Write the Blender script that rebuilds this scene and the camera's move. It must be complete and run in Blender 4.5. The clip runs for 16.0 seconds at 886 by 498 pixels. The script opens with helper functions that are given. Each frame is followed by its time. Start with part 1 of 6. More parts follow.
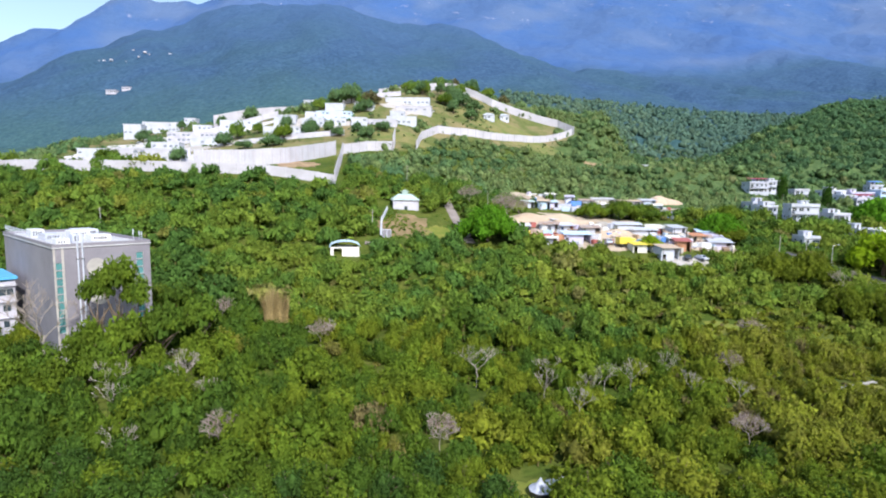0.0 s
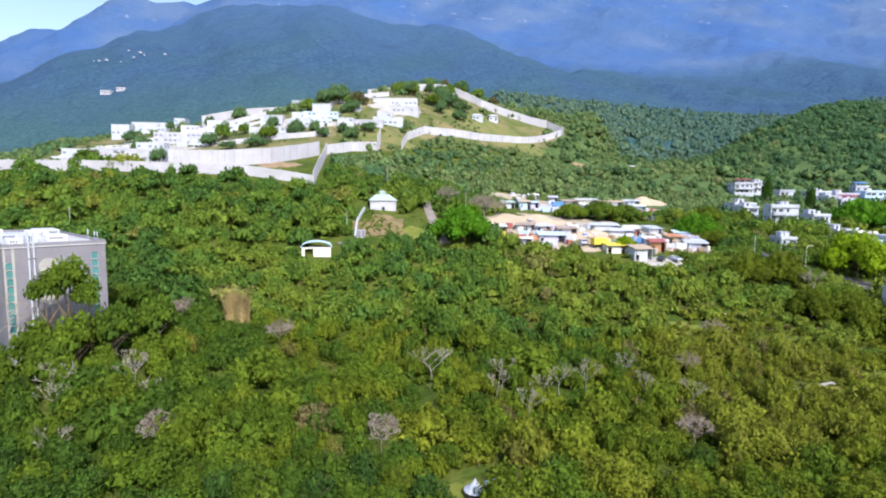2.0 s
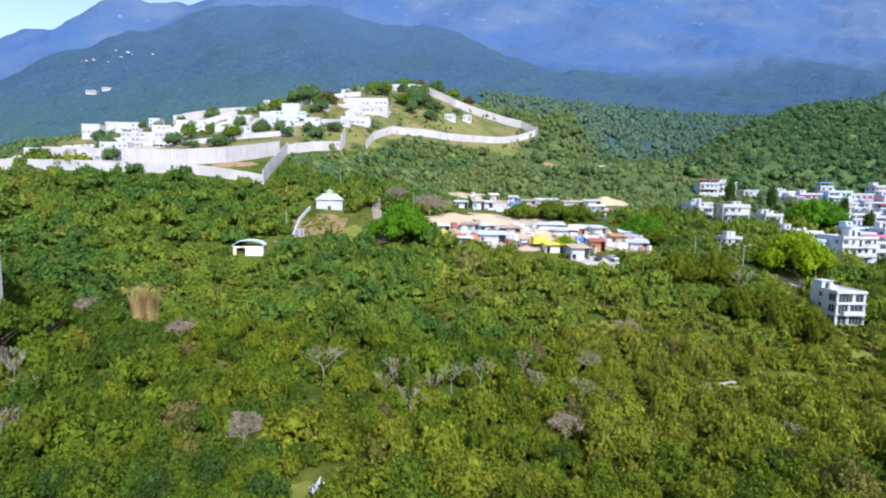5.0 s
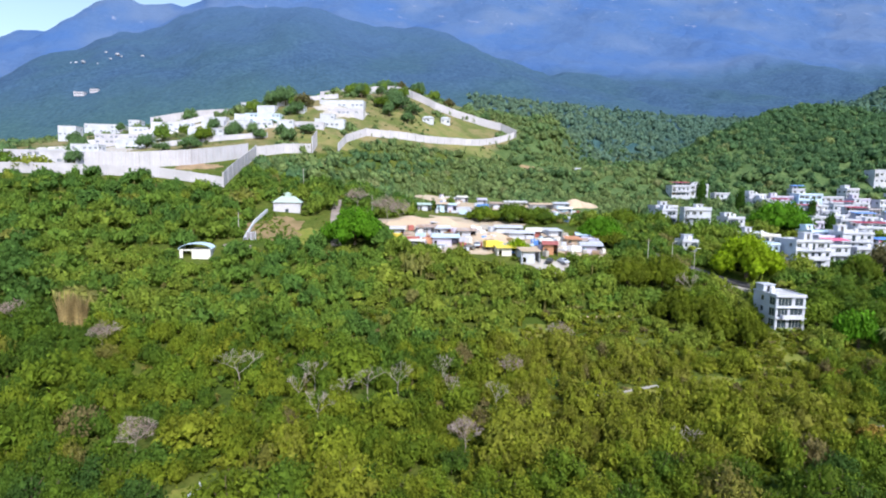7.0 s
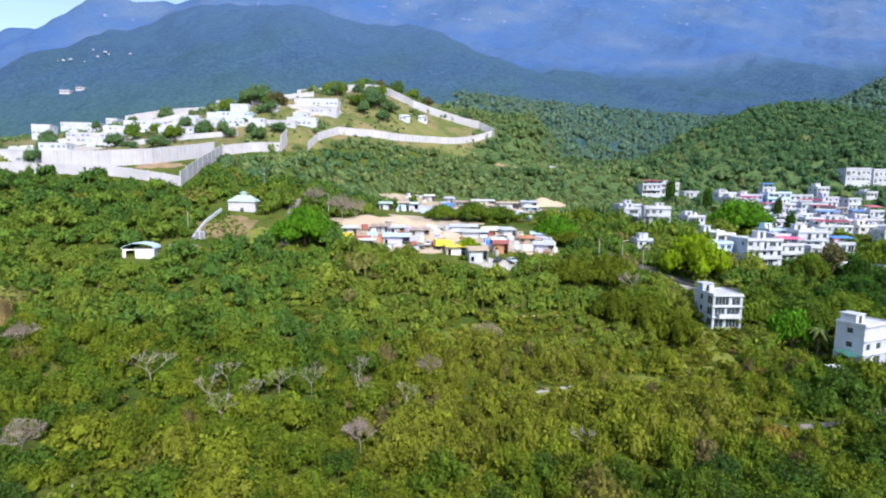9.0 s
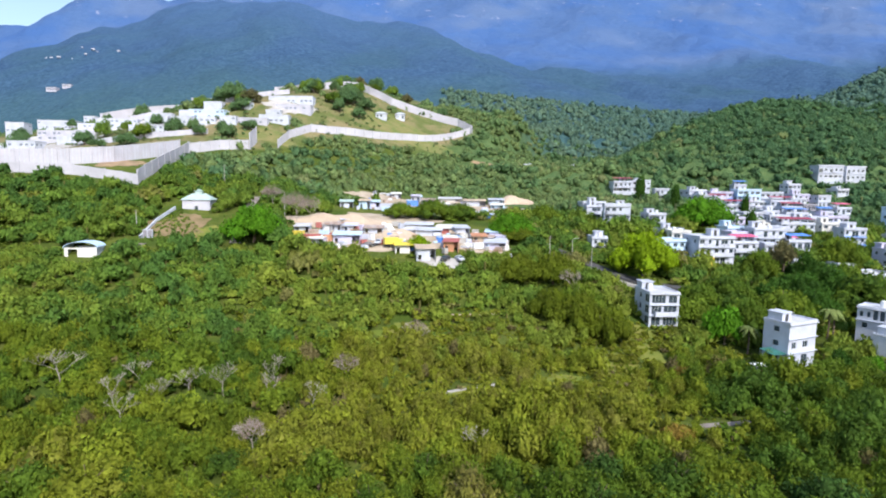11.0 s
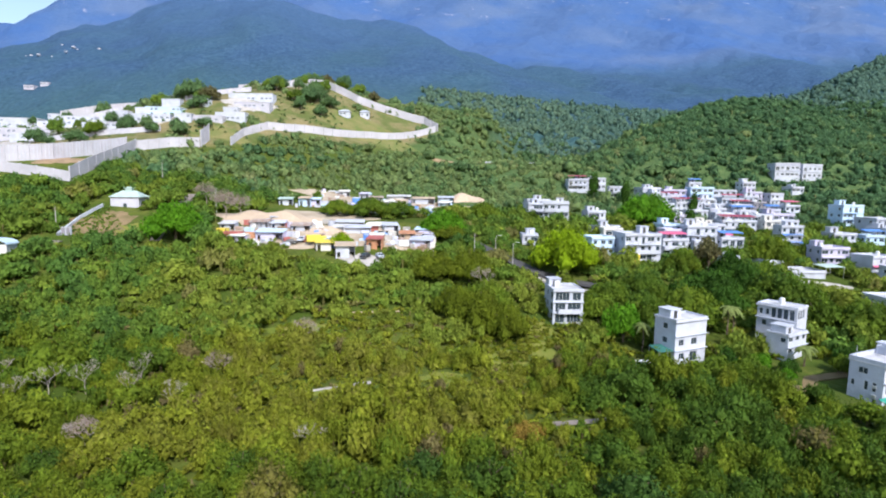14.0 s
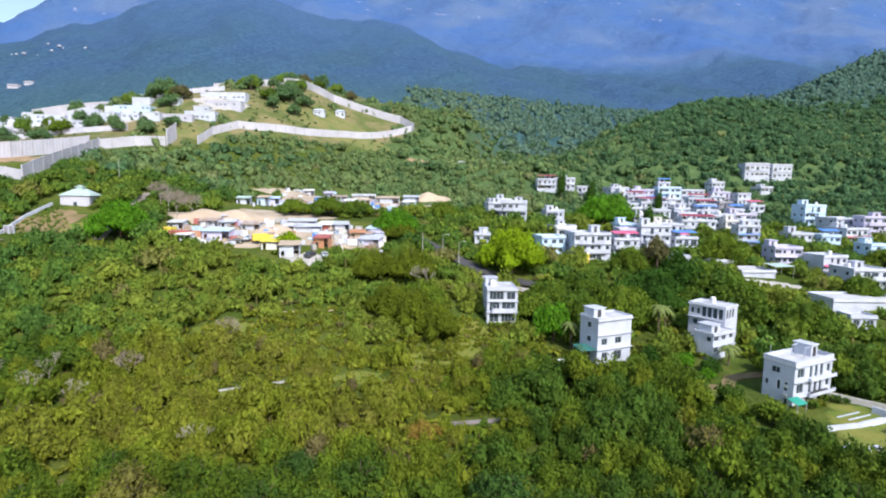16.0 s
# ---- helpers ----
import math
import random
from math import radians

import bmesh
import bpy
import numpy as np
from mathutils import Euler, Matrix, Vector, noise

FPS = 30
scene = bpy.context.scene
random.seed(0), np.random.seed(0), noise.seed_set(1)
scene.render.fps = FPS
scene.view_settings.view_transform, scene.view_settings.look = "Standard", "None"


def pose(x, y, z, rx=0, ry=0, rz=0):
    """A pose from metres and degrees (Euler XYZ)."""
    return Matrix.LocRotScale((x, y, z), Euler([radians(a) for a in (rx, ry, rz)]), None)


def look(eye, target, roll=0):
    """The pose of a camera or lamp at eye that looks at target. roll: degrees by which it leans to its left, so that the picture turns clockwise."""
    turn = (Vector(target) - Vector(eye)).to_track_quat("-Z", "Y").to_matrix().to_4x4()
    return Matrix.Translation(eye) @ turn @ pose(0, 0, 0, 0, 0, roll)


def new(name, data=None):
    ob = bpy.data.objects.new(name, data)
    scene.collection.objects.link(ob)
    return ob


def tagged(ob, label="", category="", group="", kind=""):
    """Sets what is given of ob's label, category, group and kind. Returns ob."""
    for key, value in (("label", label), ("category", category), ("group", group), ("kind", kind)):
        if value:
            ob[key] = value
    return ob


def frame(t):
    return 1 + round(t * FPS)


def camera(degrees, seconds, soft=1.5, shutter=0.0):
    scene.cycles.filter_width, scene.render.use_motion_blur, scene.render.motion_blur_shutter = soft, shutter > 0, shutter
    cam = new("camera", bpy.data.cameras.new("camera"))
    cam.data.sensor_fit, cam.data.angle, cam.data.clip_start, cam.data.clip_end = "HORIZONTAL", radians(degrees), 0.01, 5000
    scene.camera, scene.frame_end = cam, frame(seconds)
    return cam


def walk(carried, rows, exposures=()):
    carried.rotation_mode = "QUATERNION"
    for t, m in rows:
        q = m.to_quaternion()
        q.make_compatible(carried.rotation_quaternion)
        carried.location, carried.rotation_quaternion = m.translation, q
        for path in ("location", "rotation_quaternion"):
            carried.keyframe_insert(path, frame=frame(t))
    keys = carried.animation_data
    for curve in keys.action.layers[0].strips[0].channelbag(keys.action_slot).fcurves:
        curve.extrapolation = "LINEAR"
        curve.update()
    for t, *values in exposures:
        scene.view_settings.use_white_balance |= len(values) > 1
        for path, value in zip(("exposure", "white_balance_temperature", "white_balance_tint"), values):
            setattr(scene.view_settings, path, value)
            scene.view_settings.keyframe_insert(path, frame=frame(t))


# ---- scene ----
cam = camera(80.3, 16.0, soft=2.0)
METRES, EYE, TILT, LEAN, TURN = 105.0, 45.0, -6.0, -0.7, 0.0
ROWS = [
    (0.0, 0.0, 0.0, 0.0, 0.0, 0.0, -0.0),
    (0.5, 0.0131, 0.0001, 0.0003, 0.02, 0.01, -0.01),
    (1.0, 0.0303, 0.0003, 0.0008, 0.04, 0.03, -0.0),
    (1.5, 0.05, 0.0006, 0.0007, -0.0, 0.06, -0.03),
    (2.0, 0.0726, 0.0008, -0.0003, 0.0, 0.07, -0.05),
    (2.5, 0.0971, 0.001, -0.0018, 0.01, 0.09, -0.05),
    (3.0, 0.1233, 0.0015, -0.0032, -0.0, 0.09, -0.07),
    (3.5, 0.1512, 0.002, -0.0042, -0.02, 0.08, -0.08),
    (4.0, 0.1806, 0.0024, -0.0048, -0.03, 0.07, -0.08),
    (6.5, 0.3406, 0.0036, -0.0007, -0.16, 0.31, -0.15),
    (7.0, 0.3737, 0.0037, 0.0002, -0.21, 0.32, -0.14),
    (7.5, 0.4074, 0.004, 0.0011, -0.27, 0.3, -0.13),
    (8.0, 0.4417, 0.0045, 0.0021, -0.29, 0.24, -0.1),
    (8.5, 0.4761, 0.005, 0.003, -0.33, 0.18, -0.09),
    (9.0, 0.5105, 0.0056, 0.004, -0.38, 0.09, -0.07),
    (11.5, 0.6856, 0.0096, 0.0061, -0.48, -0.24, 0.03),
    (12.0, 0.7199, 0.0108, 0.0052, -0.54, -0.27, 0.04),
    (12.5, 0.7546, 0.0119, 0.004, -0.59, -0.28, 0.04),
    (13.0, 0.7896, 0.0132, 0.0028, -0.64, -0.28, 0.03),
    (13.5, 0.8245, 0.0144, 0.002, -0.72, -0.28, 0.04),
    (14.0, 0.8595, 0.0154, 0.0014, -0.77, -0.3, 0.03),
    (14.5, 0.8944, 0.0165, 0.0007, -0.85, -0.3, 0.03),
    (15.0, 0.9294, 0.0176, -0.0001, -0.91, -0.29, 0.03),
    (15.5, 0.9644, 0.0187, -0.001, -0.99, -0.28, 0.0),
    (16.0, 0.9994, 0.0198, -0.0018, -1.07, -0.28, -0.01),
]
walk(cam, [(t, pose(0, 0, EYE, TILT, LEAN, TURN) @ pose(METRES * x, METRES * y, METRES * z, 90 + pitch, roll, yaw)) for t, x, y, z, yaw, pitch, roll in ROWS], [(0.0, 0.61), (7.0, 0.585), (12.0, 0.55), (16.0, 0.52)])

# ---- world and sun ----
scene.view_settings.exposure = 0.58
SUN_AZ, SUN_EL = radians(156), radians(42)   # clockwise from +y
world = bpy.data.worlds.new("world")
scene.world = world
world.use_nodes = True
_wn = world.node_tree
_sky = _wn.nodes.new("ShaderNodeTexSky")
_sky.sky_type, _sky.sun_disc = "NISHITA", False
_sky.sun_elevation, _sky.sun_rotation = SUN_EL, SUN_AZ
_sky.air_density, _sky.dust_density = 1.2, 1.5
_wn.links.new(_sky.outputs[0], _wn.nodes["Background"].inputs[0])
_wn.nodes["Background"].inputs[1].default_value = 0.15
sun = new("sun", bpy.data.lights.new("sun", "SUN"))
sun.data.energy, sun.data.angle, sun.data.color = 3.4, radians(0.6), (1.0, 0.955, 0.90)
_to = Vector((math.sin(SUN_AZ) * math.cos(SUN_EL), math.cos(SUN_AZ) * math.cos(SUN_EL), math.sin(SUN_EL)))
sun.matrix_world = look(_to * 300 + Vector((50, 100, 0)), (50, 100, 0))

# ---- the lie of the land ----
HILLS = [(-40, 90, 2.8), (40, 60, 0.7), (120, 100, -15.4), (40, 150, 21.9), (-40, 200, 17.6), (60, 230, -6.4), (160, 190, 1.0), (230, 240, -7.7), (-100, 300, 7.7), (-20, 340, 29.5),
         (60, 380, -18.6), (150, 330, -7.3), (230, 400, 17.0), (340, 430, 25.0), (330, 280, -4.0), (-200, 400, 10.2), (20, 420, 43.1), (-20, 270, -1.5), (120, 400, 27.8), (-150, 180, 17.0),
         (-70, 345, 5.1), (40, 110, -14.9), (100, 60, 8.9), (160, 110, 4.0), (0, 160, -14.9), (-40, 40, 0.7), (230, 130, -10.4), (80, 290, -0.1), (-270, 300, 18.8), (420, 420, 27.2),
         (-125, 365, 13.4), (-250, 470, -10.3)]
SPUR = ([-1500, -865, -797, -675, -574, -475, -334, -204, -139, -30, 90, 190, 333, 600], [150, 246, 273, 307, 355, 388, 400, 409, 387, 367, 337, 307, 277, 230])
CREST = ([-1800, -1308, -1224, -1123, -1037, -986, -903, -846, -722, -606, -300, 100, 2500], [440, 477, 498, 518, 572, 596, 613, 595, 599, 648, 800, 950, 950])
FOOT = ([-1500, -500, -435, -306, 0, 120, 198, 288, 474, 609, 1500], [70, 80, 84, 112, 126, 120, 117, 112, 120, 140, 200])
VALE = ([250, 300, 370, 430, 480, 527, 580, 665, 700], [50, 60, 63, 65, 80, 101, 117, 143, 151])


def smooth(a, b, v):
    s = np.clip((v - a) / (b - a), 0, 1)
    return s * s * (3 - 2 * s)


def east_hill(x, y):
    """The wooded hill behind the village: a face towards the valley, a flank to the west, a crest that rises eastwards."""
    crest = 392 + 0.62 * (x - 237)
    face = 58 + 0.41 * (np.minimum(y, crest) - 285) - 0.38 * np.maximum(y - crest, 0) + np.interp(x, [340, 430, 508, 640, 900], [0, -13, -4, 13, 20])
    flank = 80 + 0.52 * (x - 212)
    d = (face - flank) / 14
    return np.minimum(face, flank) - 14 * np.log1p(np.exp(-np.abs(d))) * 0.6


def ground(x, y):
    """The height of the ground at x, y."""
    x, y = np.asarray(x, float), np.asarray(y, float)
    xl, yl = np.clip(x, -420, 520), np.clip(y, -250, 540)
    local = 3.23 + 0.6 * xl / 100 + 15.07 * yl / 100 + 0.73 * (np.maximum(yl, 0) / 100) ** 2
    for cx, cy, h in HILLS:
        local = local + h * np.exp(-((xl - cx) ** 2 + (yl - cy) ** 2) / (2 * 52.0 ** 2))
    foot = np.interp(x, *FOOT)
    spur = np.interp(x, *SPUR)
    a = foot + (spur - foot) * np.clip((y - 590) / 460, 0, 1) ** 0.92 - np.clip(y - 1050, 0, 9999) * 0.45
    yb = np.interp(x, [-600, 0], [1600, 2000])
    s = np.clip((y - 640) / (yb - 640), 0, 1)
    b = foot + (np.interp(x, *CREST) - foot) * (0.45 * s + 0.55 * s * s) - np.clip(y - yb, 0, 9999) * 0.4
    hill = east_hill(x, y)
    far = np.maximum(np.maximum(a, b), hill)
    rough = smooth(560, 900, y)
    far = far + rough * (9 * np.sin(x / 57 + 2.1 * np.sin(y / 150)) + 5 * np.sin(x / 29 + y / 71 + 1.7 * np.sin(y / 93 + x / 140)))
    local = local - 16 * smooth(-206, -262, x) * smooth(185, 250, y)
    w = smooth(-12, 16, (x - 107) * 0.92 - (y - 355) * 0.39) * smooth(262, 312, y)
    local = local * (1 - w) + np.maximum(np.interp(y, *VALE), hill) * w
    t = smooth(470, 620, y)
    return local * (1 - t) + far * t

# ---- materials ----
def material(name, colour, rough=0.7, vary=0.25, scale=1.0, bump=0.0, metal=0.0, second=None, random_tint=0.0, fine=8.0):
    """A weathered surface: colour broken up by noise at two scales, with relief."""
    m = bpy.data.materials.new(name)
    m.use_nodes = True
    n, l = m.node_tree.nodes, m.node_tree.links
    bsdf = n["Principled BSDF"]
    bsdf.inputs["Roughness"].default_value, bsdf.inputs["Metallic"].default_value = rough, metal
    pos = n.new("ShaderNodeNewGeometry")
    big, small = n.new("ShaderNodeTexNoise"), n.new("ShaderNodeTexNoise")
    big.inputs["Scale"].default_value, small.inputs["Scale"].default_value = scale, scale * fine
    big.inputs["Detail"].default_value = small.inputs["Detail"].default_value = 4
    for t in (big, small):
        l.new(pos.outputs["Position"], t.inputs["Vector"])
    ramp = n.new("ShaderNodeMapRange")
    ramp.inputs[1].default_value, ramp.inputs[2].default_value = 0.35, 0.65
    l.new(big.outputs["Fac"], ramp.inputs[0])
    mix = n.new("ShaderNodeMix")
    mix.data_type = "RGBA"
    dark = second or tuple(c * (1 - vary) for c in colour)
    mix.inputs["A"].default_value, mix.inputs["B"].default_value = (*dark, 1), (*colour, 1)
    l.new(ramp.outputs[0], mix.inputs["Factor"])
    hsv = n.new("ShaderNodeHueSaturation")
    val = n.new("ShaderNodeMapRange")
    val.inputs[3].default_value, val.inputs[4].default_value = 1 - vary * 0.6, 1 + vary * 0.6
    l.new(small.outputs["Fac"], val.inputs[0])
    last = val.outputs[0]
    if random_tint:
        info, mr, mul = n.new("ShaderNodeObjectInfo"), n.new("ShaderNodeMapRange"), n.new("ShaderNodeMath")
        mr.inputs[3].default_value, mr.inputs[4].default_value = 1 - random_tint, 1 + random_tint
        mul.operation = "MULTIPLY"
        l.new(info.outputs["Random"], mr.inputs[0])
        l.new(mr.outputs[0], mul.inputs[0])
        l.new(last, mul.inputs[1])
        last = mul.outputs[0]
    l.new(last, hsv.inputs["Value"])
    l.new(mix.outputs["Result"], hsv.inputs["Color"])
    l.new(hsv.outputs[0], bsdf.inputs["Base Color"])
    if bump:
        b = n.new("ShaderNodeBump")
        b.inputs["Strength"].default_value, b.inputs["Distance"].default_value = min(1, bump * 4), bump
        l.new(small.outputs["Fac"], b.inputs["Height"])
        l.new(b.outputs[0], bsdf.inputs["Normal"])
    return m


def leaves(name, ramp_colours, translucent=0.32, value=(0.84, 1.16), grain=2.6, relief=0.35):
    """Foliage: the hue goes tree by tree (tint, Object Info), the value spray by spray and leaf by leaf."""
    m = bpy.data.materials.new(name)
    m.use_nodes = True
    n, l = m.node_tree.nodes, m.node_tree.links
    bsdf, out = n["Principled BSDF"], n["Material Output"]
    bsdf.inputs["Roughness"].default_value = 0.7
    bsdf.inputs["Specular IOR Level"].default_value = 0.12
    att, info, add, fr = n.new("ShaderNodeAttribute"), n.new("ShaderNodeObjectInfo"), n.new("ShaderNodeMath"), n.new("ShaderNodeMath")
    att.attribute_name = "tint"
    add.operation, add.use_clamp, fr.operation, fr.inputs[1].default_value = "ADD", True, "MULTIPLY", 0.16
    l.new(info.outputs["Random"], fr.inputs[0])
    l.new(att.outputs["Fac"], add.inputs[0])
    l.new(fr.outputs[0], add.inputs[1])
    ramp = n.new("ShaderNodeValToRGB")
    while len(ramp.color_ramp.elements) < len(ramp_colours):
        ramp.color_ramp.elements.new(0.5)
    for i, (e, c) in enumerate(zip(ramp.color_ramp.elements, ramp_colours)):
        e.position, e.color = i / (len(ramp_colours) - 1), (*c, 1)
    l.new(add.outputs[0], ramp.inputs[0])
    geo, val, hsv = n.new("ShaderNodeNewGeometry"), n.new("ShaderNodeMapRange"), n.new("ShaderNodeHueSaturation")
    val.inputs[3].default_value, val.inputs[4].default_value = value
    l.new(geo.outputs["Random Per Island"], val.inputs[0])
    fine, spread, mul = n.new("ShaderNodeTexNoise"), n.new("ShaderNodeMapRange"), n.new("ShaderNodeMath")
    fine.inputs["Scale"].default_value, fine.inputs["Detail"].default_value, fine.inputs["Roughness"].default_value = grain, 2.0, 0.7
    for i, k in enumerate((0.3, 0.7, 0.7, 1.3)):
        spread.inputs[i + 1].default_value = k
    mul.operation = "MULTIPLY"
    l.new(geo.outputs["Position"], fine.inputs["Vector"])
    l.new(fine.outputs["Fac"], spread.inputs[0])
    l.new(val.outputs[0], mul.inputs[0])
    l.new(spread.outputs[0], mul.inputs[1])
    patchy, wide, both = n.new("ShaderNodeTexNoise"), n.new("ShaderNodeMapRange"), n.new("ShaderNodeMath")
    patchy.inputs["Scale"].default_value, patchy.inputs["Detail"].default_value = 0.21, 1.0
    for i, k in enumerate((0.35, 0.65, 0.8, 1.2)):
        wide.inputs[i + 1].default_value = k
    both.operation = "MULTIPLY"
    l.new(geo.outputs["Position"], patchy.inputs["Vector"])
    l.new(patchy.outputs["Fac"], wide.inputs[0])
    l.new(wide.outputs[0], both.inputs[0])
    l.new(mul.outputs[0], both.inputs[1])
    l.new(both.outputs[0], hsv.inputs["Value"])
    l.new(ramp.outputs[0], hsv.inputs["Color"])
    l.new(hsv.outputs[0], bsdf.inputs["Base Color"])
    bump = n.new("ShaderNodeBump")
    bump.inputs["Strength"].default_value, bump.inputs["Distance"].default_value = 0.7, relief
    l.new(fine.outputs["Fac"], bump.inputs["Height"])
    l.new(bump.outputs[0], bsdf.inputs["Normal"])
    tr, mx = n.new("ShaderNodeBsdfTranslucent"), n.new("ShaderNodeMixShader")
    mx.inputs[0].default_value = translucent
    l.new(hsv.outputs[0], tr.inputs["Color"])
    l.new(bsdf.outputs[0], mx.inputs[1])
    l.new(tr.outputs[0], mx.inputs[2])
    l.new(mx.outputs[0], out.inputs["Surface"])
    return m


def land(name):
    """Grass, scrub and soil; far slopes and pale rock tinted blue, distance haze put into the colour."""
    m = bpy.data.materials.new(name)
    m.use_nodes = True
    n, l = m.node_tree.nodes, m.node_tree.links
    bsdf = n["Principled BSDF"]
    bsdf.inputs["Roughness"].default_value = 0.9
    bsdf.inputs["Specular IOR Level"].default_value = 0.1
    geo, sep = n.new("ShaderNodeNewGeometry"), n.new("ShaderNodeSeparateXYZ")
    l.new(geo.outputs["Position"], sep.inputs[0])

    def tex(scale, detail=5.0, rough=0.6):
        t = n.new("ShaderNodeTexNoise")
        t.inputs["Scale"].default_value, t.inputs["Detail"].default_value, t.inputs["Roughness"].default_value = scale, detail, rough
        l.new(geo.outputs["Position"], t.inputs["Vector"])
        return t.outputs["Fac"]

    def span(v, a, b, c=0.0, d=1.0):
        r = n.new("ShaderNodeMapRange")
        for i, k in enumerate((a, b, c, d)):
            r.inputs[i + 1].default_value = k
        l.new(v, r.inputs[0])
        return r.outputs[0]

    def blend(f, a, b):
        x = n.new("ShaderNodeMix")
        x.data_type = "RGBA"
        for k, v in (("A", a), ("B", b)):
            if isinstance(v, tuple):
                x.inputs[k].default_value = (*v, 1)
            else:
                l.new(v, x.inputs[k])
        l.new(f, x.inputs["Factor"])
        return x.outputs["Result"]

    grass = blend(span(tex(0.09), 0.4, 0.6), (0.055, 0.09, 0.014), (0.10, 0.12, 0.025))
    grass = blend(span(tex(0.6), 0.5, 0.68), grass, (0.055, 0.085, 0.014))
    # distance haze painted in: foot, spur and far slopes each bluer
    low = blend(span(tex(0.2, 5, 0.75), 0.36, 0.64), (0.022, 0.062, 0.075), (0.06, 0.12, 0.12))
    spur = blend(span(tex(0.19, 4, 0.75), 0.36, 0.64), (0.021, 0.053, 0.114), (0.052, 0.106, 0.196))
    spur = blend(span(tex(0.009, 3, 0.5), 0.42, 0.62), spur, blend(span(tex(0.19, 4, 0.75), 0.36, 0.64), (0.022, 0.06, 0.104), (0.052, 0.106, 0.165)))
    # painted haze thickens with height: the spur pales towards its top
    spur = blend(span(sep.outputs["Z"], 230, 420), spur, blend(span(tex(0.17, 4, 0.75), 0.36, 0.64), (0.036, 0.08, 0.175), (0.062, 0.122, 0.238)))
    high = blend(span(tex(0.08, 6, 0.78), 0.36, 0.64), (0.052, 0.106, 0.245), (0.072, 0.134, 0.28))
    # broad deep blue patches: shade on the mountainside put into the colour
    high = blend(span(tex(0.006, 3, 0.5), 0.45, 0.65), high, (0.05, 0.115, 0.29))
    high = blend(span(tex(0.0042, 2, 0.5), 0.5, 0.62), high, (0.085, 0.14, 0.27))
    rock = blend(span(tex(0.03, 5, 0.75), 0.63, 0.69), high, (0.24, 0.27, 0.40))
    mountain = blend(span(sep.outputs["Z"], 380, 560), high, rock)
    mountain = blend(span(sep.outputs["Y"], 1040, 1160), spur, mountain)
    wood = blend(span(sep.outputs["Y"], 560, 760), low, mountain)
    east = n.new("ShaderNodeMath")
    east.operation = "MULTIPLY"
    l.new(span(sep.outputs["Y"], 205, 240), east.inputs[0])
    l.new(span(sep.outputs["X"], 40, 90), east.inputs[1])
    # hill floor colour lightened to lift the dark gaps under the hazed woods
    grass = blend(east.outputs[0], grass, blend(span(tex(0.3), 0.4, 0.6), (0.06, 0.11, 0.042), (0.095, 0.145, 0.055)))
    west = n.new("ShaderNodeMath")
    west.operation = "MULTIPLY"
    inner = n.new("ShaderNodeMath")
    inner.operation = "SUBTRACT"
    l.new(sep.outputs["Y"], inner.inputs[0])
    l.new(span(sep.outputs["X"], -30, 95, 0, 112), inner.inputs[1])
    l.new(span(inner.outputs[0], 256, 266), west.inputs[0])
    l.new(span(sep.outputs["X"], 100, 80), west.inputs[1])
    grass = blend(west.outputs[0], grass, blend(span(tex(0.07), 0.42, 0.6), (0.10, 0.125, 0.04), (0.21, 0.18, 0.095)))
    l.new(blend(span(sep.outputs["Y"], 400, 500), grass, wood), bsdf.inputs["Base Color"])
    bump = n.new("ShaderNodeBump")
    bump.inputs["Strength"].default_value, bump.inputs["Distance"].default_value = 0.55, 5.0
    l.new(tex(0.09, 4, 0.65), bump.inputs["Height"])
    ridges = n.new("ShaderNodeBump")
    ridges.inputs["Strength"].default_value, ridges.inputs["Distance"].default_value = 0.32, 34.0
    l.new(span(tex(0.011, 3, 0.55), 0.2, 0.8), ridges.inputs["Height"])
    l.new(ridges.outputs[0], bump.inputs["Normal"])
    l.new(bump.outputs[0], bsdf.inputs["Normal"])
    return m


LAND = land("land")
GREEN = leaves("woodland_leaves", [(0.041, 0.092, 0.021), (0.064, 0.124, 0.017), (0.096, 0.158, 0.015), (0.125, 0.182, 0.016), (0.158, 0.204, 0.017), (0.198, 0.228, 0.022), (0.18, 0.175, 0.04), (0.165, 0.142, 0.06)])
# lighter, bluer copy of the woodland leaves: thin haze in the colour
HAZED_VALLEY = leaves("hazed_valley_leaves", [(0.07, 0.155, 0.036), (0.10, 0.19, 0.034), (0.135, 0.22, 0.032), (0.17, 0.24, 0.034), (0.20, 0.255, 0.036), (0.23, 0.265, 0.045), (0.215, 0.215, 0.07)], 0.36, (0.88, 1.12), 1.5, 0.6)
# remote woods: bluish distance haze painted into the leaf colours
HAZED_REMOTE = leaves("hazed_remote_leaves", [(0.07, 0.138, 0.112), (0.09, 0.162, 0.12), (0.112, 0.18, 0.118), (0.085, 0.152, 0.112)], 0.3, (0.9, 1.1), 0.4, 1.0)
# hill and compound greens, paled and greyed by haze put into them
HAZED_HILL = leaves("hazed_hill_leaves", [(0.07, 0.15, 0.07), (0.115, 0.205, 0.082), (0.185, 0.255, 0.095), (0.235, 0.27, 0.118)], 0.4, (0.9, 1.1), 0.6, 0.8)
BRIGHT = leaves("bright_leaves", [(0.07, 0.20, 0.010), (0.115, 0.26, 0.011)])
YELLOWISH = leaves("yellow_green_leaves", [(0.19, 0.30, 0.008), (0.225, 0.33, 0.009)])
DARK_LEAF = leaves("dark_leaves", [(0.034, 0.09, 0.012), (0.052, 0.115, 0.012)])
OLIVE_GREEN = leaves("olive_green_leaves", [(0.10, 0.14, 0.010), (0.13, 0.155, 0.012)])
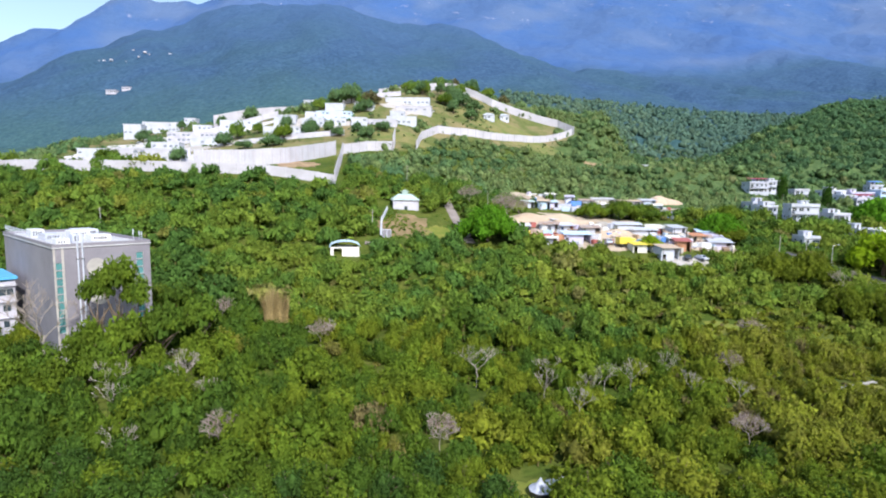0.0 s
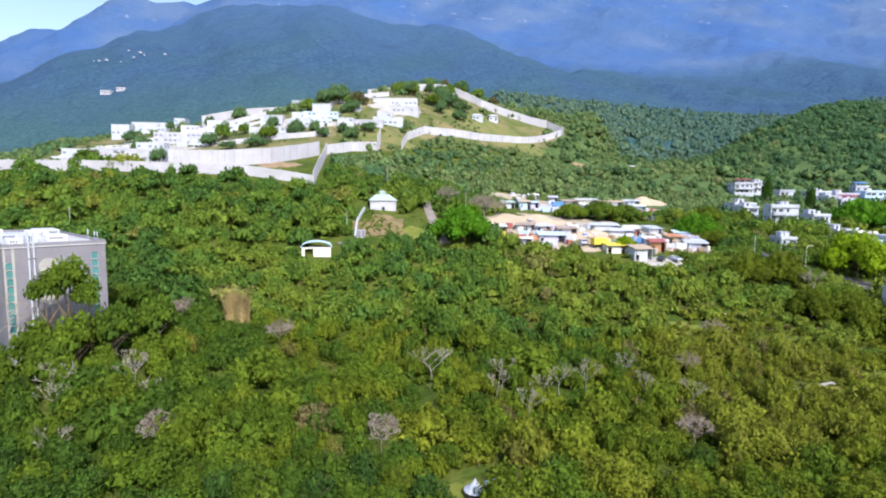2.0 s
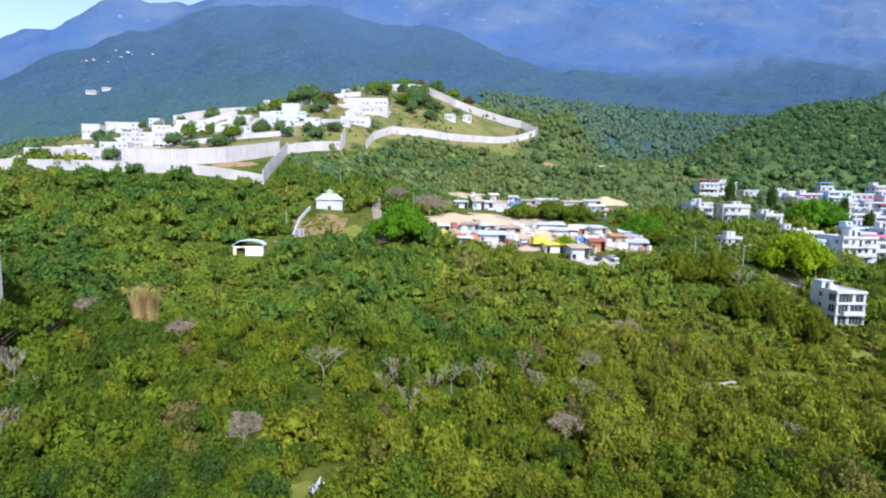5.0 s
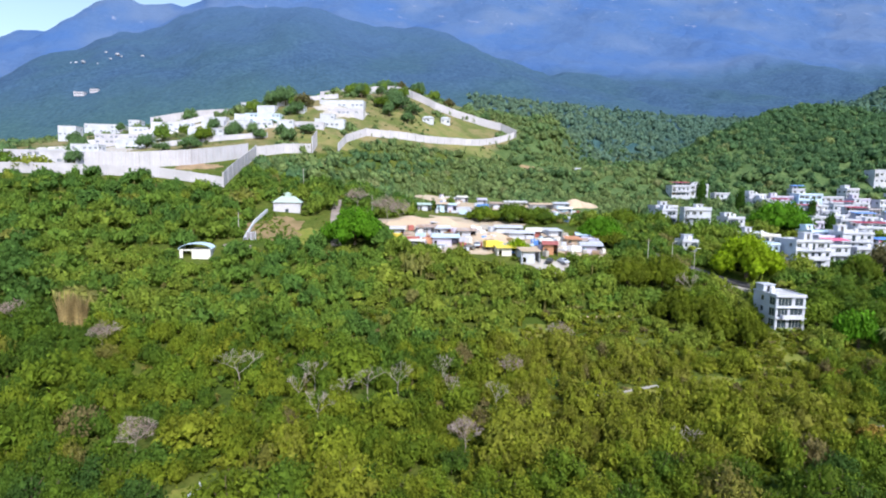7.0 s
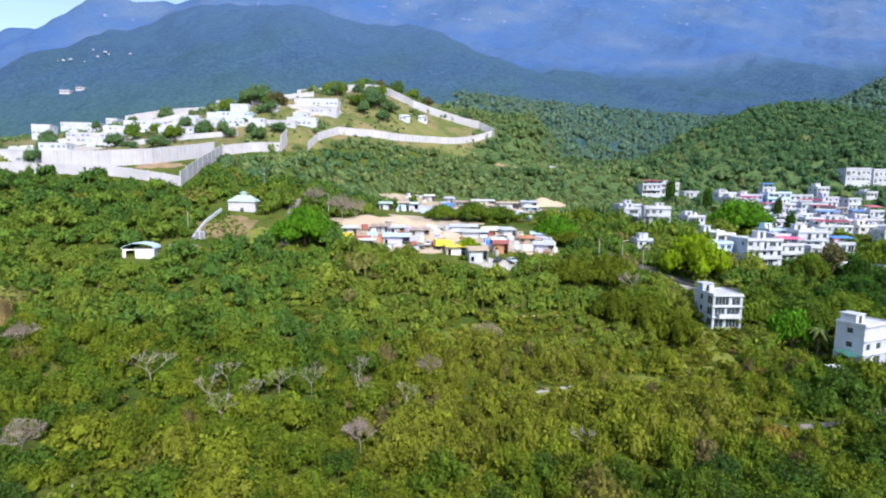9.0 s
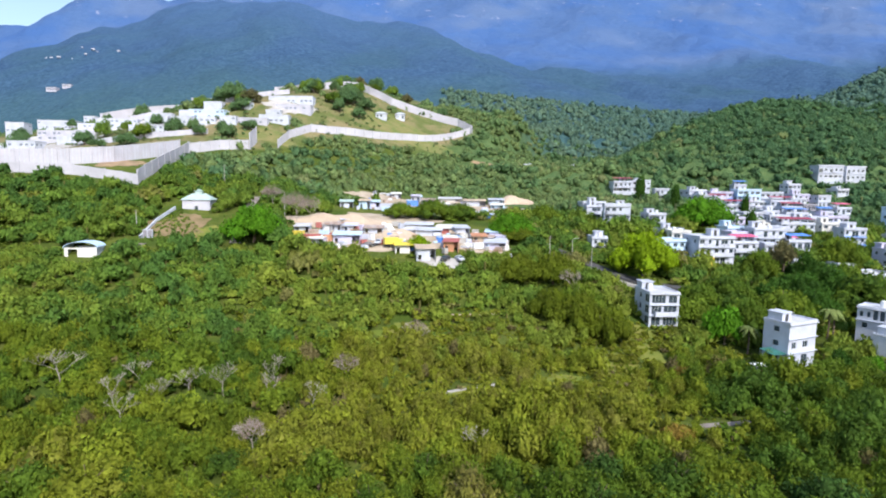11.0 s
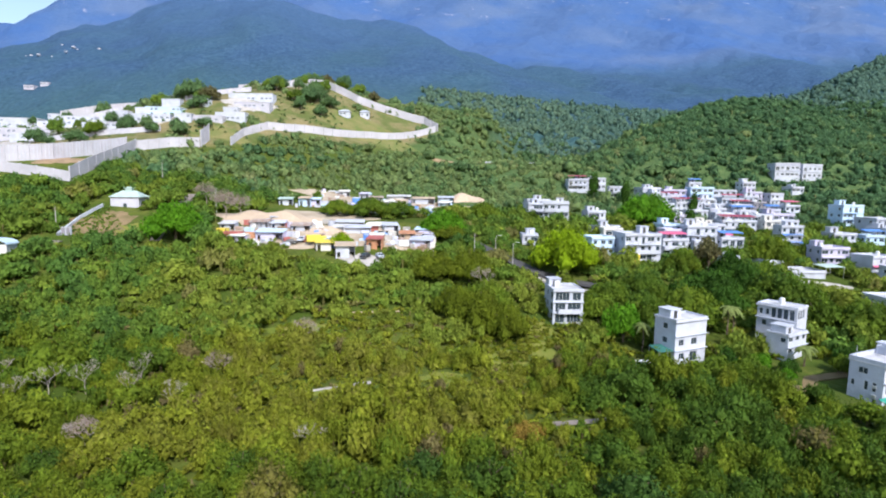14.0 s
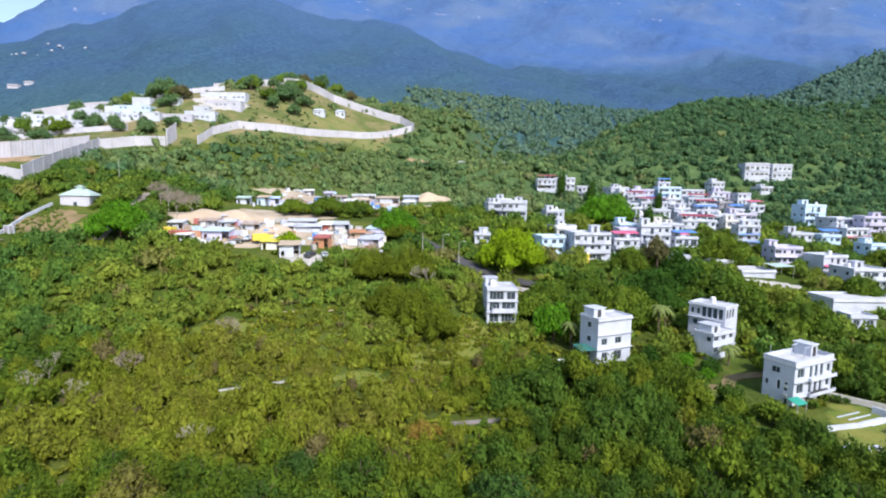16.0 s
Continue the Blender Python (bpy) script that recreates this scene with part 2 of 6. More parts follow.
OLIVE = leaves("olive_leaves", [(0.13, 0.125, 0.055), (0.15, 0.14, 0.06)])
DRY = leaves("dry_leaves", [(0.40, 0.31, 0.15), (0.34, 0.27, 0.13)])
PALM_LEAF = leaves("palm_leaves", [(0.17, 0.22, 0.07), (0.22, 0.26, 0.09)])
TWIG_HAZE = leaves("twig_sprays", [(0.24, 0.185, 0.17), (0.30, 0.235, 0.21)], 0.1)
RUSSET = leaves("russet_leaves", [(0.20, 0.145, 0.03), (0.25, 0.165, 0.03)])
BARK = material("bark", (0.16, 0.12, 0.085), 0.9, 0.4, 3, 0.02)
PALE_BARK = material("pale_bark", (0.34, 0.31, 0.27), 0.9, 0.3, 2, 0.02)
TWIGS = material("twigs", (0.36, 0.31, 0.28), 0.95, 0.3, 1, 0.02)
WHITE = material("white_render", (0.51, 0.545, 0.655), 0.75, 0.18, 0.35, 0.004, random_tint=0.05)
GREY_WALL = material("grey_render", (0.24, 0.23, 0.275), 0.85, 0.14, 0.25, 0.004)
LILAC = material("lilac_render", (0.52, 0.50, 0.68), 0.8, 0.1, 0.3, 0.003)
PALE_BLUE = material("pale_blue_render", (0.50, 0.66, 0.85), 0.8, 0.1, 0.3, 0.003)
PALE_LILAC = material("pale_lilac_render", (0.50, 0.50, 0.60), 0.85, 0.2, 0.3, 0.004)
CREAM = material("cream_render", (0.68, 0.67, 0.65), 0.8, 0.12, 0.3, 0.003)
SLAB = material("roof_slab", (0.56, 0.57, 0.62), 0.9, 0.25, 0.4, 0.01)
CONCRETE = material("concrete", (0.45, 0.43, 0.42), 0.9, 0.25, 0.3, 0.01)
PALE_CONCRETE = material("pale_concrete", (0.58, 0.57, 0.60), 0.9, 0.2, 0.12, 0.01)
ROAD_CONCRETE = material("worn_road_concrete", (0.27, 0.235, 0.225), 0.9, 0.3, 0.3, 0.01)
ASPHALT = material("asphalt", (0.075, 0.075, 0.085), 0.9, 0.3, 0.3, 0.01)
SAND = material("sand", (0.50, 0.40, 0.31), 0.95, 0.2, 0.12, 0.05)
YARD = material("yard_dirt", (0.44, 0.37, 0.30), 0.95, 0.3, 0.25, 0.04, second=(0.33, 0.27, 0.20))
BANK = material("weedy_earth", (0.24, 0.17, 0.095), 0.95, 0.35, 0.35, 0.08, second=(0.15, 0.12, 0.05))
SOIL = material("soil", (0.33, 0.23, 0.14), 0.95, 0.3, 0.3, 0.05)
LAWN = material("lawn", (0.11, 0.155, 0.014), 0.95, 0.5, 0.3, 0.12, second=(0.19, 0.19, 0.035))
DRY_GRASS = material("dry_grass", (0.19, 0.17, 0.065), 0.95, 0.4, 0.12, 0.08, second=(0.10, 0.14, 0.03))
BLUE = material("blue_sheet", (0.10, 0.26, 0.70), 0.5, 0.2, 0.5, 0.01)
SKY_BLUE = material("sky_blue_paint", (0.10, 0.42, 0.80), 0.5, 0.15, 0.5, 0.01)
MAROON = material("maroon_sheet", (0.33, 0.05, 0.09), 0.6, 0.25, 0.5, 0.01)
PINK = material("pink_sheet", (0.62, 0.12, 0.24), 0.6, 0.2, 0.5, 0.01)
ORANGE = material("orange_sheet", (0.52, 0.25, 0.14), 0.6, 0.25, 0.5, 0.01)
RED = material("red_sheet", (0.40, 0.12, 0.11), 0.6, 0.25, 0.5, 0.01)
YELLOW = material("yellow_paint", (0.72, 0.58, 0.08), 0.5, 0.15, 0.5, 0.01)
DARK_TEAL = material("dark_teal_sheet", (0.04, 0.17, 0.15), 0.6, 0.25, 0.5, 0.01)
TEAL = material("teal_sheet", (0.03, 0.33, 0.25), 0.6, 0.2, 0.5, 0.01)
PALE_GREEN = material("pale_green_sheet", (0.44, 0.56, 0.54), 0.6, 0.15, 0.5, 0.01)
FRAME = material("window_frame_metal", (0.62, 0.63, 0.65), 0.4, 0.1, 2, 0.0, 0.6)
DARK_METAL = material("dark_metal", (0.10, 0.10, 0.11), 0.5, 0.2, 2, 0.0, 0.7)
MESH_FENCE = material("fence_panel", (0.47, 0.465, 0.54), 0.7, 0.16, 0.15, 0.004)
TANK = material("tank_plastic", (0.72, 0.74, 0.78), 0.4, 0.1, 1, 0.0)
OLD_SHEET = material("weathered_sheet", (0.40, 0.36, 0.36), 0.8, 0.4, 0.6, 0.01, second=(0.30, 0.20, 0.15))
TYRE = material("tyre_rubber", (0.03, 0.03, 0.03), 0.8, 0.2, 2, 0.0)
GLASS = material("window_glass", (0.05, 0.07, 0.09), 0.06, 0.15, 0.3, 0.0)
# compound panes: dark glass lightened to pale blue-grey, a painted haze
HAZED_GLASS = material("hazed_window_glass", (0.20, 0.23, 0.30), 0.25, 0.2, 0.5, 0.0)
GREEN_GLASS = material("green_window_glass", (0.10, 0.27, 0.29), 0.08, 0.15, 0.6, 0.0)


# ---- building blocks ----
def mesh_of(name, verts, faces, mat, flat=True):
    me = bpy.data.meshes.new(name)
    me.from_pydata(verts, [], faces)
    me.materials.append(mat)
    me.update()
    return me


def part(name, me, parent, m=None, label="", **tags):
    ob = new(name, me)
    ob.parent = parent
    if m is not None:
        ob.matrix_basis = m
    return tagged(ob, label, **tags) if label or tags else ob


def root(name, m, label, category, group="", kind=""):
    ob = new(name)
    ob.empty_display_size = 0.5
    ob.matrix_basis = m
    return tagged(ob, label, category, group, kind)


def box(x0, x1, y0, y1, z0, z1):
    v = [(x, y, z) for z in (z0, z1) for y in (y0, y1) for x in (x0, x1)]
    f = [(0, 2, 3, 1), (4, 5, 7, 6), (0, 1, 5, 4), (2, 6, 7, 3), (0, 4, 6, 2), (1, 3, 7, 5)]
    return v, f


def boxes(*specs):
    """Several boxes in one list of verts and faces."""
    vs, fs = [], []
    for s in specs:
        v, f = box(*s)
        fs += [tuple(i + len(vs) for i in q) for q in f]
        vs += v
    return vs, fs


_shared = {}


def shared(key, make):
    if key not in _shared:
        _shared[key] = make()
    return _shared[key]


def bevelled(name, vf, mat, width=0.04):
    """A mesh whose edges are slightly rounded off."""
    bm = bmesh.new()
    vs = [bm.verts.new(v) for v in vf[0]]
    for f in vf[1]:
        bm.faces.new([vs[i] for i in f])
    bmesh.ops.recalc_face_normals(bm, faces=bm.faces)
    bmesh.ops.bevel(bm, geom=bm.edges[:], offset=width, segments=1, affect="EDGES")
    me = bpy.data.meshes.new(name)
    bm.to_mesh(me)
    bm.free()
    me.materials.append(mat)
    return me


def tube(points, radii, sides=6):
    """A tapered tube along points."""
    vs, fs = [], []
    for i, (p, r) in enumerate(zip(points, radii)):
        a = Vector(points[min(i + 1, len(points) - 1)]) - Vector(points[max(i - 1, 0)])
        q = a.to_track_quat("Z", "Y")
        for k in range(sides):
            t = 2 * math.pi * k / sides
            vs.append(tuple(Vector(p) + q @ Vector((r * math.cos(t), r * math.sin(t), 0))))
        if i:
            b = (i - 1) * sides
            fs += [(b + k, b + (k + 1) % sides, b + sides + (k + 1) % sides, b + sides + k) for k in range(sides)]
    fs.append(tuple(range(len(vs) - sides, len(vs))))
    return vs, fs


def add_to(a, b):
    n = len(a[0])
    a[0].extend(b[0])
    a[1].extend(tuple(i + n for i in f) for f in b[1])
    return a


CLEAR = []   # x, y, radius: where no woodland tree stands


def gz(x, y):
    return float(ground(x, y))


# ---- houses ----
def wall_panel(w, z0, z1, holes, th=0.22):
    """A wall along x from 0 to w, its outer face at y = 0, with holes (x0, x1, z0, z1) through it."""
    xs = sorted({0.0, w, *[h[0] for h in holes], *[h[1] for h in holes]})
    zs = sorted({z0, z1, *[h[2] for h in holes], *[h[3] for h in holes]})
    vs, fs = [], []

    def quad(*p):
        fs.append(tuple(range(len(vs), len(vs) + 4)))
        vs.extend(p)
    for xa, xb in zip(xs, xs[1:]):
        for za, zb in zip(zs, zs[1:]):
            cx, cz = (xa + xb) / 2, (za + zb) / 2
            if any(h[0] < cx < h[1] and h[2] < cz < h[3] for h in holes):
                continue
            quad((xa, 0, za), (xb, 0, za), (xb, 0, zb), (xa, 0, zb))
            quad((xa, th, za), (xa, th, zb), (xb, th, zb), (xb, th, za))
    for a, b, c, d in [*holes, (0, w, z0, z1)]:
        quad((a, 0, c), (a, th, c), (b, th, c), (b, 0, c))
        quad((a, 0, d), (b, 0, d), (b, th, d), (a, th, d))
        quad((a, 0, c), (a, 0, d), (a, th, d), (a, th, c))
        quad((b, 0, c), (b, th, c), (b, th, d), (b, 0, d))
    return vs, fs


def welded(name, vf, mat):
    """A mesh with its coinciding corners joined."""
    bm = bmesh.new()
    vs = [bm.verts.new(v) for v in vf[0]]
    for f in vf[1]:
        bm.faces.new([vs[i] for i in f])
    bmesh.ops.remove_doubles(bm, verts=bm.verts[:], dist=0.002)
    me = bpy.data.meshes.new(name)
    bm.to_mesh(me)
    bm.free()
    me.materials.append(mat)
    return me


def window_meshes(w, h, glass):
    def make():
        t = 0.06
        mid = max(1, round(w / 0.9))
        return welded("window_frame", wall_panel(w, 0, h, [(t / 2 + (w - t) * i / mid + t / 2, t / 2 + (w - t) * (i + 1) / mid - t / 2, t, h - t) for i in range(mid)], 0.08), FRAME), mesh_of("pane", *box(t, w - t, 0.035, 0.045, t, h - t), glass)
    return shared(("win", round(w, 2), round(h, 2), glass.name), make)


def house(x, y, w, d, storeys, yaw=0.0, wall=None, label="", name="village_house", z=None, sh=2.75, base=1.5, roof="flat", hood=True,
          canopy=None, balcony=True, front=None, seed=0, group="village houses", category="house", glass=None, band=None, side=None, tank=True, courses=True, par=0.5, hood_h=2.2, hood_x=None, hip=1.5, hood_r=1.4):
    """A flat-roofed rendered house: its front's middle at x, y; the front faces -y, turned by yaw."""
    r = random.Random(seed * 977 + int(x * 13 + y * 7))
    wall, glass = wall or WHITE, glass or GLASS
    z = gz(x, y + d / 3) - 0.15 if z is None else z
    H = storeys * sh
    m = pose(x, y, z, 0, 0, yaw)
    top = root(name, m, label or "white rendered flat-roofed village house", category, group)
    for i in range(max(1, round(d / 5))):
        for j in range(max(1, round(w / 5))):
            c = m @ Vector((w * ((j + 0.5) / max(1, round(w / 5)) - 0.5), d * (i + 0.5) / max(1, round(d / 5)), 0))
            CLEAR.append((c.x, c.y, 3.4))
    if front is None:
        n = max(2, round(w / 2.5))
        front = []
        for s in range(storeys):
            row = []
            for i in range(n):
                ww = r.choice((0.9, 1.2, 1.5, 2.1))
                tall = r.random() < 0.25
                cx = w * (i + 0.5) / n + r.uniform(-0.2, 0.2)
                row.append((cx - ww / 2, cx + ww / 2, s * sh + (0.15 if tall else 0.95), s * sh + 2.2))
            front.append(row)
    holes = [h for row in front for h in row]
    if side is None:
        k = max(1, round(d / 4))
        side = [(d * (i + 0.5) / k - 0.6, d * (i + 0.5) / k + 0.6, s * sh + 1.0, s * sh + 2.15) for s in range(storeys) for i in range(k) if r.random() < 0.8]
    th = 0.22
    sides = [(pose(-w / 2, 0, 0), w, holes), (pose(w / 2, 0, 0, 0, 0, 90), d, side),
             (pose(w / 2, d, 0, 0, 0, 180), w, [h for h in holes if r.random() < 0.15]), (pose(-w / 2, d, 0, 0, 0, 270), d, [(d - b, d - a, e, f) for a, b, e, f in side])]
    for i, (pm, length, hs) in enumerate(sides):
        inset = 0.0 if i % 2 == 0 else th
        pm2 = pm @ pose(inset, 0, 0)
        hs2 = [(a - inset, b - inset, e, f) for a, b, e, f in hs if a - inset > 0.1 and b - inset < length - 2 * inset - 0.1]
        wob = part("wall", mesh_of("wall", *wall_panel(length - 2 * inset, -base, H, hs2, th), wall), top, pm2)
        for a, b, e, f in hs2:
            fr, gl = window_meshes(b - a, f - e, glass)
            part("window", fr, wob, pose(a, 0.09, e))
            part("window_pane", gl, wob, pose(a, 0.09, e))
    for s in range(storeys):
        part("floor_slab", mesh_of("floor_slab", *box(-w / 2 + th, w / 2 - th, th, d - th, s * sh - 0.15, s * sh), SLAB), top)
    if roof == "flat":
        part("roof", mesh_of("roof", *box(-w / 2 - 0.15, w / 2 + 0.15, -0.15, d + 0.15, H, H + 0.16), SLAB), top)
        p, q = 0.16, H + 0.16
        part("parapet", mesh_of("parapet", *boxes((-w / 2 - 0.1, w / 2 + 0.1, -0.1, p, q, q + par), (-w / 2 - 0.1, w / 2 + 0.1, d - p, d + 0.1, q, q + par),
             (-w / 2 - 0.1, -w / 2 + p, p, d - p, q, q + par), (w / 2 - p, w / 2 + 0.1, p, d - p, q, q + par)), wall), top)
        if hood and (group != "village houses" or r.random() < 0.62):
            hx = r.uniform(-w / 2 + 1.6, w / 2 - 1.6) if hood_x is None else hood_x
            hd = d - 1.8
            hood_h = hood_h if group != "village houses" else r.uniform(1.5, 2.3)
            part("stair_hood", bevelled("stair_hood", boxes((hx - hood_r, hx + hood_r, hd - 1.5, hd + 1.4, q, q + hood_h), (hx - hood_r - 0.2, hx + hood_r + 0.2, hd - 1.7, hd + 1.6, q + hood_h, q + hood_h + 0.16)), wall, 0.03), top)
            part("hood_door", mesh_of("hood_door", *box(hx - 0.45, hx + 0.45, hd - 1.55, hd - 1.5, q, q + hood_h - 0.25), DARK_METAL), top)
        if tank and r.random() < 0.5:
            tx = r.uniform(-w / 2 + 1, w / 2 - 1)
            v, f = tube([(tx, d * 0.5, q), (tx, d * 0.5, q + 0.1), (tx, d * 0.5, q + 1.3), (tx, d * 0.5, q + 1.5)], [0.5, 0.55, 0.55, 0.2], 12)
            part("water_tank", mesh_of("water_tank", v, f, TANK), top)
    elif roof == "hip":
        q, o = H, 0.5
        v = [(-w / 2 - o, -o, q), (w / 2 + o, -o, q), (w / 2 + o, d + o, q), (-w / 2 - o, d + o, q), (-w / 4, d / 2, q + hip), (w / 4, d / 2, q + hip)]
        part("roof", mesh_of("roof", v, [(0, 1, 5, 4), (1, 2, 5), (2, 3, 4, 5), (3, 0, 4), (3, 2, 1, 0)], canopy or PALE_GREEN), top)
    if canopy is not None and roof == "flat":
        q = H + 0.16 + 2.1
        part("roof_canopy", bevelled("roof_canopy", ([(-w / 2, 0.1, q - 0.35), (w / 2, 0.1, q - 0.35), (w / 2, d * 0.55, q + 0.25), (-w / 2, d * 0.55, q + 0.25),
             (-w / 2, 0.1, q - 0.27), (w / 2, 0.1, q - 0.27), (w / 2, d * 0.55, q + 0.33), (-w / 2, d * 0.55, q + 0.33)], [(0, 3, 2, 1), (4, 5, 6, 7), (0, 1, 5, 4), (1, 2, 6, 5), (2, 3, 7, 6), (3, 0, 4, 7)]), canopy, 0.02), top)
        for px in (-w / 2 + 0.3, w / 2 - 0.3):
            for py, pz in ((0.25, q - 0.36), (d * 0.5, q + 0.18)):
                part("canopy_post", shared(("post", round(pz - H - 0.16, 1)), lambda: mesh_of("canopy_post", *box(-0.04, 0.04, -0.04, 0.04, 0, pz - H - 0.1), DARK_METAL)), top, pose(px, py, H + 0.12))
    if band is not None:
        for s in range(1, storeys):
            part("awning", mesh_of("awning", [(-w / 2, 0, s * sh + 0.3), (w / 2, 0, s * sh + 0.3), (w / 2, -0.9, s * sh - 0.15), (-w / 2, -0.9, s * sh - 0.15),
                 (-w / 2, 0, s * sh + 0.24), (w / 2, 0, s * sh + 0.24), (w / 2, -0.9, s * sh - 0.21), (-w / 2, -0.9, s * sh - 0.21)],
                 [(0, 1, 2, 3), (7, 6, 5, 4), (3, 2, 6, 7), (0, 3, 7, 4), (1, 5, 6, 2)], band), top)
    for s in range(1, storeys + 1 if courses else 1):
        part("string_course", mesh_of("string_course", *boxes((-w / 2 - 0.2, w / 2 + 0.2, -0.42, -0.003, s * sh - 0.15, s * sh - 0.03)), wall), top)
    if balcony:
        for s in range(1, storeys):
            if r.random() < 0.75:
                bw = w * r.uniform(0.45, 0.85)
                b0 = r.uniform(-w / 2, w / 2 - bw)
                bal = part("balcony", mesh_of("balcony", *box(b0, b0 + bw, -1.1, -0.004, s * sh - 0.14, s * sh), wall), top)
                if r.random() < 0.5:
                    part("balustrade", mesh_of("balustrade", *boxes((b0, b0 + bw, -1.1, -0.98, s * sh, s * sh + 0.95), (b0, b0 + 0.1, -0.98, -0.004, s * sh, s * sh + 0.95), (b0 + bw - 0.1, b0 + bw, -0.98, -0.004, s * sh, s * sh + 0.95)), wall), bal)
                else:
                    bars = [(b0, b0 + bw, -1.08, -1.03, s * sh + 0.9, s * sh + 0.96)]
                    k = int(bw / 0.45)
                    bars += [(b0 + bw * i / k - 0.02, b0 + bw * i / k + 0.02, -1.07, -1.04, s * sh, s * sh + 0.9) for i in range(k + 1)]
                    part("railing", mesh_of("railing", *boxes(*bars), DARK_METAL), bal)
    return top


# ---- ground: one sheet from behind the camera to the mountains ----
def build_ground():
    rows = [-2600, -1400, -700, -350, -180, -100, -60, -30, -10]
    y = 0.0
    while y < 2700:
        rows.append(y)
        y += 3.2 if y < 470 else min(34, 3.2 + (y - 470) * 0.026)
    u = np.linspace(-1, 1, 281)
    Y = np.repeat(np.array(rows, float)[:, None], 281, 1)
    X = 52 + u[None] * (np.maximum(Y, 0) * 0.93 + 260 + np.maximum(-Y, 0) * 0.9)
    Z = ground(X, Y)
    k = smooth(560, 700, Y)
    Z = Z + k * (1.3 * np.sin(X / 9.1 + 3 * np.sin(Y / 27)) + 1.2 * np.sin(Y / 11.7 + 2 * np.sin(X / 23)))
    n = len(rows)
    me = bpy.data.meshes.new("ground")
    idx = np.arange(n * 281).reshape(n, 281)
    quads = np.stack([idx[:-1, :-1], idx[:-1, 1:], idx[1:, 1:], idx[1:, :-1]], -1).reshape(-1, 4)
    fill_mesh(me, np.stack([X, Y, Z], -1).reshape(-1, 3), quads)
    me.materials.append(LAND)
    me.shade_smooth()
    return tagged(new("ground", me), "grassy valley floor rising to wooded hills and mountains coloured blue for haze", "ground", kind="structure")


def fill_mesh(me, verts, quads, tint=None):
    verts, quads = np.ascontiguousarray(verts, np.float32), np.ascontiguousarray(quads, np.int32)
    me.vertices.add(len(verts))
    me.vertices.foreach_set("co", verts.ravel())
    me.loops.add(quads.size)
    me.loops.foreach_set("vertex_index", quads.ravel())
    me.polygons.add(len(quads))
    me.polygons.foreach_set("loop_start", np.arange(0, quads.size, quads.shape[1], dtype=np.int32))
    me.update(calc_edges=True)
    if tint is not None:
        me.attributes.new("tint", "FLOAT", "POINT").data.foreach_set("value", np.ascontiguousarray(tint, np.float32))


ground_sheet = build_ground()


def ribbon(name, points, width, mat, label, category, lift=0.12, thick=0.25, kind="structure", step=1.5, clear=1.0):
    """A strip that follows the ground along points: a road or a path, with a thickness."""
    pts = []
    for (xa, ya), (xb, yb) in zip(points, points[1:]):
        k = max(1, int(math.hypot(xb - xa, yb - ya) / step))
        pts += [(xa + (xb - xa) * i / k, ya + (yb - ya) * i / k) for i in range(k)]
    pts.append(points[-1])
    vs, fs = [], []
    for i, (px, py) in enumerate(pts):
        a, b = pts[max(0, i - 1)], pts[min(len(pts) - 1, i + 1)]
        t = Vector((b[0] - a[0], b[1] - a[1])).normalized()
        zz = max(gz(px + s * t.y * width / 2, py - s * t.x * width / 2) for s in (-1, 0, 1)) + lift
        for s in (-1, 1):
            for dz in (0, -thick - 0.4):
                vs.append((px + s * -t.y * width / 2, py + s * t.x * width / 2, zz + dz))
        CLEAR.append((px, py, width / 2 + clear))
        if i:
            b0 = (i - 1) * 4
            fs += [(b0, b0 + 4, b0 + 6, b0 + 2), (b0 + 1, b0 + 5, b0 + 4, b0), (b0 + 2, b0 + 6, b0 + 7, b0 + 3)]
    return tagged(new(name, mesh_of(name, vs, fs, mat)), label, category, kind=kind)


def patch(name, cx, cy, rx, ry, mat, label, category, lift=0.1, seed=1, kind="structure", clear=True, hump=0.0):
    """An uneven patch of other ground, lying on the slope."""
    r = random.Random(seed)
    ph = [r.uniform(0, 6.28) for _ in range(4)]
    vs, fs, rings, n = [], [], 12, 44
    for i in range(rings + 1):
        for k in range(n):
            a = 2 * math.pi * k / n
            q = (i / rings) * (1 + 0.17 * math.sin(3 * a + ph[0]) + 0.12 * math.sin(5 * a + ph[1]) + 0.09 * math.sin(11 * a + ph[2]) + 0.06 * math.sin(17 * a + ph[3]))
            px, py = cx + rx * q * math.cos(a), cy + ry * q * math.sin(a)
            h = hump * (1 - (i / rings) ** 1.6) * (1 + 0.25 * math.sin(px * 0.5 + ph[3]) + 0.2 * math.sin(py * 0.8 + ph[0]))
            vs.append((px, py, gz(px, py) + (lift if i < rings else -0.3) + h))
    for i in range(rings):
        for k in range(n):
            fs.append((i * n + k, i * n + (k + 1) % n, (i + 1) * n + (k + 1) % n, (i + 1) * n + k))
    me = mesh_of(name, vs, fs, mat)
    me.shade_smooth()
    if clear:
        k = max(rx, ry)
        for i in range(-4, 5):
            for j in range(-4, 5):
                if (i / 4) ** 2 + (j / 4) ** 2 <= 1:
                    CLEAR.append((cx + rx * i / 4, cy + ry * j / 4, k / 5.5))
    return tagged(new(name, me), label, category, kind=kind)


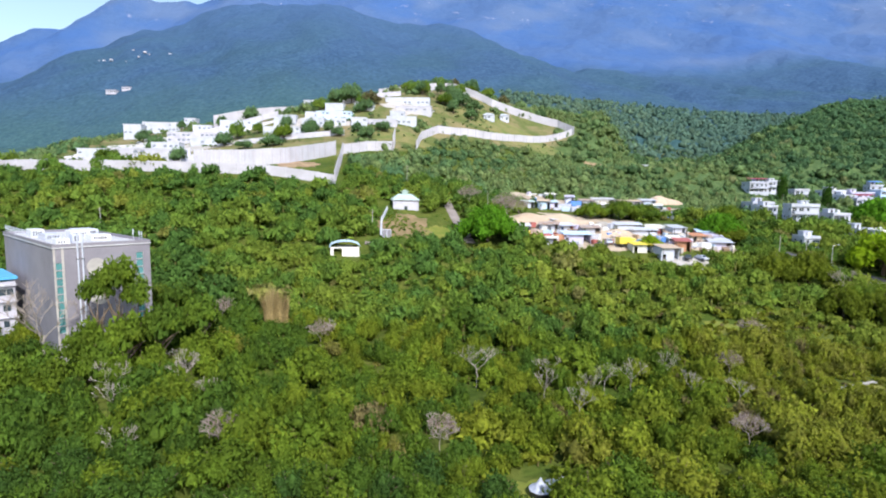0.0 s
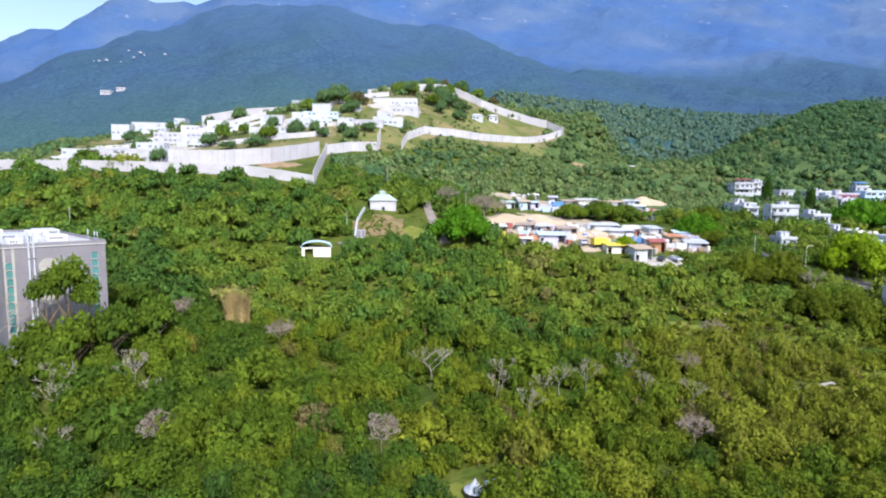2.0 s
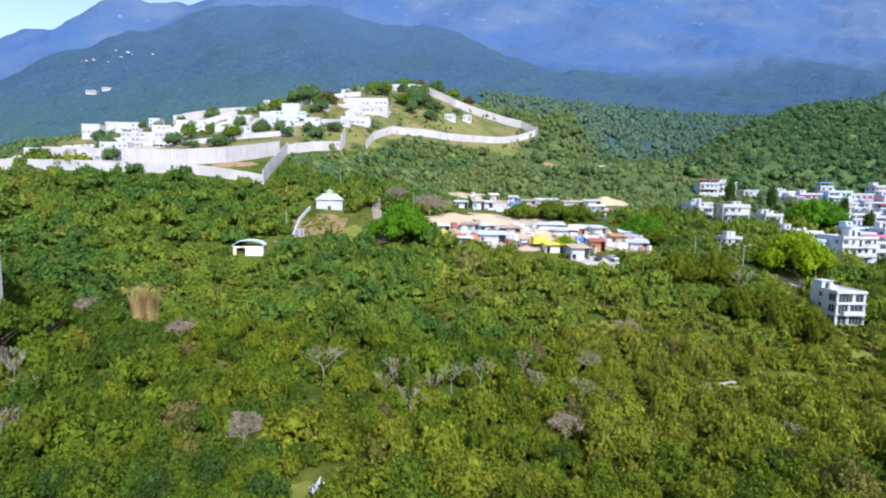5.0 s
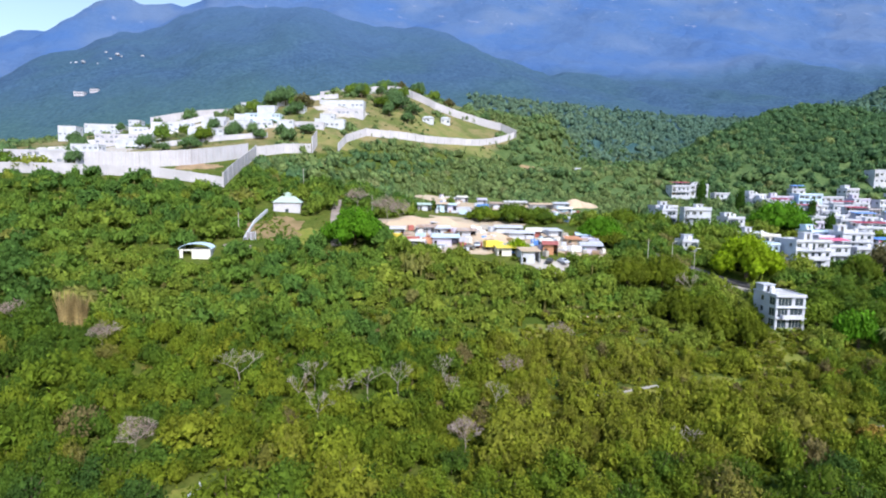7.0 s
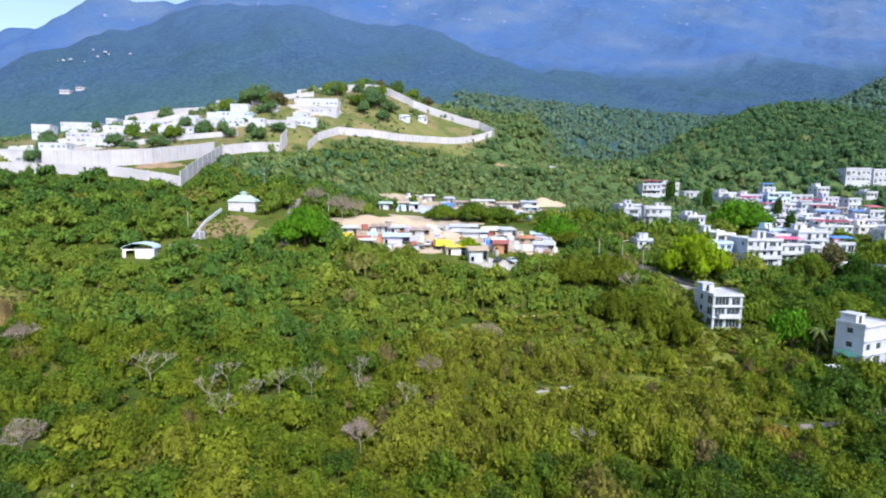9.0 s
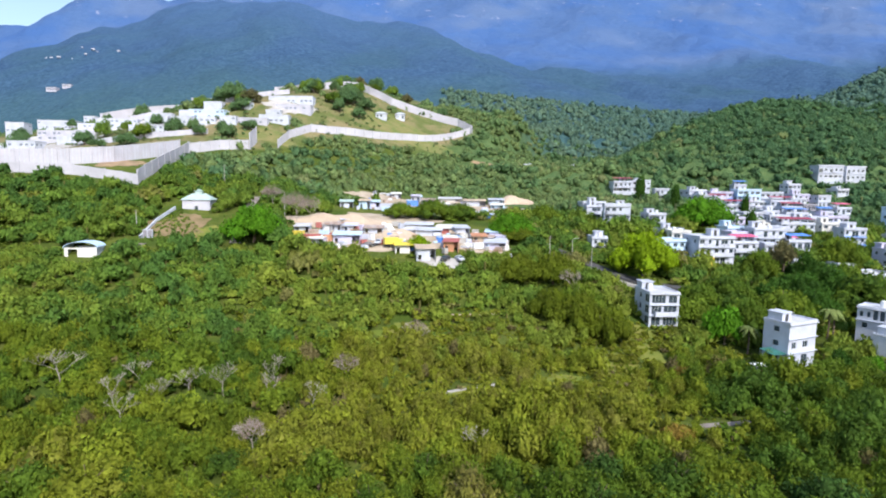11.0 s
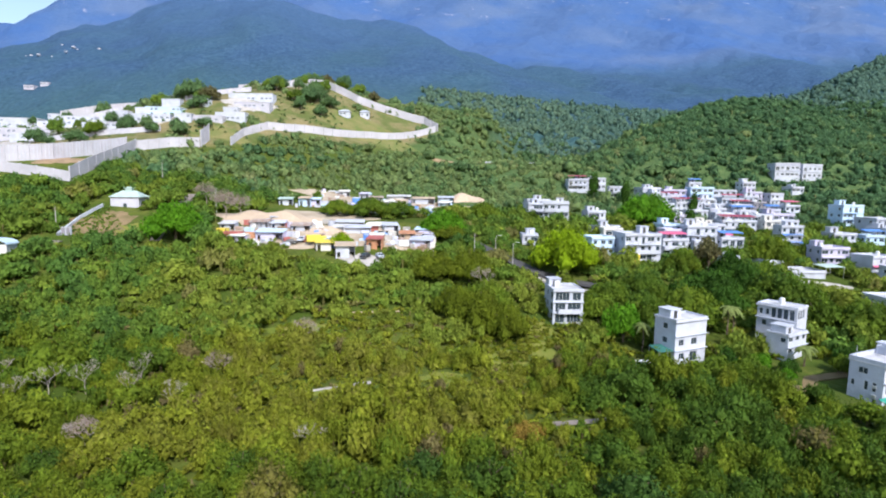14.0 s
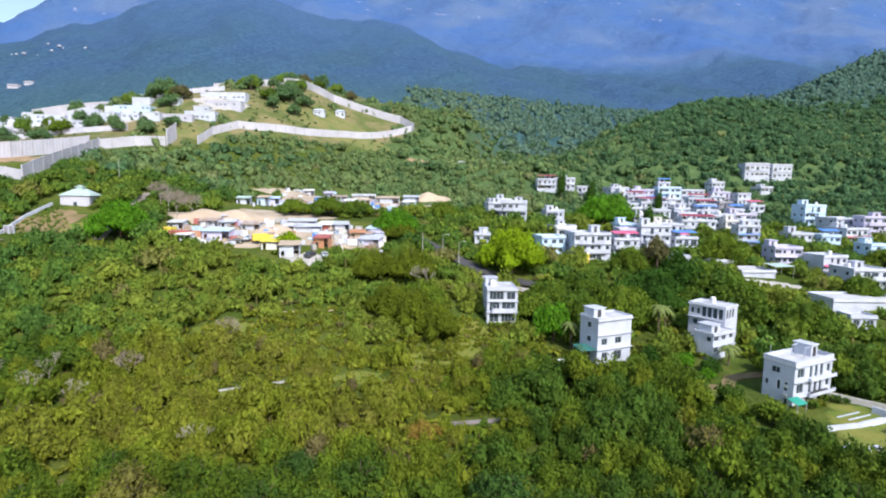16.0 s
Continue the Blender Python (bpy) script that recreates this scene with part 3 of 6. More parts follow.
# ---- houses of the village ----
house(163.4, 273.3, 9.6, 8.2, 2, yaw=-2, canopy=MAROON, seed=0)
house(173.7, 275.3, 9.4, 8.0, 2, yaw=2, seed=1)
house(180.7, 265.8, 6.8, 6.5, 2, yaw=-8, seed=2)
house(198.7, 265.6, 9.9, 8.4, 2, yaw=11, seed=4)
house(209.7, 263.6, 10.9, 9.2, 2, yaw=-5, wall=LILAC, band=BLUE, seed=5)
house(221.2, 259.7, 10.7, 9.1, 3, yaw=-8, wall=PALE_BLUE, seed=6)
house(234.9, 264.0, 11.1, 9.5, 2, yaw=-8, seed=7)
house(231.6, 250.5, 9.6, 8.2, 2, yaw=-12, canopy=MAROON, seed=8)
house(205.0, 238.3, 12.9, 10.0, 2, yaw=7, canopy=MAROON, seed=9)
house(192.8, 231.8, 5.3, 6.5, 2, yaw=14, seed=10)
house(132.5, 217.6, 9.2, 7.8, 2, yaw=2, seed=11)
house(134.7, 195.6, 9.2, 7.8, 3, yaw=-12, par=0.9, seed=12)
house(121.1, 171.4, 5.0, 6.5, 1, yaw=-2, seed=13)
house(152.0, 187.3, 8.6, 7.3, 1, yaw=14, seed=14)
house(142.7, 164.3, 7.9, 6.7, 2, yaw=14, wall=PALE_BLUE, seed=15)
house(153.7, 160.3, 11.4, 9.7, 3, yaw=4, seed=16)
house(171.6, 179.4, 5.9, 6.5, 2, yaw=2, wall=LILAC, seed=17)
house(179.8, 176.3, 9.5, 8.0, 3, yaw=-8, seed=19)
house(187.2, 206.4, 6.8, 6.5, 2, yaw=2, wall=LILAC, seed=20)
house(201.2, 221.9, 7.7, 6.5, 2, yaw=-2, seed=21)
house(182.8, 163.6, 5.6, 6.5, 1, yaw=2, band=BLUE, seed=23)
house(223.7, 227.3, 9.6, 8.1, 2, yaw=-2, canopy=BLUE, seed=25)
house(209.0, 205.1, 12.7, 10.0, 2, yaw=-5, canopy=MAROON, seed=26)
house(192.4, 184.0, 5.9, 6.5, 1, yaw=2, canopy=PINK, seed=27)
house(254.8, 245.5, 9.4, 8.0, 1, yaw=2, seed=28)
house(237.3, 221.6, 9.3, 7.9, 2, yaw=4, wall=LILAC, seed=29)
house(219.7, 189.9, 7.4, 6.5, 3, yaw=-8, band=BLUE, seed=30)
house(266.3, 221.0, 9.3, 7.9, 3, yaw=4, wall=PALE_BLUE, seed=31)
house(270.6, 206.7, 13.7, 10.0, 2, yaw=7, seed=32)
house(262.3, 193.2, 10.6, 9.0, 2, yaw=14, band=RED, seed=33)
house(240.3, 191.0, 8.2, 7.0, 2, yaw=-2, band=BLUE, seed=34)
house(248.3, 187.5, 6.4, 6.5, 2, yaw=-5, canopy=BLUE, wall=PALE_BLUE, seed=35)
house(223.5, 173.5, 9.0, 7.7, 2, yaw=-2, wall=LILAC, band=LILAC, seed=36)
house(233.1, 165.2, 9.2, 7.8, 2, yaw=11, band=PINK, seed=37)
house(234.2, 152.5, 11.0, 9.3, 2, yaw=2, seed=38)
house(272.3, 197.2, 8.1, 6.9, 3, yaw=-8, wall=LILAC, seed=39)
house(278.1, 273.2, 7.4, 6.5, 1, yaw=14, seed=40)
house(197.6, 204.8, 8.2, 7.0, 1, yaw=2, wall=CREAM, seed=43)
house(199.4, 258.7, 6.5, 6.5, 2, yaw=14, seed=45)
house(218.8, 249.5, 7.5, 6.5, 2, yaw=-2, seed=46)
house(255.5, 175.2, 6.3, 6.5, 2, yaw=7, wall=PALE_BLUE, seed=48)
house(129.8, 208.5, 6.3, 7.0, 2, yaw=8, seed=8)
house(240.6, 244.0, 7.0, 7.0, 2, yaw=12, wall=GREY_WALL, seed=24)
house(215.8, 238.5, 7.5, 7.1, 2, yaw=-4, seed=61)
house(219.9, 217.5, 7.8, 7.4, 2, yaw=-12, seed=62)
house(176.3, 167.5, 5.7, 6.5, 2, yaw=-16, band=ORANGE, seed=64)
house(225.9, 201.0, 5.8, 6.5, 2, yaw=-15, band=SKY_BLUE, seed=70)
house(248.3, 261.7, 7.8, 6.8, 2, yaw=-4, wall=LILAC, seed=92)
house(238.4, 230.4, 6.1, 6.1, 2, yaw=-5, canopy=BLUE, seed=200)
house(149.2, 174.5, 6.2, 6.1, 2, yaw=-2, wall=CREAM, seed=202)
house(167.0, 167.7, 8.5, 6.4, 2, yaw=6, canopy=PINK, seed=203)
house(258.0, 258.7, 6.8, 7.0, 2, yaw=6, seed=204)
house(186.3, 192.2, 6.9, 6.5, 2, yaw=-5, wall=CREAM, seed=206)
house(232.9, 211.1, 7.7, 6.6, 2, yaw=3, seed=207)
house(150.9, 198.6, 6.7, 7.4, 2, yaw=3, seed=208)
house(189.2, 221.3, 6.5, 6.7, 2, yaw=6, seed=210)
house(194.2, 194.7, 6.8, 6.2, 2, yaw=-9, band=BLUE, seed=212)
house(229.2, 239.1, 8.4, 7.4, 2, yaw=-9, canopy=MAROON, seed=213)
house(201.7, 251.4, 7.8, 6.6, 2, yaw=-9, canopy=MAROON, seed=214)
house(228.5, 220.6, 6.5, 6.3, 2, yaw=-5, seed=215)
house(211.6, 220.5, 7.6, 6.0, 2, yaw=-9, band=BLUE, seed=216)
house(252.7, 273.6, 6.9, 6.2, 2, yaw=6, seed=217)
house(190.1, 175.8, 7.7, 7.4, 2, yaw=3, canopy=BLUE, seed=219)
house(251.2, 236.8, 7.6, 7.2, 2, yaw=10, canopy=PINK, seed=220)
house(224.3, 273.4, 6.0, 6.1, 2, yaw=-9, canopy=BLUE, seed=221)
house(213.3, 229.1, 6.8, 7.1, 2, yaw=-2, band=BLUE, seed=222)
house(174.5, 186.7, 6.9, 7.3, 2, yaw=6, wall=PALE_BLUE, seed=223)
house(242.8, 255.0, 6.6, 6.2, 2, yaw=-14, seed=225)
house(225.4, 209.9, 6.0, 6.6, 2, yaw=-9, wall=CREAM, seed=226)


# ---- lone houses below the village ----
house(121.2, 120.8, 7.0, 8.5, 3, yaw=2, z=15.9, sh=2.55, par=0.25, hood_h=1.7, hood_x=-1.9, name="lone_house", group="", label="white three-storey house with wide windows beside a lawn",
      front=[[(0.5, 2.7, 0.15, 2.15), (3.3, 6.5, 0.15, 2.15)], [(0.5, 2.9, 2.75, 4.75), (3.4, 6.5, 2.75, 4.75)], [(0.5, 3.8, 5.35, 7.35), (4.5, 6.5, 5.4, 7.2)]],
      side=[(0.5, 2.6, 0.3, 2.1), (0.5, 2.6, 2.8, 4.7), (0.5, 2.6, 5.4, 7.3), (4.6, 5.8, 3.2, 4.5), (4.6, 5.8, 5.8, 7.1)], seed=3)
house(141.0, 102.3, 8.5, 5.2, 3, yaw=24, z=12.9, sh=2.85, par=0.3, name="lone_house", group="", label="white boxy house with a roof stair hood among trees", seed=6, tank=False, balcony=False, hood_x=-2.4, hood_h=1.7,
      front=[[(1.2, 2.6, 0.9, 2.1), (4.2, 6.2, 0.3, 2.2)], [(1.0, 2.4, 3.6, 4.9), (4.4, 6.0, 3.6, 4.9)], []])
house(164.4, 105.2, 7.2, 4.2, 2, side=[(0.5, 1.5, 3.0, 4.0), (2.9, 3.9, 0.8, 1.7), (2.9, 3.9, 3.0, 4.1)], yaw=30, z=13.5, sh=2.25, hood_h=1.5, hood_x=-1.5, par=0.25, name="lone_house", group="", label="small white two-storey house front with dark windows", seed=7, hood=True, balcony=False, tank=False)
house(164.1, 111.8, 7.8, 5.4, 2, yaw=-54, z=16.9, sh=2.7, base=5, par=0.2, front=[[(1.0, 2.0, 0.9, 2.1)], [(0.4, 1.1, 3.3, 4.6), (1.7, 2.4, 3.3, 4.6)] + [(2.8 + 1.18 * i, 3.75 + 1.18 * i, 2.85, 5.05) for i in range(4)]], side=[(0.5 + 1.3 * i, 1.4 + 1.3 * i, 3.1, 5.0) for i in range(4)], name="lone_house", group="", label="white house with a fully glazed upper storey", seed=8, hood=False, balcony=False)
TALL = house(170.0, 87.3, 11.0, 5.2, 3, yaw=25.5, z=9.9, sh=2.66, par=0.7, hood_h=2.0, hood_x=3.2, hood_r=0.95, balcony=False, tank=False, name="lone_house", group="", label="tall white three-storey house with balconies and a roof terrace", seed=12,
      front=[[(0.94, 2.24, 0.9, 2.2), (3.78, 6.14, 0.1, 2.2), (7.08, 10.15, 0.1, 2.2)], [(0.83, 2.71, 3.2, 4.8), (4.25, 5.07, 2.8, 4.8), (5.78, 6.61, 2.8, 4.8), (7.32, 8.14, 2.8, 4.8), (9.32, 10.38, 3.4, 4.8)],
             [(0.83, 2.71, 5.9, 7.4), (4.25, 5.07, 5.5, 7.5), (5.78, 6.61, 5.5, 7.5), (7.32, 8.14, 5.5, 7.5), (9.32, 10.38, 5.9, 7.3)]],
      side=[(1.0, 1.6, 3.4, 5.0), (2.2, 2.8, 3.4, 5.0), (2.4, 3.8, 6.1, 7.2), (0.9, 1.5, 0.9, 2.2), (4.2, 4.8, 3.7, 4.7)])
for _z in (2.66, 5.32):
    _b = part("balcony", bevelled("balcony", box(-2.3, 5.4, -0.95, -0.43, _z - 0.16, _z + 0.02), WHITE, 0.02), TALL)
    part("balustrade", mesh_of("balustrade", *boxes((-2.3, 5.4, -0.95, -0.85, _z + 0.02, _z + 0.42), (-2.3, -2.18, -0.85, -0.43, _z + 0.02, _z + 0.42), (5.28, 5.4, -0.85, -0.43, _z + 0.02, _z + 0.42)), WHITE), _b)
part("planter", bevelled("planter", box(-1.4, 3.2, -0.84, -0.5, 2.68, 3.3), DARK_METAL, 0.03), TALL, label="dark planter box on the balcony")
part("roof_mast", mesh_of("roof_mast", *tube([(-5.2, 4.4, 8.1), (-5.2, 4.4, 10.6)], [0.05, 0.03], 6), WHITE), TALL, label="thin white mast")
part("roof_frame", mesh_of("roof_frame", *boxes((0.4, 0.52, 1.9, 2.02, 8.14, 9.9), (0.4, 0.52, 4.0, 4.12, 8.14, 9.9), (0.4, 2.0, 1.9, 2.02, 9.9, 10.02), (0.4, 2.0, 4.0, 4.12, 9.9, 10.02), (0.4, 0.52, 2.02, 4.0, 9.9, 10.02)), WHITE), TALL, label="white open frame over the roof terrace")
part("ac_unit", bevelled("ac_unit", box(-5.78, -5.51, 0.9, 1.5, 2.5, 2.95), FRAME, 0.02), TALL, label="pale air conditioner box")
part("ac_unit", bevelled("ac_unit", box(-5.78, -5.51, 0.9, 1.5, 4.1, 4.55), FRAME, 0.02), TALL, label="pale air conditioner box")
house(219.2, 134.8, 19.0, 10.0, 1, yaw=0, z=15.2, sh=3.7, base=3, name="low_building", group="", label="long low white building with a flat roof", seed=14, hood=False, balcony=False, tank=False, front=[[(15.0, 16.2, 1.2, 2.2)]], side=[])
house(208.9, 123.9, 6.0, 5.0, 1, yaw=-4, sh=2.8, base=3, name="low_building", group="", label="small white wing before the long low building", seed=19, hood=False, balcony=False, tank=False)
house(205.4, 160.0, 11.0, 9.0, 1, yaw=3, z=18.4, sh=4.2, name="low_building", group="", label="low white building with a pale flat roof", seed=15, hood=False, balcony=False, tank=False)
house(196.0, 162.5, 6.0, 6.0, 1, yaw=6, sh=3.0, name="low_building", group="", label="small low white outbuilding", seed=16, hood=False, balcony=False, tank=False)
house(280.2, 286.0, 12.9, 8.0, 2, yaw=-4, z=56.0, sh=3.5, name="hillside_house", group="", label="white block on the wooded hillside", seed=17, hood=False, balcony=False, base=5, tank=False)
house(294.6, 287.0, 11.2, 8.0, 2, yaw=4, z=55.6, sh=3.5, name="hillside_house", group="", label="white block on the wooded hillside", seed=18, hood=False, balcony=False, base=5, tank=False)

# ---- grey block with pipes ----
GREY_YAW = 48.8


def grey_block():
    col = [(0.25, 1.2, 4.0 + 1.25 * i, 5.15 + 1.25 * i) for i in range(9)] + [(11.6, 12.7, 3.2 + 1.3 * i, 4.35 + 1.3 * i) for i in range(10)]
    b = house(-55.05, 85.0, 13.8, 36.0, 6, yaw=GREY_YAW, z=18.5, sh=2.9, wall=GREY_WALL, name="grey_block", group="", category="building", label="large grey rendered block with white pipes and green glass", hood=False, balcony=False,
              front=[col], side=[], glass=GREEN_GLASS, tank=False, seed=21, courses=False)
    part("pilaster", mesh_of("pilaster", *boxes((-6.9, -6.62, -0.06, -0.003, -1, 17.4), (-5.82, -5.5, -0.06, -0.003, -1, 17.4)), CONCRETE), b)
    for px in (-3.7, -3.05):
        v, f = tube([(px, -0.18, -1), (px, -0.18, 10), (px, -0.18, 19.6)], [0.13, 0.13, 0.13], 8)
        part("pipe", mesh_of("pipe", v, f, WHITE), b, label="white painted vent pipe")
        for z in (4.0, 10.2, 15.5):
            part("pipe_bracket", shared("pbr", lambda: mesh_of("pipe_bracket", *box(-0.2, 0.2, -0.34, -0.003, 0, 0.16), DARK_METAL)), b, pose(px, 0, z))
    for px, pz, pr in ((-1.2, 14.2, 1.35), (-0.9, 9.4, 1.5)):
        part("painted_disc", mesh_of("painted_disc", [(px + pr * math.cos(k * 0.2618), -0.012 - 0.01 * (k < 0), pz + pr * math.sin(k * 0.2618)) for k in range(24)], [tuple(range(24))], CONCRETE), b, label="round pale painted disc")
    q = 17.56
    for i, (a, c, d, e, h) in enumerate([(-5.5, -3.6, 4, 7, 1.0), (-2.8, -1.2, 6, 8, 1.5), (0.5, 3.5, 8, 12, 1.1), (-5.0, -2.5, 13, 18, 1.2), (-0.5, 2.5, 16, 20, 1.4), (2.0, 5.5, 22, 28, 1.2), (-5.2, -3.2, 22, 26, 1.5)]):
        part("roof_plant", bevelled("roof_plant", box(a, c, d, e, q, q + h), WHITE if i % 2 else TANK, 0.08), b)
        part("plant_grille", mesh_of("plant_grille", *boxes(*[(a + 0.3 + k * 0.35, a + 0.5 + k * 0.35, d - 0.03, d - 0.003, q + 0.3, q + h - 0.3) for k in range(int((c - a - 0.6) / 0.35))]), DARK_METAL), b)
    rail = []
    for k in range(37):
        rail.append((-6.75, -6.69, k * 0.97, k * 0.97 + 0.06, q + 0.75, q + 1.75))
    rail += [(-6.75, -6.69, 0, 36, q + 1.69, q + 1.75), (-6.75, -6.69, 0, 36, q + 1.2, q + 1.25)]
    part("roof_railing", mesh_of("roof_railing", *boxes(*rail), WHITE), b)
    for px, py, h in ((-6.0, 1.0, 2.2), (-5.3, 1.2, 1.6), (4.6, 0.6, 2.4), (5.6, 0.8, 2.0), (6.2, 1.5, 1.8), (-2.0, 0.7, 2.6)):
        v, f = tube([(px, py, q), (px, py, q + h * 0.6), (px, py, q + h * 0.62), (px, py, q + h)], [0.04, 0.04, 0.1, 0.1], 6)
        part("antenna", mesh_of("antenna", v, f, WHITE), b)


grey_block()
# white annexe: the shaded look of its walls put into pale lilac
house(-76.0, 88.4, 5.0, 12.0, 4, yaw=GREY_YAW, z=17.2, sh=2.8, wall=PALE_LILAC, name="annexe", group="", category="building", label="white annexe with a sky blue roof edge", hood=False, balcony=False, seed=4, tank=False)
tagged(new("roof_fascia", bevelled("roof_fascia", box(-2.9, 2.9, -0.5, 12.3, 0, 0.55), SKY_BLUE, 0.05)), "sky blue metal roof edge on the annexe", "fascia").matrix_basis = pose(-76.0, 88.4, 17.2 + 12.15, 0, 0, GREY_YAW)

# ---- pump house on its bank, shed, service road ----
PUMP = house(-12.4, 177.0, 8.6, 9.0, 1, wall=PALE_LILAC, yaw=10, z=38.6, sh=4.2, name="pump_house", group="", category="building", label="white pump house with a pale green hipped roof", roof="hip", hip=2.1, seed=2, hood=False, balcony=False,
             front=[[(3.7, 4.9, 0.05, 2.1)]], base=3)
part("cupola", bevelled("cupola", boxes((-1.0, 1.0, 3.5, 5.5, 5.7, 7.0), (-1.4, 1.4, 3.1, 5.9, 7.0, 7.2), (-0.6, 0.6, 3.9, 5.1, 7.2, 7.6)), PALE_GREEN, 0.05), PUMP)
CLEAR.extend([(-12.0, 171.0, 6.0), (-14.0, 158.0, 6.0), (-3.0, 170.0, 5.0), (-17.0, 150.0, 3.0), (-26.0, 136.0, 2.6), (-22.0, 143.0, 2.6)])
patch("bank", -11.5, 163.5, 8.6, 9.5, BANK, "bare brown earth bank with sparse weeds", "bank", seed=5)
patch("bank", -2.0, 160.5, 4.5, 6.5, LAWN, "weedy green bank beside the road", "bank", seed=6)
ribbon("service_road", [(0.5, 198), (2.2, 186), (4.2, 174), (6.5, 163), (8.5, 155)], 3.0, ROAD_CONCRETE, "pale concrete service road up the bank", "road")
ribbon("retaining_wall", [(-18.4, 175), (-19.2, 165), (-18.0, 153)], 0.5, WHITE, "low white wall beside the bank", "wall", lift=0.9, thick=1.2)
ribbon("terrace", [(-22.0, 148.5), (-14.5, 149.5)], 2.2, ROAD_CONCRETE, "pale concrete terrace by the shed", "terrace")


def utility_cabinet(x, y, w, h, label):
    t = root("utility_cabinet", pose(x, y, gz(x, y), 0, 0, 8), label, "cabinet")
    part("body", bevelled("body", box(-w / 2, w / 2, -0.4, 0.4, -0.2, h), WHITE, 0.03), t)
    for s in (-1, 1):
        part("cabinet_door", bevelled("cabinet_door", box(s * w / 4 - w * 0.2, s * w / 4 + w * 0.2, -0.44, -0.402, 0.1, h - 0.12), GREY_WALL, 0.01), t)


utility_cabinet(-16.4, 154.5, 2.6, 2.2, "white roadside utility cabinet")


def arched_shed(x, y, w, d, h, yaw):
    t = root("arched_shed", pose(x, y, gz(x, y) - 0.1, 0, 0, yaw), "small shed with a pale arched sheet roof", "shed")
    CLEAR.append((x, y + d / 2, 3.6))
    for a, b, c, e, nm in ((-w / 2, w / 2, d - 0.15, d, "rear_wall"), (-w / 2, -w / 2 + 0.15, 0, d - 0.15, "side_wall"), (w / 2 - 0.15, w / 2, 0, d - 0.15, "side_wall")):
        part(nm, mesh_of(nm, *box(a, b, c, e, -1, h), WHITE), t)
    part("front_wall", mesh_of("front_wall", *wall_panel(w, -1, h, [(0.8, 3.0, -0.1, h - 0.4)], 0.14), CREAM), t, pose(-w / 2, -0.16, 0))
    vs, fs, n = [], [], 12
    for k in range(n + 1):
        a = math.pi * k / n
        for r in (1.0, 0.96):
            for yy in (-0.5, d + 0.4):
                vs.append((-math.cos(a) * (w / 2 + 0.3) * r, yy, h + math.sin(a) * 1.5 * r))
    for k in range(n):
        b = k * 4
        fs += [(b, b + 4, b + 5, b + 1), (b + 2, b + 3, b + 7, b + 6), (b, b + 2, b + 6, b + 4), (b + 1, b + 5, b + 7, b + 3)]
    part("roof", mesh_of("roof", vs, fs, PALE_BLUE), t)


arched_shed(-26.0, 139.5, 7.6, 5.0, 2.6, 12)


# ---- walled compound on the hilltop ----
def wall_line(name, points, height, label, step=5.0, ribs=0, mat=None):
    """A perimeter wall that steps along the ground: panels between posts."""
    t = root(name, pose(points[0][0], points[0][1], gz(*points[0])), label, "wall")
    o = t.matrix_basis.translation
    pts = []
    for (xa, ya), (xb, yb) in zip(points, points[1:]):
        k = max(1, round(math.hypot(xb - xa, yb - ya) / step))
        pts += [(xa + (xb - xa) * i / k, ya + (yb - ya) * i / k) for i in range(k)]
    pts.append(points[-1])
    for i, (px, py) in enumerate(pts):
        CLEAR.append((px, py, 1.2))
        CLEAR.append((px, py - 2.6, 3.0))
        z0 = gz(px, py)
        part("post", shared(("wallpost", height), lambda: mesh_of("post", *box(-0.22, 0.22, -0.22, 0.22, -1.2, height + 0.25), mat or MESH_FENCE)), t, pose(px - o.x, py - o.y, z0 - o.z))
        if i + 1 < len(pts):
            qx, qy = pts[i + 1]
            z1, n = gz(qx, qy), Vector((qy - py, px - qx, 0)).normalized() * 0.09
            vs = []
            for s in (-1, 1):
                vs += [(px - o.x + s * n.x, py - o.y + s * n.y, z0 - 1.2 - o.z), (qx - o.x + s * n.x, qy - o.y + s * n.y, z1 - 1.2 - o.z),
                       (qx - o.x + s * n.x, qy - o.y + s * n.y, z1 + height - o.z), (px - o.x + s * n.x, py - o.y + s * n.y, z0 + height - o.z)]
            fs = [(0, 1, 2, 3), (7, 6, 5, 4), (3, 2, 6, 7), (0, 4, 5, 1)]
            panel = part("panel", mesh_of("panel", vs, fs, mat or MESH_FENCE), t)
            for k in range(1, ribs):
                f = k / ribs
                rx, ry, rz = px + (qx - px) * f, py + (qy - py) * f, z0 + (z1 - z0) * f
                part("rib", shared(("rib", height), lambda: mesh_of("rib", *box(-0.13, 0.13, -0.13, 0.13, -1.2, height + 0.12), WHITE)), panel, pose(rx - o.x, ry - o.y, rz - o.z))


wall_line("perimeter_wall", [(-205, 190), (-150, 180), (-128, 178.5), (-96, 186), (-63, 192), (-39, 190.5)], 3.6, "pale perimeter wall along the foot of the compound", 6)
wall_line("perimeter_wall", [(-39, 190.5), (-43, 222), (-46.5, 246)], 5.2, "pale perimeter wall climbing the slope", 6)
wall_line("mesh_fence", [(-92, 196.5), (-76, 203), (-62.5, 216), (-49.5, 244)], 6.2, "tall pale mesh fence with close posts", 4, 3)
wall_line("perimeter_wall", [(-46.5, 247), (-37, 258), (-25.7, 264)], 4.6, "pale perimeter wall above the woods", 5)
wall_line("perimeter_wall", [(-25.0, 264.5), (-25.0, 274)], 8.0, "tall pale wall end beside the gate gap", 5)
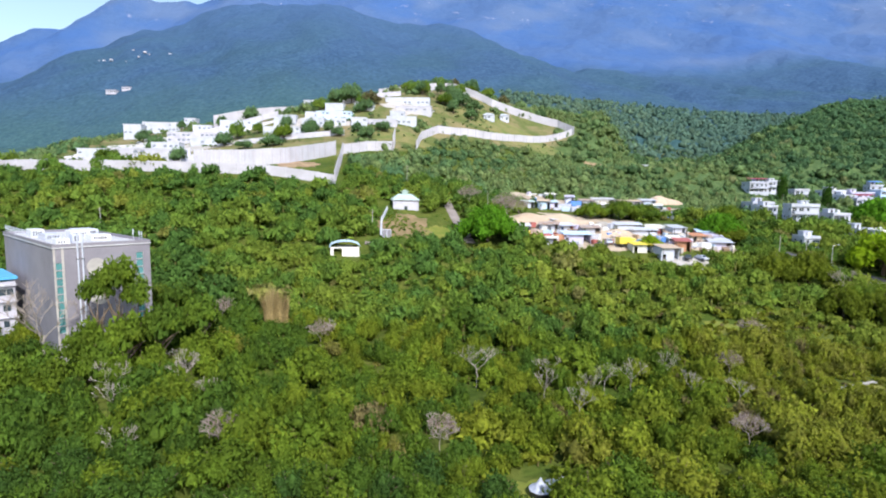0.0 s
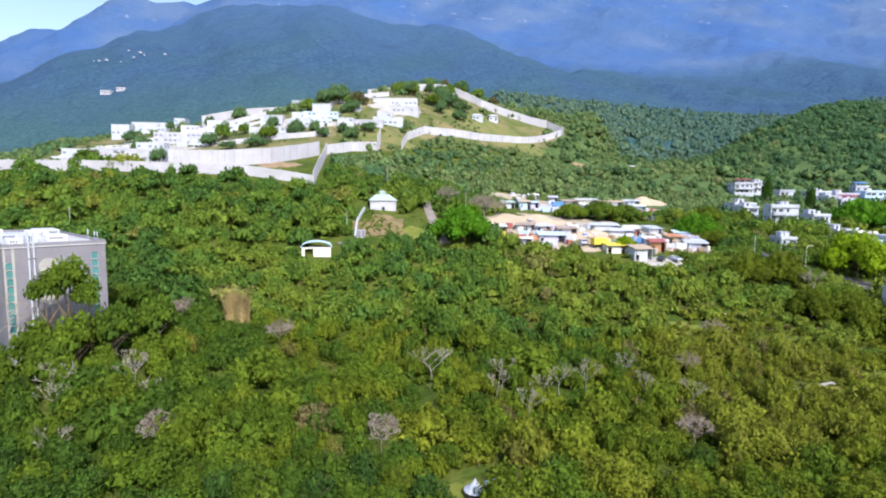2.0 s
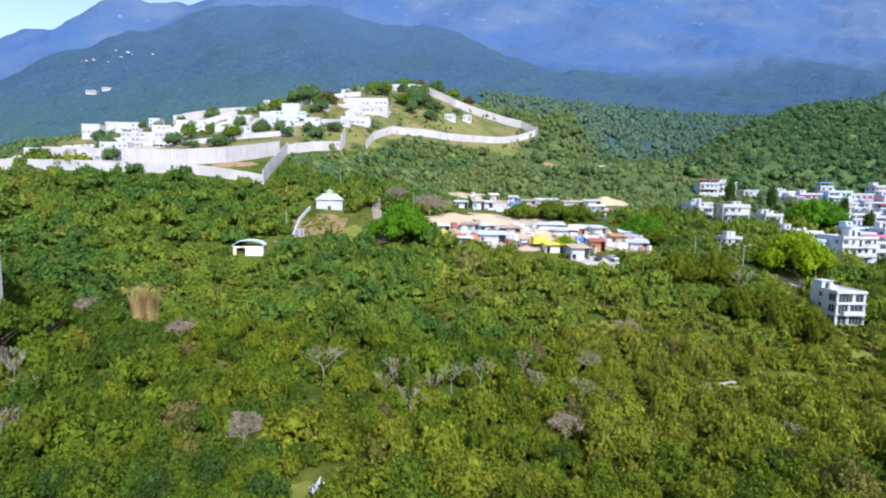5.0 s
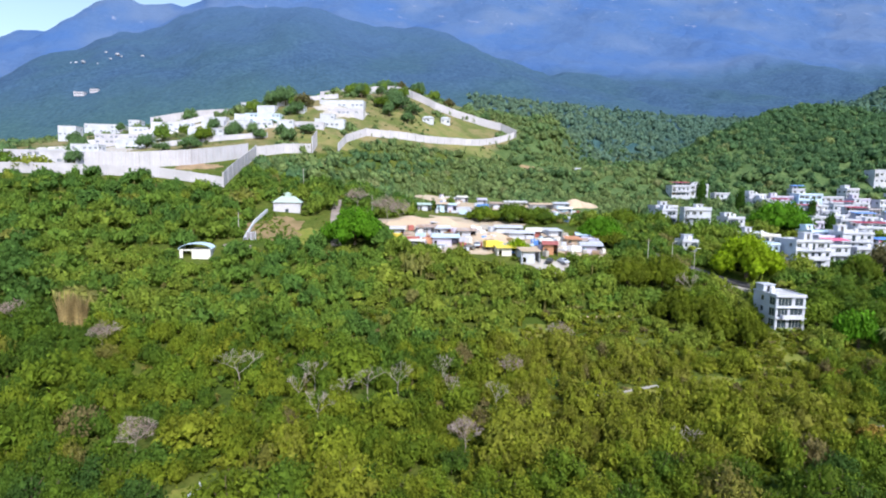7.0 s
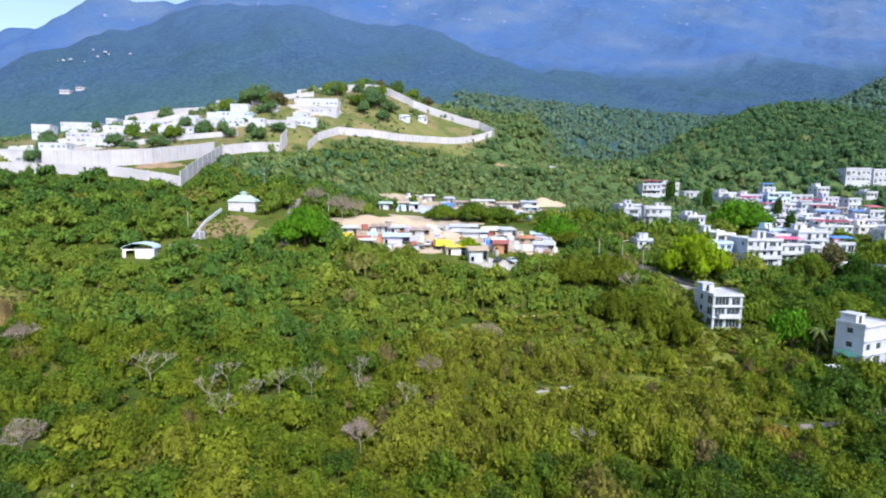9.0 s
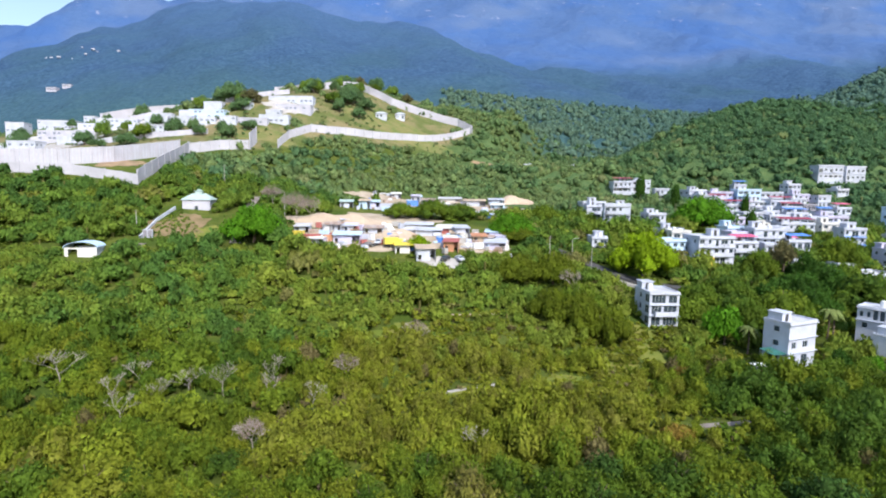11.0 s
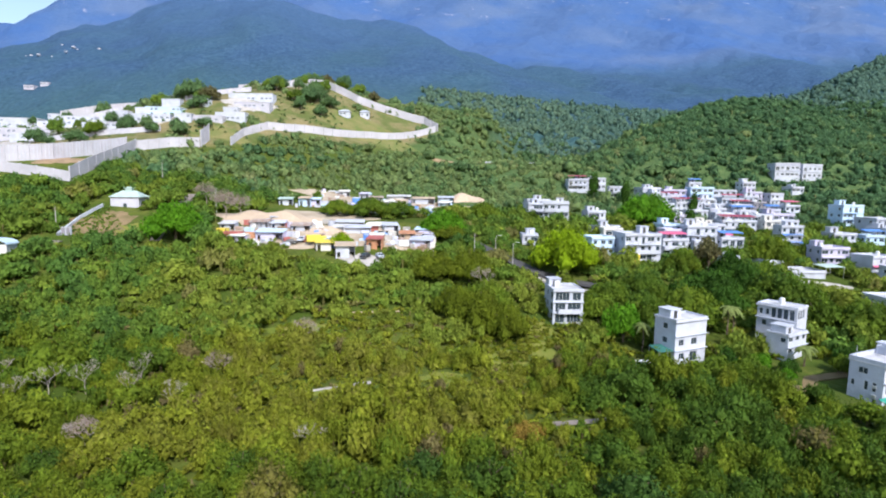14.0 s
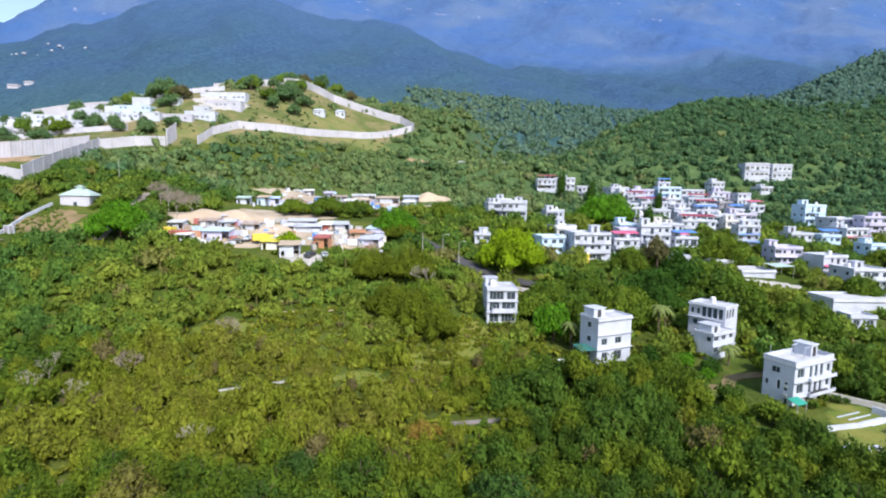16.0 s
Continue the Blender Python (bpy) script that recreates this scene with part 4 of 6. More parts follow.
wall_line("perimeter_wall", [(-13.9, 273.5), (-11.9, 286.5), (-3.3, 300), (4.7, 304), (28.2, 322), (48.9, 343), (79, 365), (89.5, 373)], 4.2, "pale perimeter wall winding along the hillside", 6)
wall_line("perimeter_wall", [(91, 374), (81, 383), (60.8, 386), (34, 384), (18, 390), (8, 396), (-18, 396), (-32, 384), (-45, 372)], 5.2, "pale perimeter wall over the hilltop", 6)
wall_line("terrace_wall", [(-104, 272), (-86, 274), (-66, 276), (-52, 279)], 2.6, "low pale terrace wall between the compound buildings", 6, mat=PALE_LILAC)
wall_line("terrace_wall", [(-183, 246), (-150, 244), (-118, 248)], 3.6, "pale terrace wall above the compound courtyard", 6, mat=PALE_LILAC)
wall_line("terrace_wall", [(-150, 312), (-128, 322), (-104, 336)], 3.4, "pale terrace wall climbing between white blocks", 6, mat=PALE_LILAC)
wall_line("terrace_wall", [(-62, 330), (-44, 338), (-28, 346)], 2.8, "pale terrace wall below the upper blocks", 6, mat=PALE_LILAC)
wall_line("perimeter_wall", [(-148, 345), (-128, 362), (-106, 380)], 8.0, "broad pale wall rising behind the compound", 6)


def block(x, y, w, d, h, label, yaw=0, z=None, seed=0, storeys=None, wall=None):
    n = storeys or max(1, round(h / 3.1))
    k = max(2, round(w / 2.6))
    house(x, y, w, d, n, yaw=yaw, wall=wall, z=z, sh=h / n, label=label, name="compound_block", group="compound blocks", category="building", hood=False, balcony=False, tank=False, base=3, seed=seed, glass=HAZED_GLASS, courses=False, par=0.3,
          front=[[(w * (i + 0.5) / k - 0.8, w * (i + 0.5) / k + 0.8, s * h / n + 0.9, s * h / n + 2.1) for i in range(k) if random.Random(seed * 31 + i * 7 + s).random() < 0.45] for s in range(n)])


WB = "white flat-roofed block inside the walled compound"
block(-194.5, 334, 10.6, 8, 9.0, "white two-storey gatehouse block on the hill", 6, 76.5, 31)
block(-200, 378, 25, 9, 6.0, WB, 4, 86.5, 32)
block(-186, 392, 8, 7, 11.5, "white tower block with roof tanks in the compound", 0, 86.0, 33)
block(-140, 301, 31, 9, 5.4, WB, 3, 72.0, 34, wall=PALE_LILAC)
block(-160, 291, 40, 7, 3.2, "long low white block in the compound", 2, 64.7, 35)
block(-119.5, 314, 23, 8, 5.0, WB, 4, 81.0, 36)
block(-84.0, 346, 13, 8, 4.5, WB, -3, None, 37)
block(-114, 204, 26, 6, 4.8, "long low white block behind the perimeter wall", 6, None, 62, wall=PALE_LILAC)
block(-89, 299.5, 12, 6, 5.0, WB, 6, 81.0, 63)
block(-62, 302, 19.5, 7, 4.8, "white block with a bluish roof in the compound", 0, 85.4, 38, wall=PALE_BLUE)
block(-22.5, 329, 27, 7, 4.0, "long low white block high in the compound", -2, 98.9, 39)
block(-18.0, 317.5, 21, 6, 3.2, "long low white block on a terrace of the compound", -4, 92.9, 40, wall=PALE_LILAC)
block(-23.7, 299, 16.5, 5, 4.2, WB, -1, 83.2, 41)
block(-34.5, 294.5, 17, 4, 3.4, "long lilac grey terrace block in the compound", -1, 81.6, 59, wall=PALE_LILAC)
block(-46.0, 291, 8.6, 5, 4.8, WB, 4, 80.6, 60)
block(-26.8, 308, 8.4, 5, 3.0, "small white flat-roofed hut", 0, 88.5, 42)
house(29.8, 354, 7.4, 6, 1, yaw=5, sh=3.0, name="gable_hut", group="gabled huts", category="hut", label="small white gabled hut on the hill lawn", roof="hip", canopy=WHITE, balcony=False, hood=False, seed=43)
house(41.4, 366, 6.2, 6, 1, yaw=5, sh=3.2, name="gable_hut", group="gabled huts", category="hut", label="small white gabled hut on the hill lawn", roof="hip", canopy=WHITE, balcony=False, hood=False, seed=44)
block(-80, 281, 8.5, 6, 5.0, "white stepped stair block in the compound", 8, 74.0, 45)
block(-93, 287, 7.5, 5, 3.6, "small white flat-roofed hut", 12, None, 46)
block(-70, 292, 9.0, 5, 4.2, WB, -5, None, 47)
block(-168, 262, 24, 6, 6.2, "long low white block in the compound", 3, None, 48)
block(-140, 268, 14, 6, 6.0, WB, 0, None, 49)
_h = random.Random(61)
for _i in range(14):
    _x, _y = (_h.uniform(-105, -40), _h.uniform(276, 330)) if _i < 8 else (_h.uniform(-185, -115), _h.uniform(270, 350))
    block(_x, _y, _h.uniform(6, 14), _h.uniform(4, 6), _h.uniform(2.6, 4.0), "low white hut among the compound trees", _h.uniform(-12, 12), None, 70 + _i)
patch("courtyard", -138, 226, 50, 30, PALE_CONCRETE, "pale concrete courtyard inside the compound", "courtyard", seed=9)
patch("courtyard", -186, 284, 15, 20, PALE_CONCRETE, "pale concrete apron at the end of the compound", "courtyard", seed=18)
patch("courtyard", -112, 262, 18, 9, DRY_GRASS, "rough yellow-green grass inside the compound", "lawn", seed=19)
patch("courtyard", -150, 318, 46, 20, PALE_CONCRETE, "pale concrete yard between the upper blocks", "courtyard", seed=41)
patch("courtyard", -72, 304, 24, 15, CONCRETE, "pale paved yard among the compound trees", "courtyard", seed=42)
patch("courtyard", -22, 322, 16, 9, CONCRETE, "pale paved terrace between low blocks", "courtyard", seed=43)
patch("courtyard", -140, 285, 36, 14, CONCRETE, "pale concrete court between white blocks", "courtyard", seed=10)
patch("terrace_lawn", 42, 349, 34, 17, DRY_GRASS, "dry yellow-green lawn on the hilltop", "lawn", seed=11)
patch("terrace_lawn", -28, 284, 20, 9, DRY_GRASS, "dry grass terrace below the white blocks", "lawn", seed=12)
patch("terrace_lawn", -70, 250, 26, 16, DRY_GRASS, "dry grass slope behind the mesh fence", "lawn", seed=13)
patch("bare_slope", -60, 215, 9, 8, SOIL, "bare brown earth inside the fence corner", "slope", seed=14)
for _x, _y, _r in ((-40, 305, 24), (-75, 300, 20), (-20, 330, 22), (5, 330, 20), (-110, 320, 24), (-150, 330, 26), (-185, 350, 26), (15, 360, 22), (60, 365, 18), (-10, 375, 16), (-45, 345, 20), (-110, 255, 26), (-110, 225, 22), (-100, 205, 10), (-140, 205, 18), (-170, 215, 18), (-80, 218, 10), (-75, 235, 14), (-140, 250, 20), (-175, 240, 18), (-60, 265, 16)):
    CLEAR.append((_x, _y, _r))
for _i in range(12):
    for _j in range(6):
        _x, _y = -93 + 4.4 * _i, 193 + 9 * _j
        if (_x + 92) * 1.15 > _y - 200 and _x < -39 - (_y - 190) * 0.13:
            CLEAR.append((_x, _y, 5.5))
patch("bare_knoll", 100, 333, 11, 6, SOIL, "bare olive brown knoll among the trees", "knoll", seed=15)
house(122.0, 322.0, 4.0, 4.0, 1, sh=2.6, name="hillside_hut", group="", category="hut", label="tiny white hut on the wooded slope", hood=False, balcony=False, tank=False, seed=51)
house(150.0, 330.0, 4.0, 4.0, 1, sh=2.6, name="hillside_hut", group="", category="hut", label="tiny white hut on the wooded slope", hood=False, balcony=False, tank=False, seed=52)
house(-436.0, 704.0, 13.0, 8.0, 1, wall=PALE_LILAC, sh=3.2, name="hillside_block", group="", category="building", label="pale low block far off on the slope", hood=False, balcony=False, tank=False, seed=53, base=2)
house(-417.0, 706.0, 11.0, 8.0, 1, wall=PALE_LILAC, sh=2.8, name="hillside_block", group="", category="building", label="pale low block far off on the slope", hood=False, balcony=False, tank=False, seed=54, base=2)
CLEAR.extend([(213, 128, 6.0), (221, 123, 6.0), (206, 131, 5.5), (228, 118, 5.0), (203, 154, 5.5), (209, 153, 5.5), (199, 151, 5.0), (158, 98, 4.2), (163, 97, 4.2), (153, 99, 3.6), (163, 102.5, 3.2), (167.5, 102, 3.2), (139, 99.5, 3.2), (143.5, 99.5, 3.0), (163.5, 81, 3.4), (168.5, 80.5, 3.4), (172.5, 83, 3.2), (162, 93, 3.1), (161.8, 89, 2.9), (159.5, 95.5, 2.9), (157.8, 91.5, 2.9), (163.0, 86.0, 2.6), (160.5, 86.5, 2.4), (114.2, 119.5, 3.1), (111.5, 115, 2.9), (116, 123, 2.9), (113.0, 117.0, 2.9)])
patch("apron", 206, 154.5, 8, 3.5, CONCRETE, "pale concrete apron before the low buildings", "apron", seed=51)
patch("apron", 232, 147, 7, 4, CONCRETE, "pale concrete yard beside the long low building", "apron", seed=52)


def outcrop(x, y, w, seed):
    """A pale weathered boulder set into the far slope."""
    r = random.Random(seed)
    bm = bmesh.new()
    bmesh.ops.create_icosphere(bm, subdivisions=2, radius=1.0)
    for v in bm.verts:
        k = r.uniform(0.8, 1.15)
        v.co = Vector((v.co.x * w * 0.5 * k, v.co.y * w * 0.4 * k, v.co.z * w * 0.3 * k))
    me = bpy.data.meshes.new("rock_outcrop")
    bm.to_mesh(me)
    bm.free()
    me.materials.append(PALE_LILAC)
    tagged(new("rock_outcrop", me), "pale bare rock outcrop on the wooded mountain spur", "rock", "rock outcrops").matrix_basis = pose(x, y, gz(x, y) + 1.2, 0, 0, seed * 37)


for _i, (_x, _y) in enumerate(((-523, 820), (-515, 819), (-502, 816), (-468, 796), (-456, 808), (-455, 824), (-444, 816), (-479, 836), (-419, 828))):
    outcrop(_x, _y, 3.0 + 1.6 * (_i % 3), _i)


# ---- salvage yard ----
patch("yard_ground", 52, 166.5, 27, 12.5, YARD, "trodden sandy yard ground", "yard", lift=0.12, seed=21)
patch("yard_ground", 66, 232, 36, 17, YARD, "trodden sandy ground at the back of the yard", "yard", lift=0.12, seed=22)
patch("yard_ground", 70, 148, 6, 5, CONCRETE, "pale concrete yard entrance", "yard", lift=0.2, seed=23)
patch("yard_ground", 80, 166, 12, 9, YARD, "trodden dirt between the yard sheds", "yard", lift=0.1, seed=27)
patch("yard_ground", 52, 190, 16, 8, YARD, "trodden dirt between the yards", "yard", lift=0.1, seed=28)
patch("sand_mound", 37, 178, 17, 8, SAND, "long heap of pale orange sand", "sand heap", lift=0.15, seed=24, kind="", hump=2.7)
patch("sand_mound", 104, 251, 9, 5, SAND, "mound of orange sand by the trees", "sand heap", lift=0.15, seed=25, kind="", hump=2.8)
patch("sand_mound", 56, 168, 7, 4, SAND, "low heap of sand", "sand heap", lift=0.15, seed=26, kind="", hump=1.4)


def container(x, y, length, mat, label, yaw=0.0, h=2.5, w=2.4):
    """A ribbed steel container with double doors."""
    t = root("shipping_container", pose(x, y, gz(x, y) + 0.05, 0, 0, yaw), label, "container", "yard containers")
    L = length / 2
    ribs = int(length / 0.45)
    line = [(L, w), (-L, w)] + [(-L + length * i / (ribs * 2), -0.04 * (i % 2)) for i in range(ribs * 2 + 1)]
    k = len(line)
    v = [(px, py, z) for z in (0.15, h) for px, py in line]
    f = [tuple(range(k - 1, -1, -1)), tuple(range(k, 2 * k))] + [(i, (i + 1) % k, k + (i + 1) % k, k + i) for i in range(k)]
    part("body", mesh_of("body", v, f, mat), t)
    part("frame", mesh_of("frame", *boxes(*[(sx - 0.07, sx + 0.07, sy - 0.07, sy + 0.07, -0.3, h + 0.04) for sx in (-L, L) for sy in (0, w)]), DARK_METAL), t)
    for s in (0.06, w / 2 + 0.03):
        part("container_door", bevelled("container_door", box(L + 0.003, L + 0.06, s, s + w / 2 - 0.1, 0.25, h - 0.1), mat, 0.01), t)


def lean_to(x, y, w, d, h, wall, roof, label, yaw=0.0):
    """A yard shed with a single-pitch sheet roof on posts, patched from odd sheets."""
    if roof is WHITE or roof is TANK:
        roof = (WHITE, SLAB, OLD_SHEET, SAND)[int(x * 3 + y) % 4]
    t = root("yard_shed", pose(x, y, gz(x, y), 0, 0, yaw), label, "shed", "yard sheds")
    CLEAR.append((x, y, max(w, d) * 0.5 + 0.3))
    CLEAR.append((x, y - 3.5, w * 0.4))
    for a, b, c, e in ((-w / 2, w / 2, d - 0.1, d), (-w / 2, -w / 2 + 0.1, 0.6, d - 0.1), (w / 2 - 0.1, w / 2, 0.6, d - 0.1)):
        part("side_wall", mesh_of("side_wall", *box(a, b, c, e, -0.5, h - 0.15), wall), t)
    part("front_wall", mesh_of("front_wall", *wall_panel(w * 0.72, -0.5, h - 0.3, [(0.5, 1.4, -0.2, min(2.0, h - 0.7))], 0.1), wall), t, pose(-w / 2, 0.5, 0))
    n = max(4, int(w / 0.5))
    vs, fs = [], []
    for i in range(n * 2 + 1):
        xx, zz = -w / 2 - 0.3 + (w + 0.6) * i / (n * 2), 0.05 * (i % 2)
        vs += [(xx, -0.4, h - 0.2 + zz), (xx, d + 0.3, h + 0.55 + zz), (xx, -0.4, h - 0.26 + zz), (xx, d + 0.3, h + 0.49 + zz)]
    for i in range(n * 2):
        b = i * 4
        fs += [(b, b + 4, b + 5, b + 1), (b + 3, b + 7, b + 6, b + 2), (b, b + 2, b + 6, b + 4)]
    part("roof", mesh_of("roof", vs, fs, roof), t)
    for s in (-1, 1):
        part("post", mesh_of("post", *box(s * (w / 2 - 0.1) - 0.06, s * (w / 2 - 0.1) + 0.06, -0.2, -0.08, -0.5, h - 0.2), DARK_METAL), t)


def wheel(parent, m, r=0.33):
    v, f = shared(("wheel", r), lambda: tube([(0, 0, -0.11), (0, 0, -0.1), (0, 0, 0.1), (0, 0, 0.11)], [r * 0.85, r, r, r * 0.85], 14))
    w = part("wheel", shared(("wm", r), lambda: mesh_of("wheel", v, f, TYRE)), parent, m)
    part("rim", shared(("rim", r), lambda: mesh_of("rim", *tube([(0, 0, -0.125), (0, 0, 0.125)], [r * 0.55, r * 0.55], 10), FRAME)), w)


def car(x, y, yaw, mat, label):
    t = root("car", pose(x, y, gz(x, y) + 0.3, 0, 0, yaw), label, "car", "parked cars")
    prof = [(-2.1, 0.35), (-2.1, 0.75), (-1.3, 0.88), (-0.7, 1.4), (0.9, 1.42), (1.6, 0.95), (2.1, 0.85), (2.1, 0.35)]
    vs = [(px, s * (0.85 if pz < 1 else 0.7), pz) for s in (-1, 1) for px, pz in prof]
    n = len(prof)
    fs = [tuple(range(n)), tuple(range(2 * n - 1, n - 1, -1))] + [(i, n + i, n + (i + 1) % n, (i + 1) % n) for i in range(n)]
    part("body", bevelled("body", (vs, fs), mat, 0.05), t)
    gl = [(-1.2, 0.93), (-0.72, 1.34), (0.85, 1.36), (1.45, 0.97)]
    for s in (-1, 1):
        part("side_window", mesh_of("side_window", [(px, s * (0.80 if pz < 1 else 0.735), pz) for px, pz in gl], [(0, 1, 2, 3)], GLASS), t)
    part("windscreen", mesh_of("windscreen", [(-1.27, -0.7, 0.94), (-1.27, 0.7, 0.94), (-0.76, 0.62, 1.38), (-0.76, -0.62, 1.38)], [(0, 1, 2, 3)], GLASS), t)
    for sx in (-1.35, 1.3):
        for sy in (-0.8, 0.8):
            wheel(t, pose(sx, sy, 0.33, 90, 0, 0))


def truck(x, y, yaw, cab, bed, label):
    t = root("truck", pose(x, y, gz(x, y) + 0.3, 0, 0, yaw), label, "truck")
    part("cab", bevelled("cab", box(-2.9, -1.4, -0.95, 0.95, 0.5, 2.3), cab, 0.08), t)
    part("windscreen", mesh_of("windscreen", *box(-2.93, -2.903, -0.8, 0.8, 1.4, 2.1), GLASS), t)
    part("cargo_box", bevelled("cargo_box", box(-1.3, 2.9, -1.05, 1.05, 0.75, 2.7), bed, 0.03), t)
    part("chassis", mesh_of("chassis", *box(-2.7, 2.8, -0.5, 0.5, 0.4, 0.74), DARK_METAL), t)
    for sx in (-2.1, 1.6):
        for sy in (-0.9, 0.9):
            wheel(t, pose(sx, sy, 0.42, 90, 0, 0), 0.42)


def crate(x, y, w, d, h, mat, label, yaw=0.0, name="crate"):
    t = root(name, pose(x, y, gz(x, y), 0, 0, yaw), label, name.replace("_", " "), "yard clutter")
    part("box", bevelled("box", box(-w / 2, w / 2, -d / 2, d / 2, 0.1, h), mat, 0.04), t)
    part("pallet", mesh_of("pallet", *boxes(*[(-w / 2, w / 2, k * d / 3 - 0.06, k * d / 3 + 0.06, -0.25, 0.096) for k in (-1, 0, 1)]), SOIL), t)


container(30.0, 158.2, 6.0, RED, "rust red shipping container in the yard", 4)
container(35.4, 158.0, 3.2, ORANGE, "short orange shipping container", 4)
container(25.5, 160.5, 3.0, YELLOW, "short yellow storage container", -6)
lean_to(40.8, 157.5, 8.0, 5.0, 3.2, LILAC, PALE_BLUE, "pale sheet-metal yard shed with a bluish roof")
lean_to(25.5, 165.0, 4.6, 4.0, 2.6, WHITE, WHITE, "small white tin yard shed")
lean_to(40.1, 168.5, 4.6, 4.0, 2.3, WHITE, TANK, "low pale yard shed under a sheet roof", 5)
lean_to(47.5, 167.5, 6.0, 4.0, 2.2, WHITE, WHITE, "low white yard shed", -4)
truck(55.0, 157.0, 200, YELLOW, YELLOW, "yellow box truck parked in the yard")
lean_to(58.8, 152.5, 6.0, 4.5, 2.8, CREAM, YELLOW, "cream shed with a yellow sheet roof", 6)
lean_to(65.0, 148.0, 5.4, 5.0, 4.0, WHITE, WHITE, "tall white sheet-metal shed", 8)
lean_to(72.0, 156.0, 4.4, 4.0, 3.4, ORANGE, RED, "rusty orange tin shed", -8)
lean_to(76.2, 168.0, 4.6, 5.0, 4.0, WHITE, TANK, "white shed of stacked panels", 12)
lean_to(81.5, 165.5, 4.6, 4.0, 2.6, SAND, ORANGE, "tin shed with an orange roof", 5)
lean_to(85.5, 160.0, 6.4, 5.0, 2.8, LILAC, WHITE, "pale shed with a white sheet roof", -12)
lean_to(86.0, 171.0, 5.0, 4.0, 2.6, WHITE, PALE_BLUE, "white shed with a bluish roof", -10)
lean_to(64.0, 168.5, 11.0, 4.0, 2.2, WHITE, WHITE, "long low white open shed", 3)
lean_to(62.0, 174.5, 9.0, 3.5, 2.2, CREAM, TANK, "long low pale shed", 2)
lean_to(70.5, 172.0, 6.0, 3.5, 2.3, RED, CREAM, "low shed with a red front", -3)
lean_to(39.6, 205.0, 4.4, 4.0, 3.4, PALE_BLUE, TANK, "pale blue shed at the back of the yard")
lean_to(42.8, 206.5, 5.0, 4.0, 3.2, LILAC, PALE_BLUE, "lilac sheet shed at the back of the yard", 4)
container(57.2, 226.5, 5.0, BLUE, "blue shipping container at the yard back", 3)
container(48.0, 209.0, 6.0, WHITE, "white shipping container at the yard back", -5)
lean_to(73.5, 240.5, 10.5, 4.0, 2.9, CREAM, WHITE, "long pale shed at the yard back", 2)
lean_to(84.5, 238.5, 10.0, 4.0, 2.8, WHITE, SAND, "long low shed with a sandy roof", -3)
lean_to(64.0, 234.0, 6.0, 4.0, 2.6, WHITE, TANK, "low white shed at the yard back", 5)
lean_to(95.0, 243.0, 7.0, 4.0, 2.8, WHITE, WHITE, "white shed beside the sand mound", 4)
lean_to(33.0, 203.0, 5.0, 4.0, 2.6, WHITE, PALE_GREEN, "shed with a pale green roof", 7)
car(70.5, 149.5, 70, DARK_METAL, "dark car parked at the yard entrance")
car(86.5, 147.0, -12, PALE_BLUE, "pale blue car parked by the road")
car(47.5, 156.0, 15, DARK_METAL, "dark car parked in the yard")
car(74.5, 150.0, 110, WHITE, "white car parked at the yard entrance")
car(50.5, 158.5, 80, WHITE, "white car parked in the yard")
_r = random.Random(31)
_mats = ((WHITE, "white"), (TANK, "pale grey"), (LILAC, "lilac"), (CREAM, "cream"), (CONCRETE, "grey"), (PALE_BLUE, "pale blue"), (SOIL, "brown"), (RED, "red"), (BLUE, "blue"), (OLD_SHEET, "rusty"))
for _i in range(240):
    _m, _n = _mats[min(9, int(_r.random() ** 1.7 * 10))]
    if _i < 130:
        _x, _y = _r.uniform(27, 90), _r.uniform(154, 178)
    else:
        _x, _y = _r.uniform(36, 100), _r.uniform(200, 246)
    crate(_x, _y, _r.uniform(0.8, 3.0), _r.uniform(0.8, 2.2), _r.uniform(0.6, 2.0), _m, f"{_n} crate of salvage standing in the yard", _r.uniform(-40, 40))

CLEAR.extend([(40, 196, 12), (58, 210, 14), (75, 215, 14), (90, 225, 10), (50, 185, 8), (70, 184, 8), (84, 188, 8), (98, 240, 9), (106, 245, 8)])

_s = random.Random(52)
_roofs = ((WHITE, "white"), (TANK, "pale grey"), (PALE_BLUE, "pale blue"), (LILAC, "lilac"), (CREAM, "cream"))
for _i in range(18):
    _a, _b = _s.choice(_roofs), _s.choice(_roofs)
    _x, _y = (_s.uniform(30, 90), _s.uniform(156, 176)) if _i < 11 else (_s.uniform(46, 98), _s.uniform(226, 246))
    lean_to(_x, _y, _s.uniform(3, 6), _s.uniform(3, 4), _s.uniform(2.0, 2.8), _a[0], _b[0], f"low {_a[1]} yard shed under a {_b[1]} sheet roof", _s.uniform(-20, 20))

# ---- roads, lawns, garden ----
ribbon("road", [(98, 174), (106, 164), (112, 157), (119, 149.5), (127, 144), (140, 141), (160, 140), (185, 142)], 5.5, ASPHALT, "dark asphalt village road", "road", clear=-0.6)
ribbon("pavement", [(112.5, 152), (120, 144.5), (129, 139.5), (140, 137)], 2.4, CONCRETE, "pale concrete roadside pavement", "pavement", lift=0.25)
ribbon("footpath", [(108, 79), (116.7, 80.5), (125.4, 83.5), (131, 86)], 1.2, ROAD_CONCRETE, "grey concrete footpath through the scrub", "path")
ribbon("footpath", [(66, 87.5), (72, 90), (79, 92.5)], 0.8, CONCRETE, "broken pale concrete footpath in the grass", "path")
ribbon("footpath", [(71, 120.5), (78, 121.5), (83, 123)], 0.7, SAND, "short pale track in the woods", "path")
